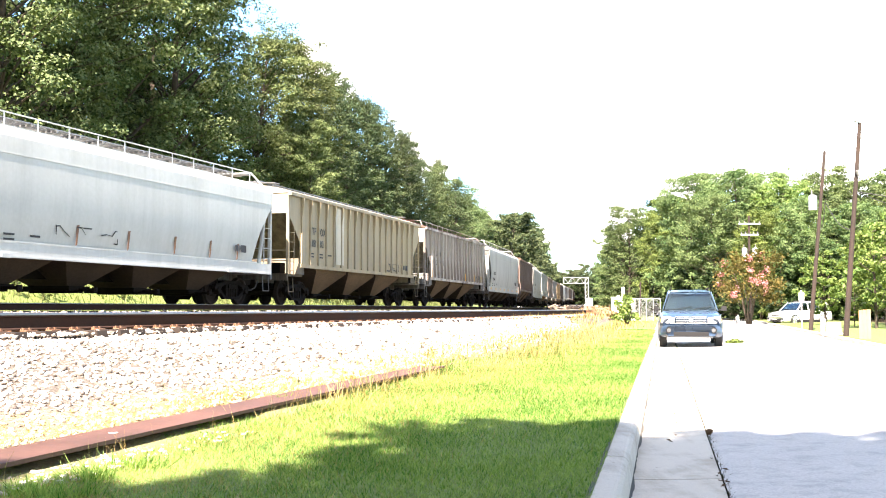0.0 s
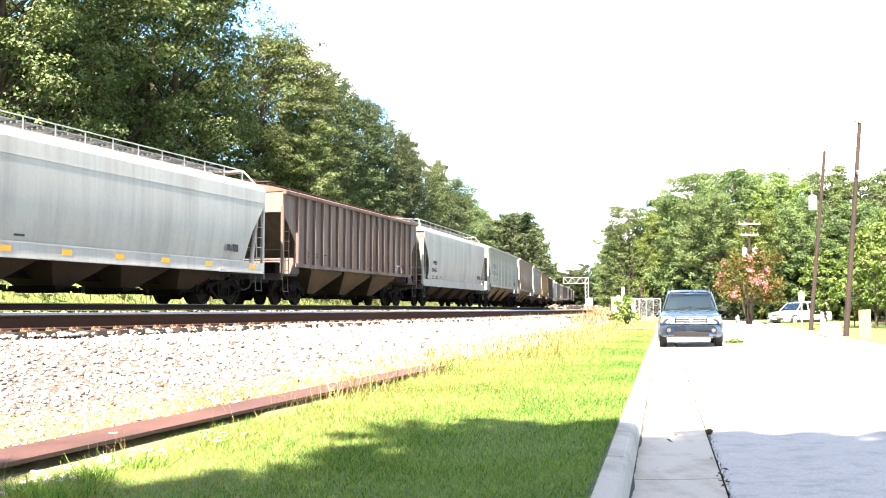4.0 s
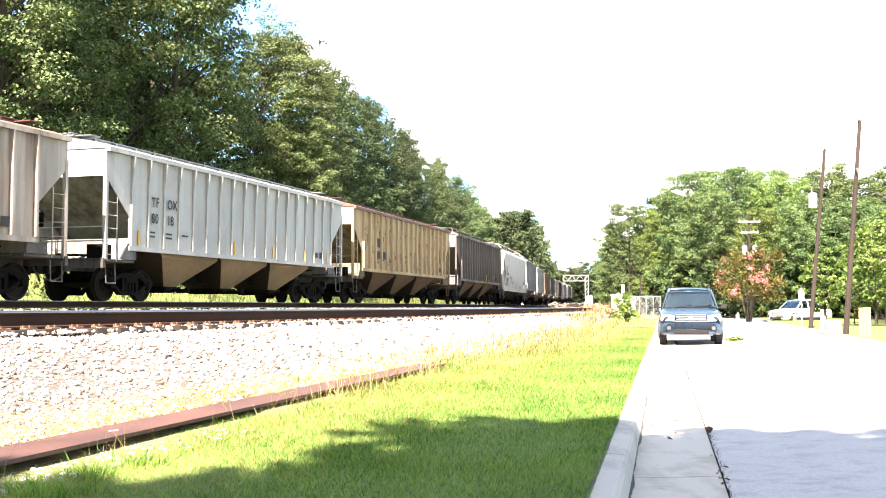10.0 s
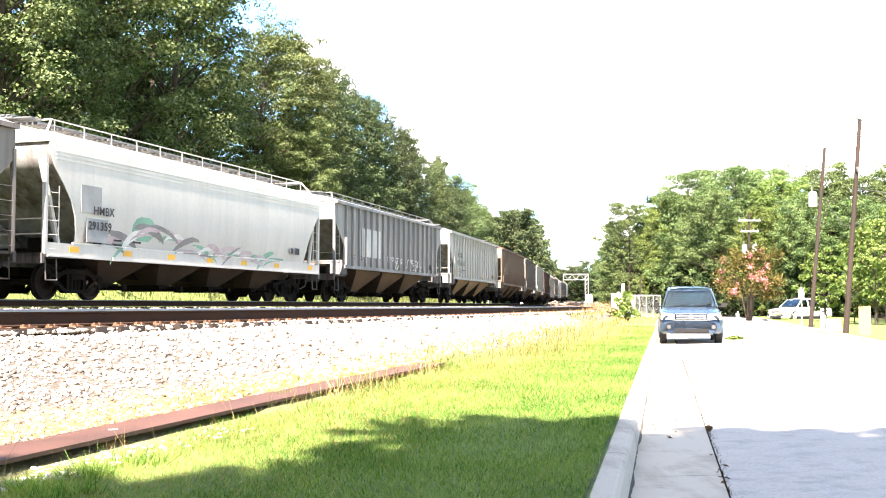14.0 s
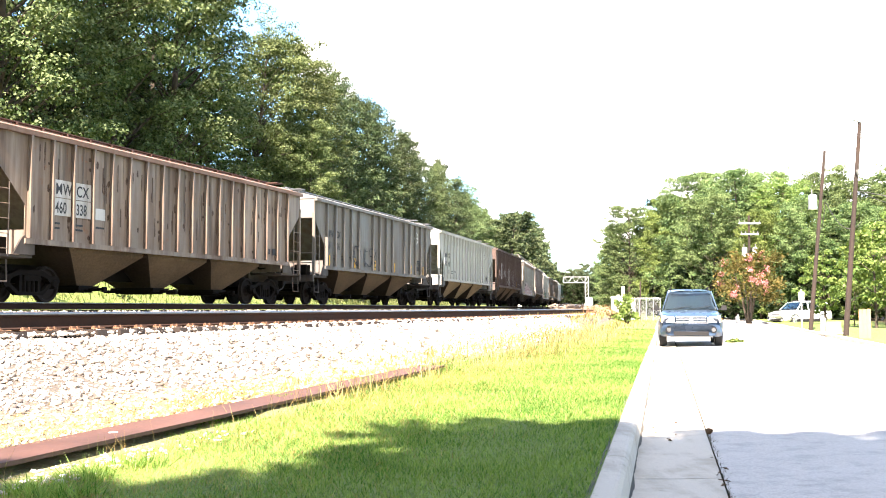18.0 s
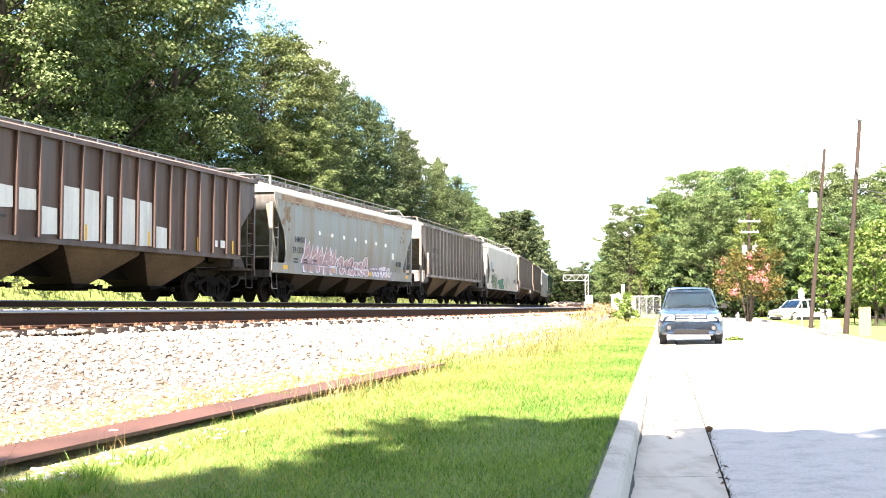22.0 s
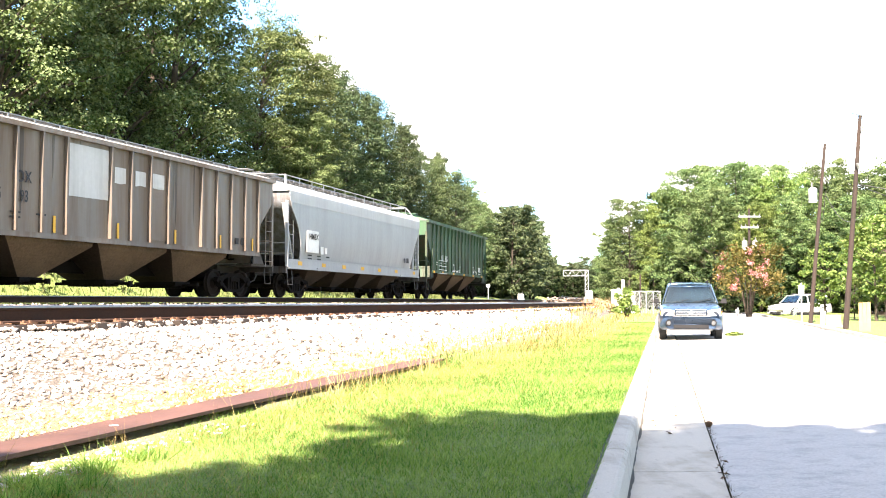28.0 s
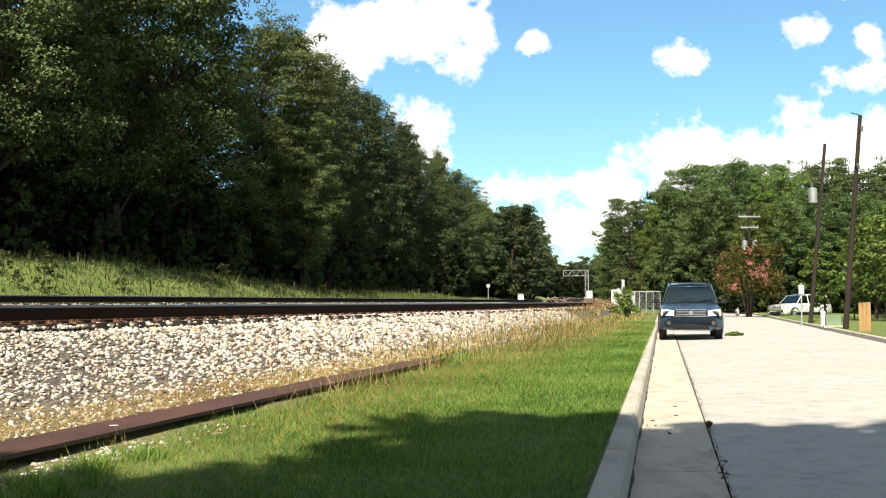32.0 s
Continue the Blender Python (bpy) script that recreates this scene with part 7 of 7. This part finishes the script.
def litter_and_piles():
    rng = random.Random(3)
    dead = plain("dead_leaf", (0.10, 0.055, 0.025), 0.9, 0, 0.4, 30)
    leaf = Shape().add([(0, -0.03, 0.003), (0.014, 0, 0.011), (0, 0.03, 0.004), (-0.014, 0, 0.012), (0, 0, 0.002)], [(0, 1, 4), (1, 2, 4), (2, 3, 4), (3, 0, 4)]).mesh("dead_leaf", dead)
    for k in range(24):
        y = rng.choice((7.2, 7.4, 6.0, 9.5, 11, 14, 17, 22, 27, 9.0)) + rng.uniform(-0.5, 0.9)
        side = rng.choice((0.06, 0.12, 0.25, 0.58, 0.62, 0.3)) + rng.uniform(-0.03, 0.05)
        ob = tagged(new("dead_leaf", leaf), "dry brown dead leaf lying in the gutter", "leaf", "dead leaves in the gutter")
        ob.matrix_basis = pose(kerb_x(y) + side, y, 0.03 if side > 0.5 else 0.014, rng.uniform(-12, 12), 0, rng.uniform(0, 360))
    cone = Shape()
    for z, r in ((0.0, 0.012), (0.015, 0.028), (0.03, 0.032), (0.05, 0.024), (0.065, 0.01)):
        cone.tube((0, 0, z), (0, 0, z + 0.012), r, r * 0.7, 9)
    solid("pine_cone", cone, dead, "brown pine cone at the gutter's edge", "pine cone", m=pose(kerb_x(9.3) + 0.6, 9.3, 0.04, 70, 0, 30))
    # Weeds in the seam between gutter and asphalt.
    r2 = np.random.default_rng(8)
    y = r2.uniform(4.5, 34, 2600)
    xy = np.column_stack([kerb_x(y) + 0.617 + r2.normal(0, 0.009, len(y)), y])
    tri = blades(r2, xy, np.full(len(y), -0.005), r2.uniform(0.015, 0.05, len(y)), np.full(len(y), 0.004), r2.uniform(0.3, 0.9, len(y)))
    tagged(new("seam_weeds", cloud_mesh("seam_weeds", tri, 3, plain("dark_moss", (0.05, 0.045, 0.02), 0.95))), "dark moss and grit in the seam beside the gutter", "weeds", kind="stuff")
    # Old ties and stone heaped beside the far track.
    old = plain("old_tie_wood", (0.23, 0.18, 0.14), 0.9, 0, 0.4, 5)
    for s0, o0, n in ((128, -3.6, 14), (140, -3.4, 16), (152, -2.8, 10)):
        base = line(s0, o0, RAIL_Z - 0.35)
        heap = thing("tie_heap", "loose heap of old timber ties beside the track", "timber", Matrix.Translation(base), "heaps of old ties")
        for k in range(n):
            m = Matrix.Translation((rng.uniform(-1.6, 1.6), rng.uniform(-2.5, 2.5), 0.12 + 0.028 * k * rng.random())) @ Matrix.Rotation(rng.uniform(0, 3), 4, "Z") @ Matrix.Rotation(rng.uniform(-0.3, 0.3), 4, "Y")
            part("old_tie", Shape().box(0, 0, 0, 2.5, 0.22, 0.17, m), old if k % 3 else TIE, heap)


litter_and_piles()


def signal_bridge():
    """Cantilever signal truss over both lines, on one lattice mast."""
    s0 = 286.0
    p = line(s0, near_off(s0) - 1.9, RAIL_Z + grade(s0) - 0.5)
    g = thing("signal_bridge", "grey steel cantilever signal bridge over the tracks", "signal bridge", Matrix.Translation(p) @ Matrix.Rotation(-heading(s0), 4, "Z"))
    for x in (-0.45, 0.45):
        for y in (-0.45, 0.45):
            part("mast_leg", Shape().box(x, y, 3.9, 0.14, 0.14, 7.9), GALV, g)
    for k in range(7):
        for a, b in (((-0.45, -0.45), (0.45, -0.45)), ((-0.45, 0.45), (0.45, 0.45))):
            part("lattice_bar", Shape().tube((a[0], a[1], k * 1.1 + 0.1), (b[0], b[1], k * 1.1 + 1.2), 0.05, n=6), GALV, g)
    for y in (-0.45, 0.45):
        for z in (6.2, 7.8):
            part("chord", Shape().box(-3.0, y, z, 6.9, 0.14, 0.14), GALV, g)
        for k in range(6):
            part("lattice_bar", Shape().tube((-6.3 + k * 1.1, y, 6.2 if k % 2 else 7.8), (-5.2 + k * 1.1, y, 7.8 if k % 2 else 6.2), 0.05, n=6), GALV, g)
    part("walkway", Shape().box(-3.0, 0, 6.12, 6.9, 0.8, 0.05), GRATE, g)
    for y in (-0.45, 0.45):
        part("end_post", Shape().box(-6.4, y, 7.0, 0.12, 0.12, 1.6), GALV, g)
    part("foundation", Shape().box(0, 0, 0.05, 1.6, 1.6, 0.5), CONCRETE, g)
    c = thing("relay_cabinet", "white equipment cabinet at the signal bridge's foot", "cabinet", Matrix.Translation(line(s0 - 6, near_off(s0) - 2.6, RAIL_Z + grade(s0) - 0.6)), "trackside cabinets")
    part("cabinet", Shape().box(0, 0, 1.0, 1.6, 1.2, 2.0), WHITE, c)
    part("cabinet_roof", Shape().box(0, 0, 2.05, 1.75, 1.35, 0.12, taper=0.8), GALV, c)


signal_bridge()


# ---- crushed stone ----
def stone_batch(rng, xyz, size):
    """Angular stones: jittered eight-sided lumps."""
    base = np.array([(1, 0, 0), (-1, 0, 0), (0, 1, 0), (0, -1, 0), (0, 0, 1), (0, 0, -1)], float)
    tri = np.array([(0, 2, 4), (2, 1, 4), (1, 3, 4), (3, 0, 4), (2, 0, 5), (1, 2, 5), (3, 1, 5), (0, 3, 5)])
    n = len(xyz)
    v = base[None] * rng.uniform(0.55, 1.15, (n, 6, 1)) + rng.normal(0, 0.22, (n, 6, 3))
    q = rng.normal(size=(n, 4))
    q /= np.linalg.norm(q, axis=1, keepdims=True)
    w, x, y, z = q.T
    rot = np.stack([np.stack([1 - 2 * (y * y + z * z), 2 * (x * y - z * w), 2 * (x * z + y * w)], 1), np.stack([2 * (x * y + z * w), 1 - 2 * (x * x + z * z), 2 * (y * z - x * w)], 1), np.stack([2 * (x * z - y * w), 2 * (y * z + x * w), 1 - 2 * (x * x + y * y)], 1)], 1)
    v = np.einsum("nij,nkj->nki", rot, v)
    v[:, :, 2] *= 0.75
    v = v * size[:, None, None] + xyz[:, None, :]
    f = (tri[None] + (np.arange(n) * 6)[:, None, None]).reshape(-1, 3)
    return v.reshape(-1, 3), f


def indexed_mesh(name, v, f, mat):
    me = bpy.data.meshes.new(name)
    me.vertices.add(len(v))
    me.vertices.foreach_set("co", v.astype(np.float32).ravel())
    me.loops.add(f.size)
    me.loops.foreach_set("vertex_index", f.astype(np.int32).ravel())
    me.polygons.add(len(f))
    me.polygons.foreach_set("loop_start", np.arange(0, f.size, 3, dtype=np.int32))
    me.update(calc_edges=True)
    me.materials.append(mat)
    return me


def stone_look(name="crushed_stone", dim=1.0):
    m, n, b = material(name, (0.4, 0.38, 0.36), 0.9)
    isl = n.add("ShaderNodeNewGeometry", out="Random Per Island")
    pick = n.add("ShaderNodeObjectInfo", out="Random")
    at = n.add("ShaderNodeNewGeometry", out="Position")
    k = n.math("FRACT", n.math("ADD", isl, pick))
    r = n.tree.nodes.new("ShaderNodeValToRGB")
    # Darkest two steps: shade of the gaps put into stone colour.
    r.color_ramp.elements[0].color, r.color_ramp.elements[1].color = (0.055, 0.045, 0.04, 1), (0.70, 0.66, 0.61, 1)
    for p, c in ((0.13, (0.11, 0.09, 0.08, 1)), (0.2, (0.34, 0.29, 0.25, 1)), (0.4, (0.52, 0.47, 0.41, 1)), (0.58, (0.48, 0.35, 0.25, 1)), (0.75, (0.56, 0.54, 0.51, 1))):
        r.color_ramp.elements.new(p).color = c
    n.tree.links.new(k, r.inputs[0])
    col = n.mix(n.ramp(n.noise(at, 60, 4), 0.35, 0.75, 0, 0.4), r.outputs[0], (0.30, 0.26, 0.22))
    col = n.mix(1.0, col, (dim, dim, dim), "MULTIPLY")
    n.tree.links.new(col, b.inputs["Base Color"])
    bumped(n, b, n.noise(at, 90, 3), 0.4, 0.01)
    return m


def build_ballast():
    rng = np.random.default_rng(12)
    look_ = stone_look()
    near = 3.4 + 42 * rng.uniform(0, 1, 120000) ** 1.7
    x = rng.uniform(-11, 8, len(near))
    pts = []
    for a, b in zip(x, near):
        s, o = along(a, b)
        if NEAR_LINE - 0.95 < o or abs(a) > 0.5 * b + 1.5:
            continue
        side = beam_side(a, b) - max(0, (b - 26) * 0.045)
        if side < 0.2:
            continue
        z, bed, dry = land(a, b)
        if rng.uniform() < dry * 0.55:
            continue
        pts.append((a, b, z))
    for a, b in zip(4 + 66 * rng.uniform(0, 1, 9000) ** 1.3, rng.uniform(-1.26, -0.96, 9000)):
        p = line(a, near_off(a) + b)
        pts.append((p.x, p.y, NEAR_Z - 0.305))
    for a, b in zip(rng.uniform(-4, 0, 7000), rng.uniform(4.0, 8.2, 7000)):
        if -0.6 < beam_side(a, b) < -0.22 and rng.uniform() < 0.5 + 0.5 * noise.noise((a * 1.3, b * 0.9, 5)):
            pts.append((a, b, land(a, b)[0] - 0.002))
    grey = []
    s, o = rng.uniform(2, 75, 14000), rng.uniform(NEAR_LINE + 0.9, -1.0, 14000)
    for a, b in zip(s, o):
        p = line(a, b)
        grey.append((p.x, p.y, land(p.x, p.y)[0] + (0.02 if b < NEAR_LINE + 1.4 else 0)))
    for heap, coat, words in ((pts, look_, "pale angular crushed stone of the rail bed"), (grey, stone_look("grey_stone", 0.45), "oily grey crushed stone between the tracks")):
        heap = np.array(heap)
        size = rng.uniform(0.02, 0.05, len(heap)) * np.clip(heap[:, 1] / 12, 0.65, 1.7)
        heap[:, 2] += size * 0.3
        v, f = stone_batch(rng, heap, size)
        tagged(new("crushed_stone", indexed_mesh("crushed_stone", v, f, coat)), words, "gravel", kind="stuff")
    rows = thing("stone_edge", "loose larger stones along the stone bed's toe", "stones", kind="structure")
    kinds = []
    for k in range(8):
        v, f = stone_batch(np.random.default_rng(70 + k), np.zeros((1, 3)), np.array([0.034]))
        kinds.append(indexed_mesh("stone", v, f, look_))
    for k in range(300):
        b = 4.0 + 11 * rng.uniform() ** 1.3
        a = -3.6 + (b - 2.35) * 0.25 - rng.uniform(0.35, 2.6)
        part("stone", kinds[k % 8], None, rows, at=pose(a, b, land(a, b)[0] + 0.012, rng.uniform(0, 90), rng.uniform(0, 90), rng.uniform(0, 360)))


build_ballast()


build_ties()
motions()
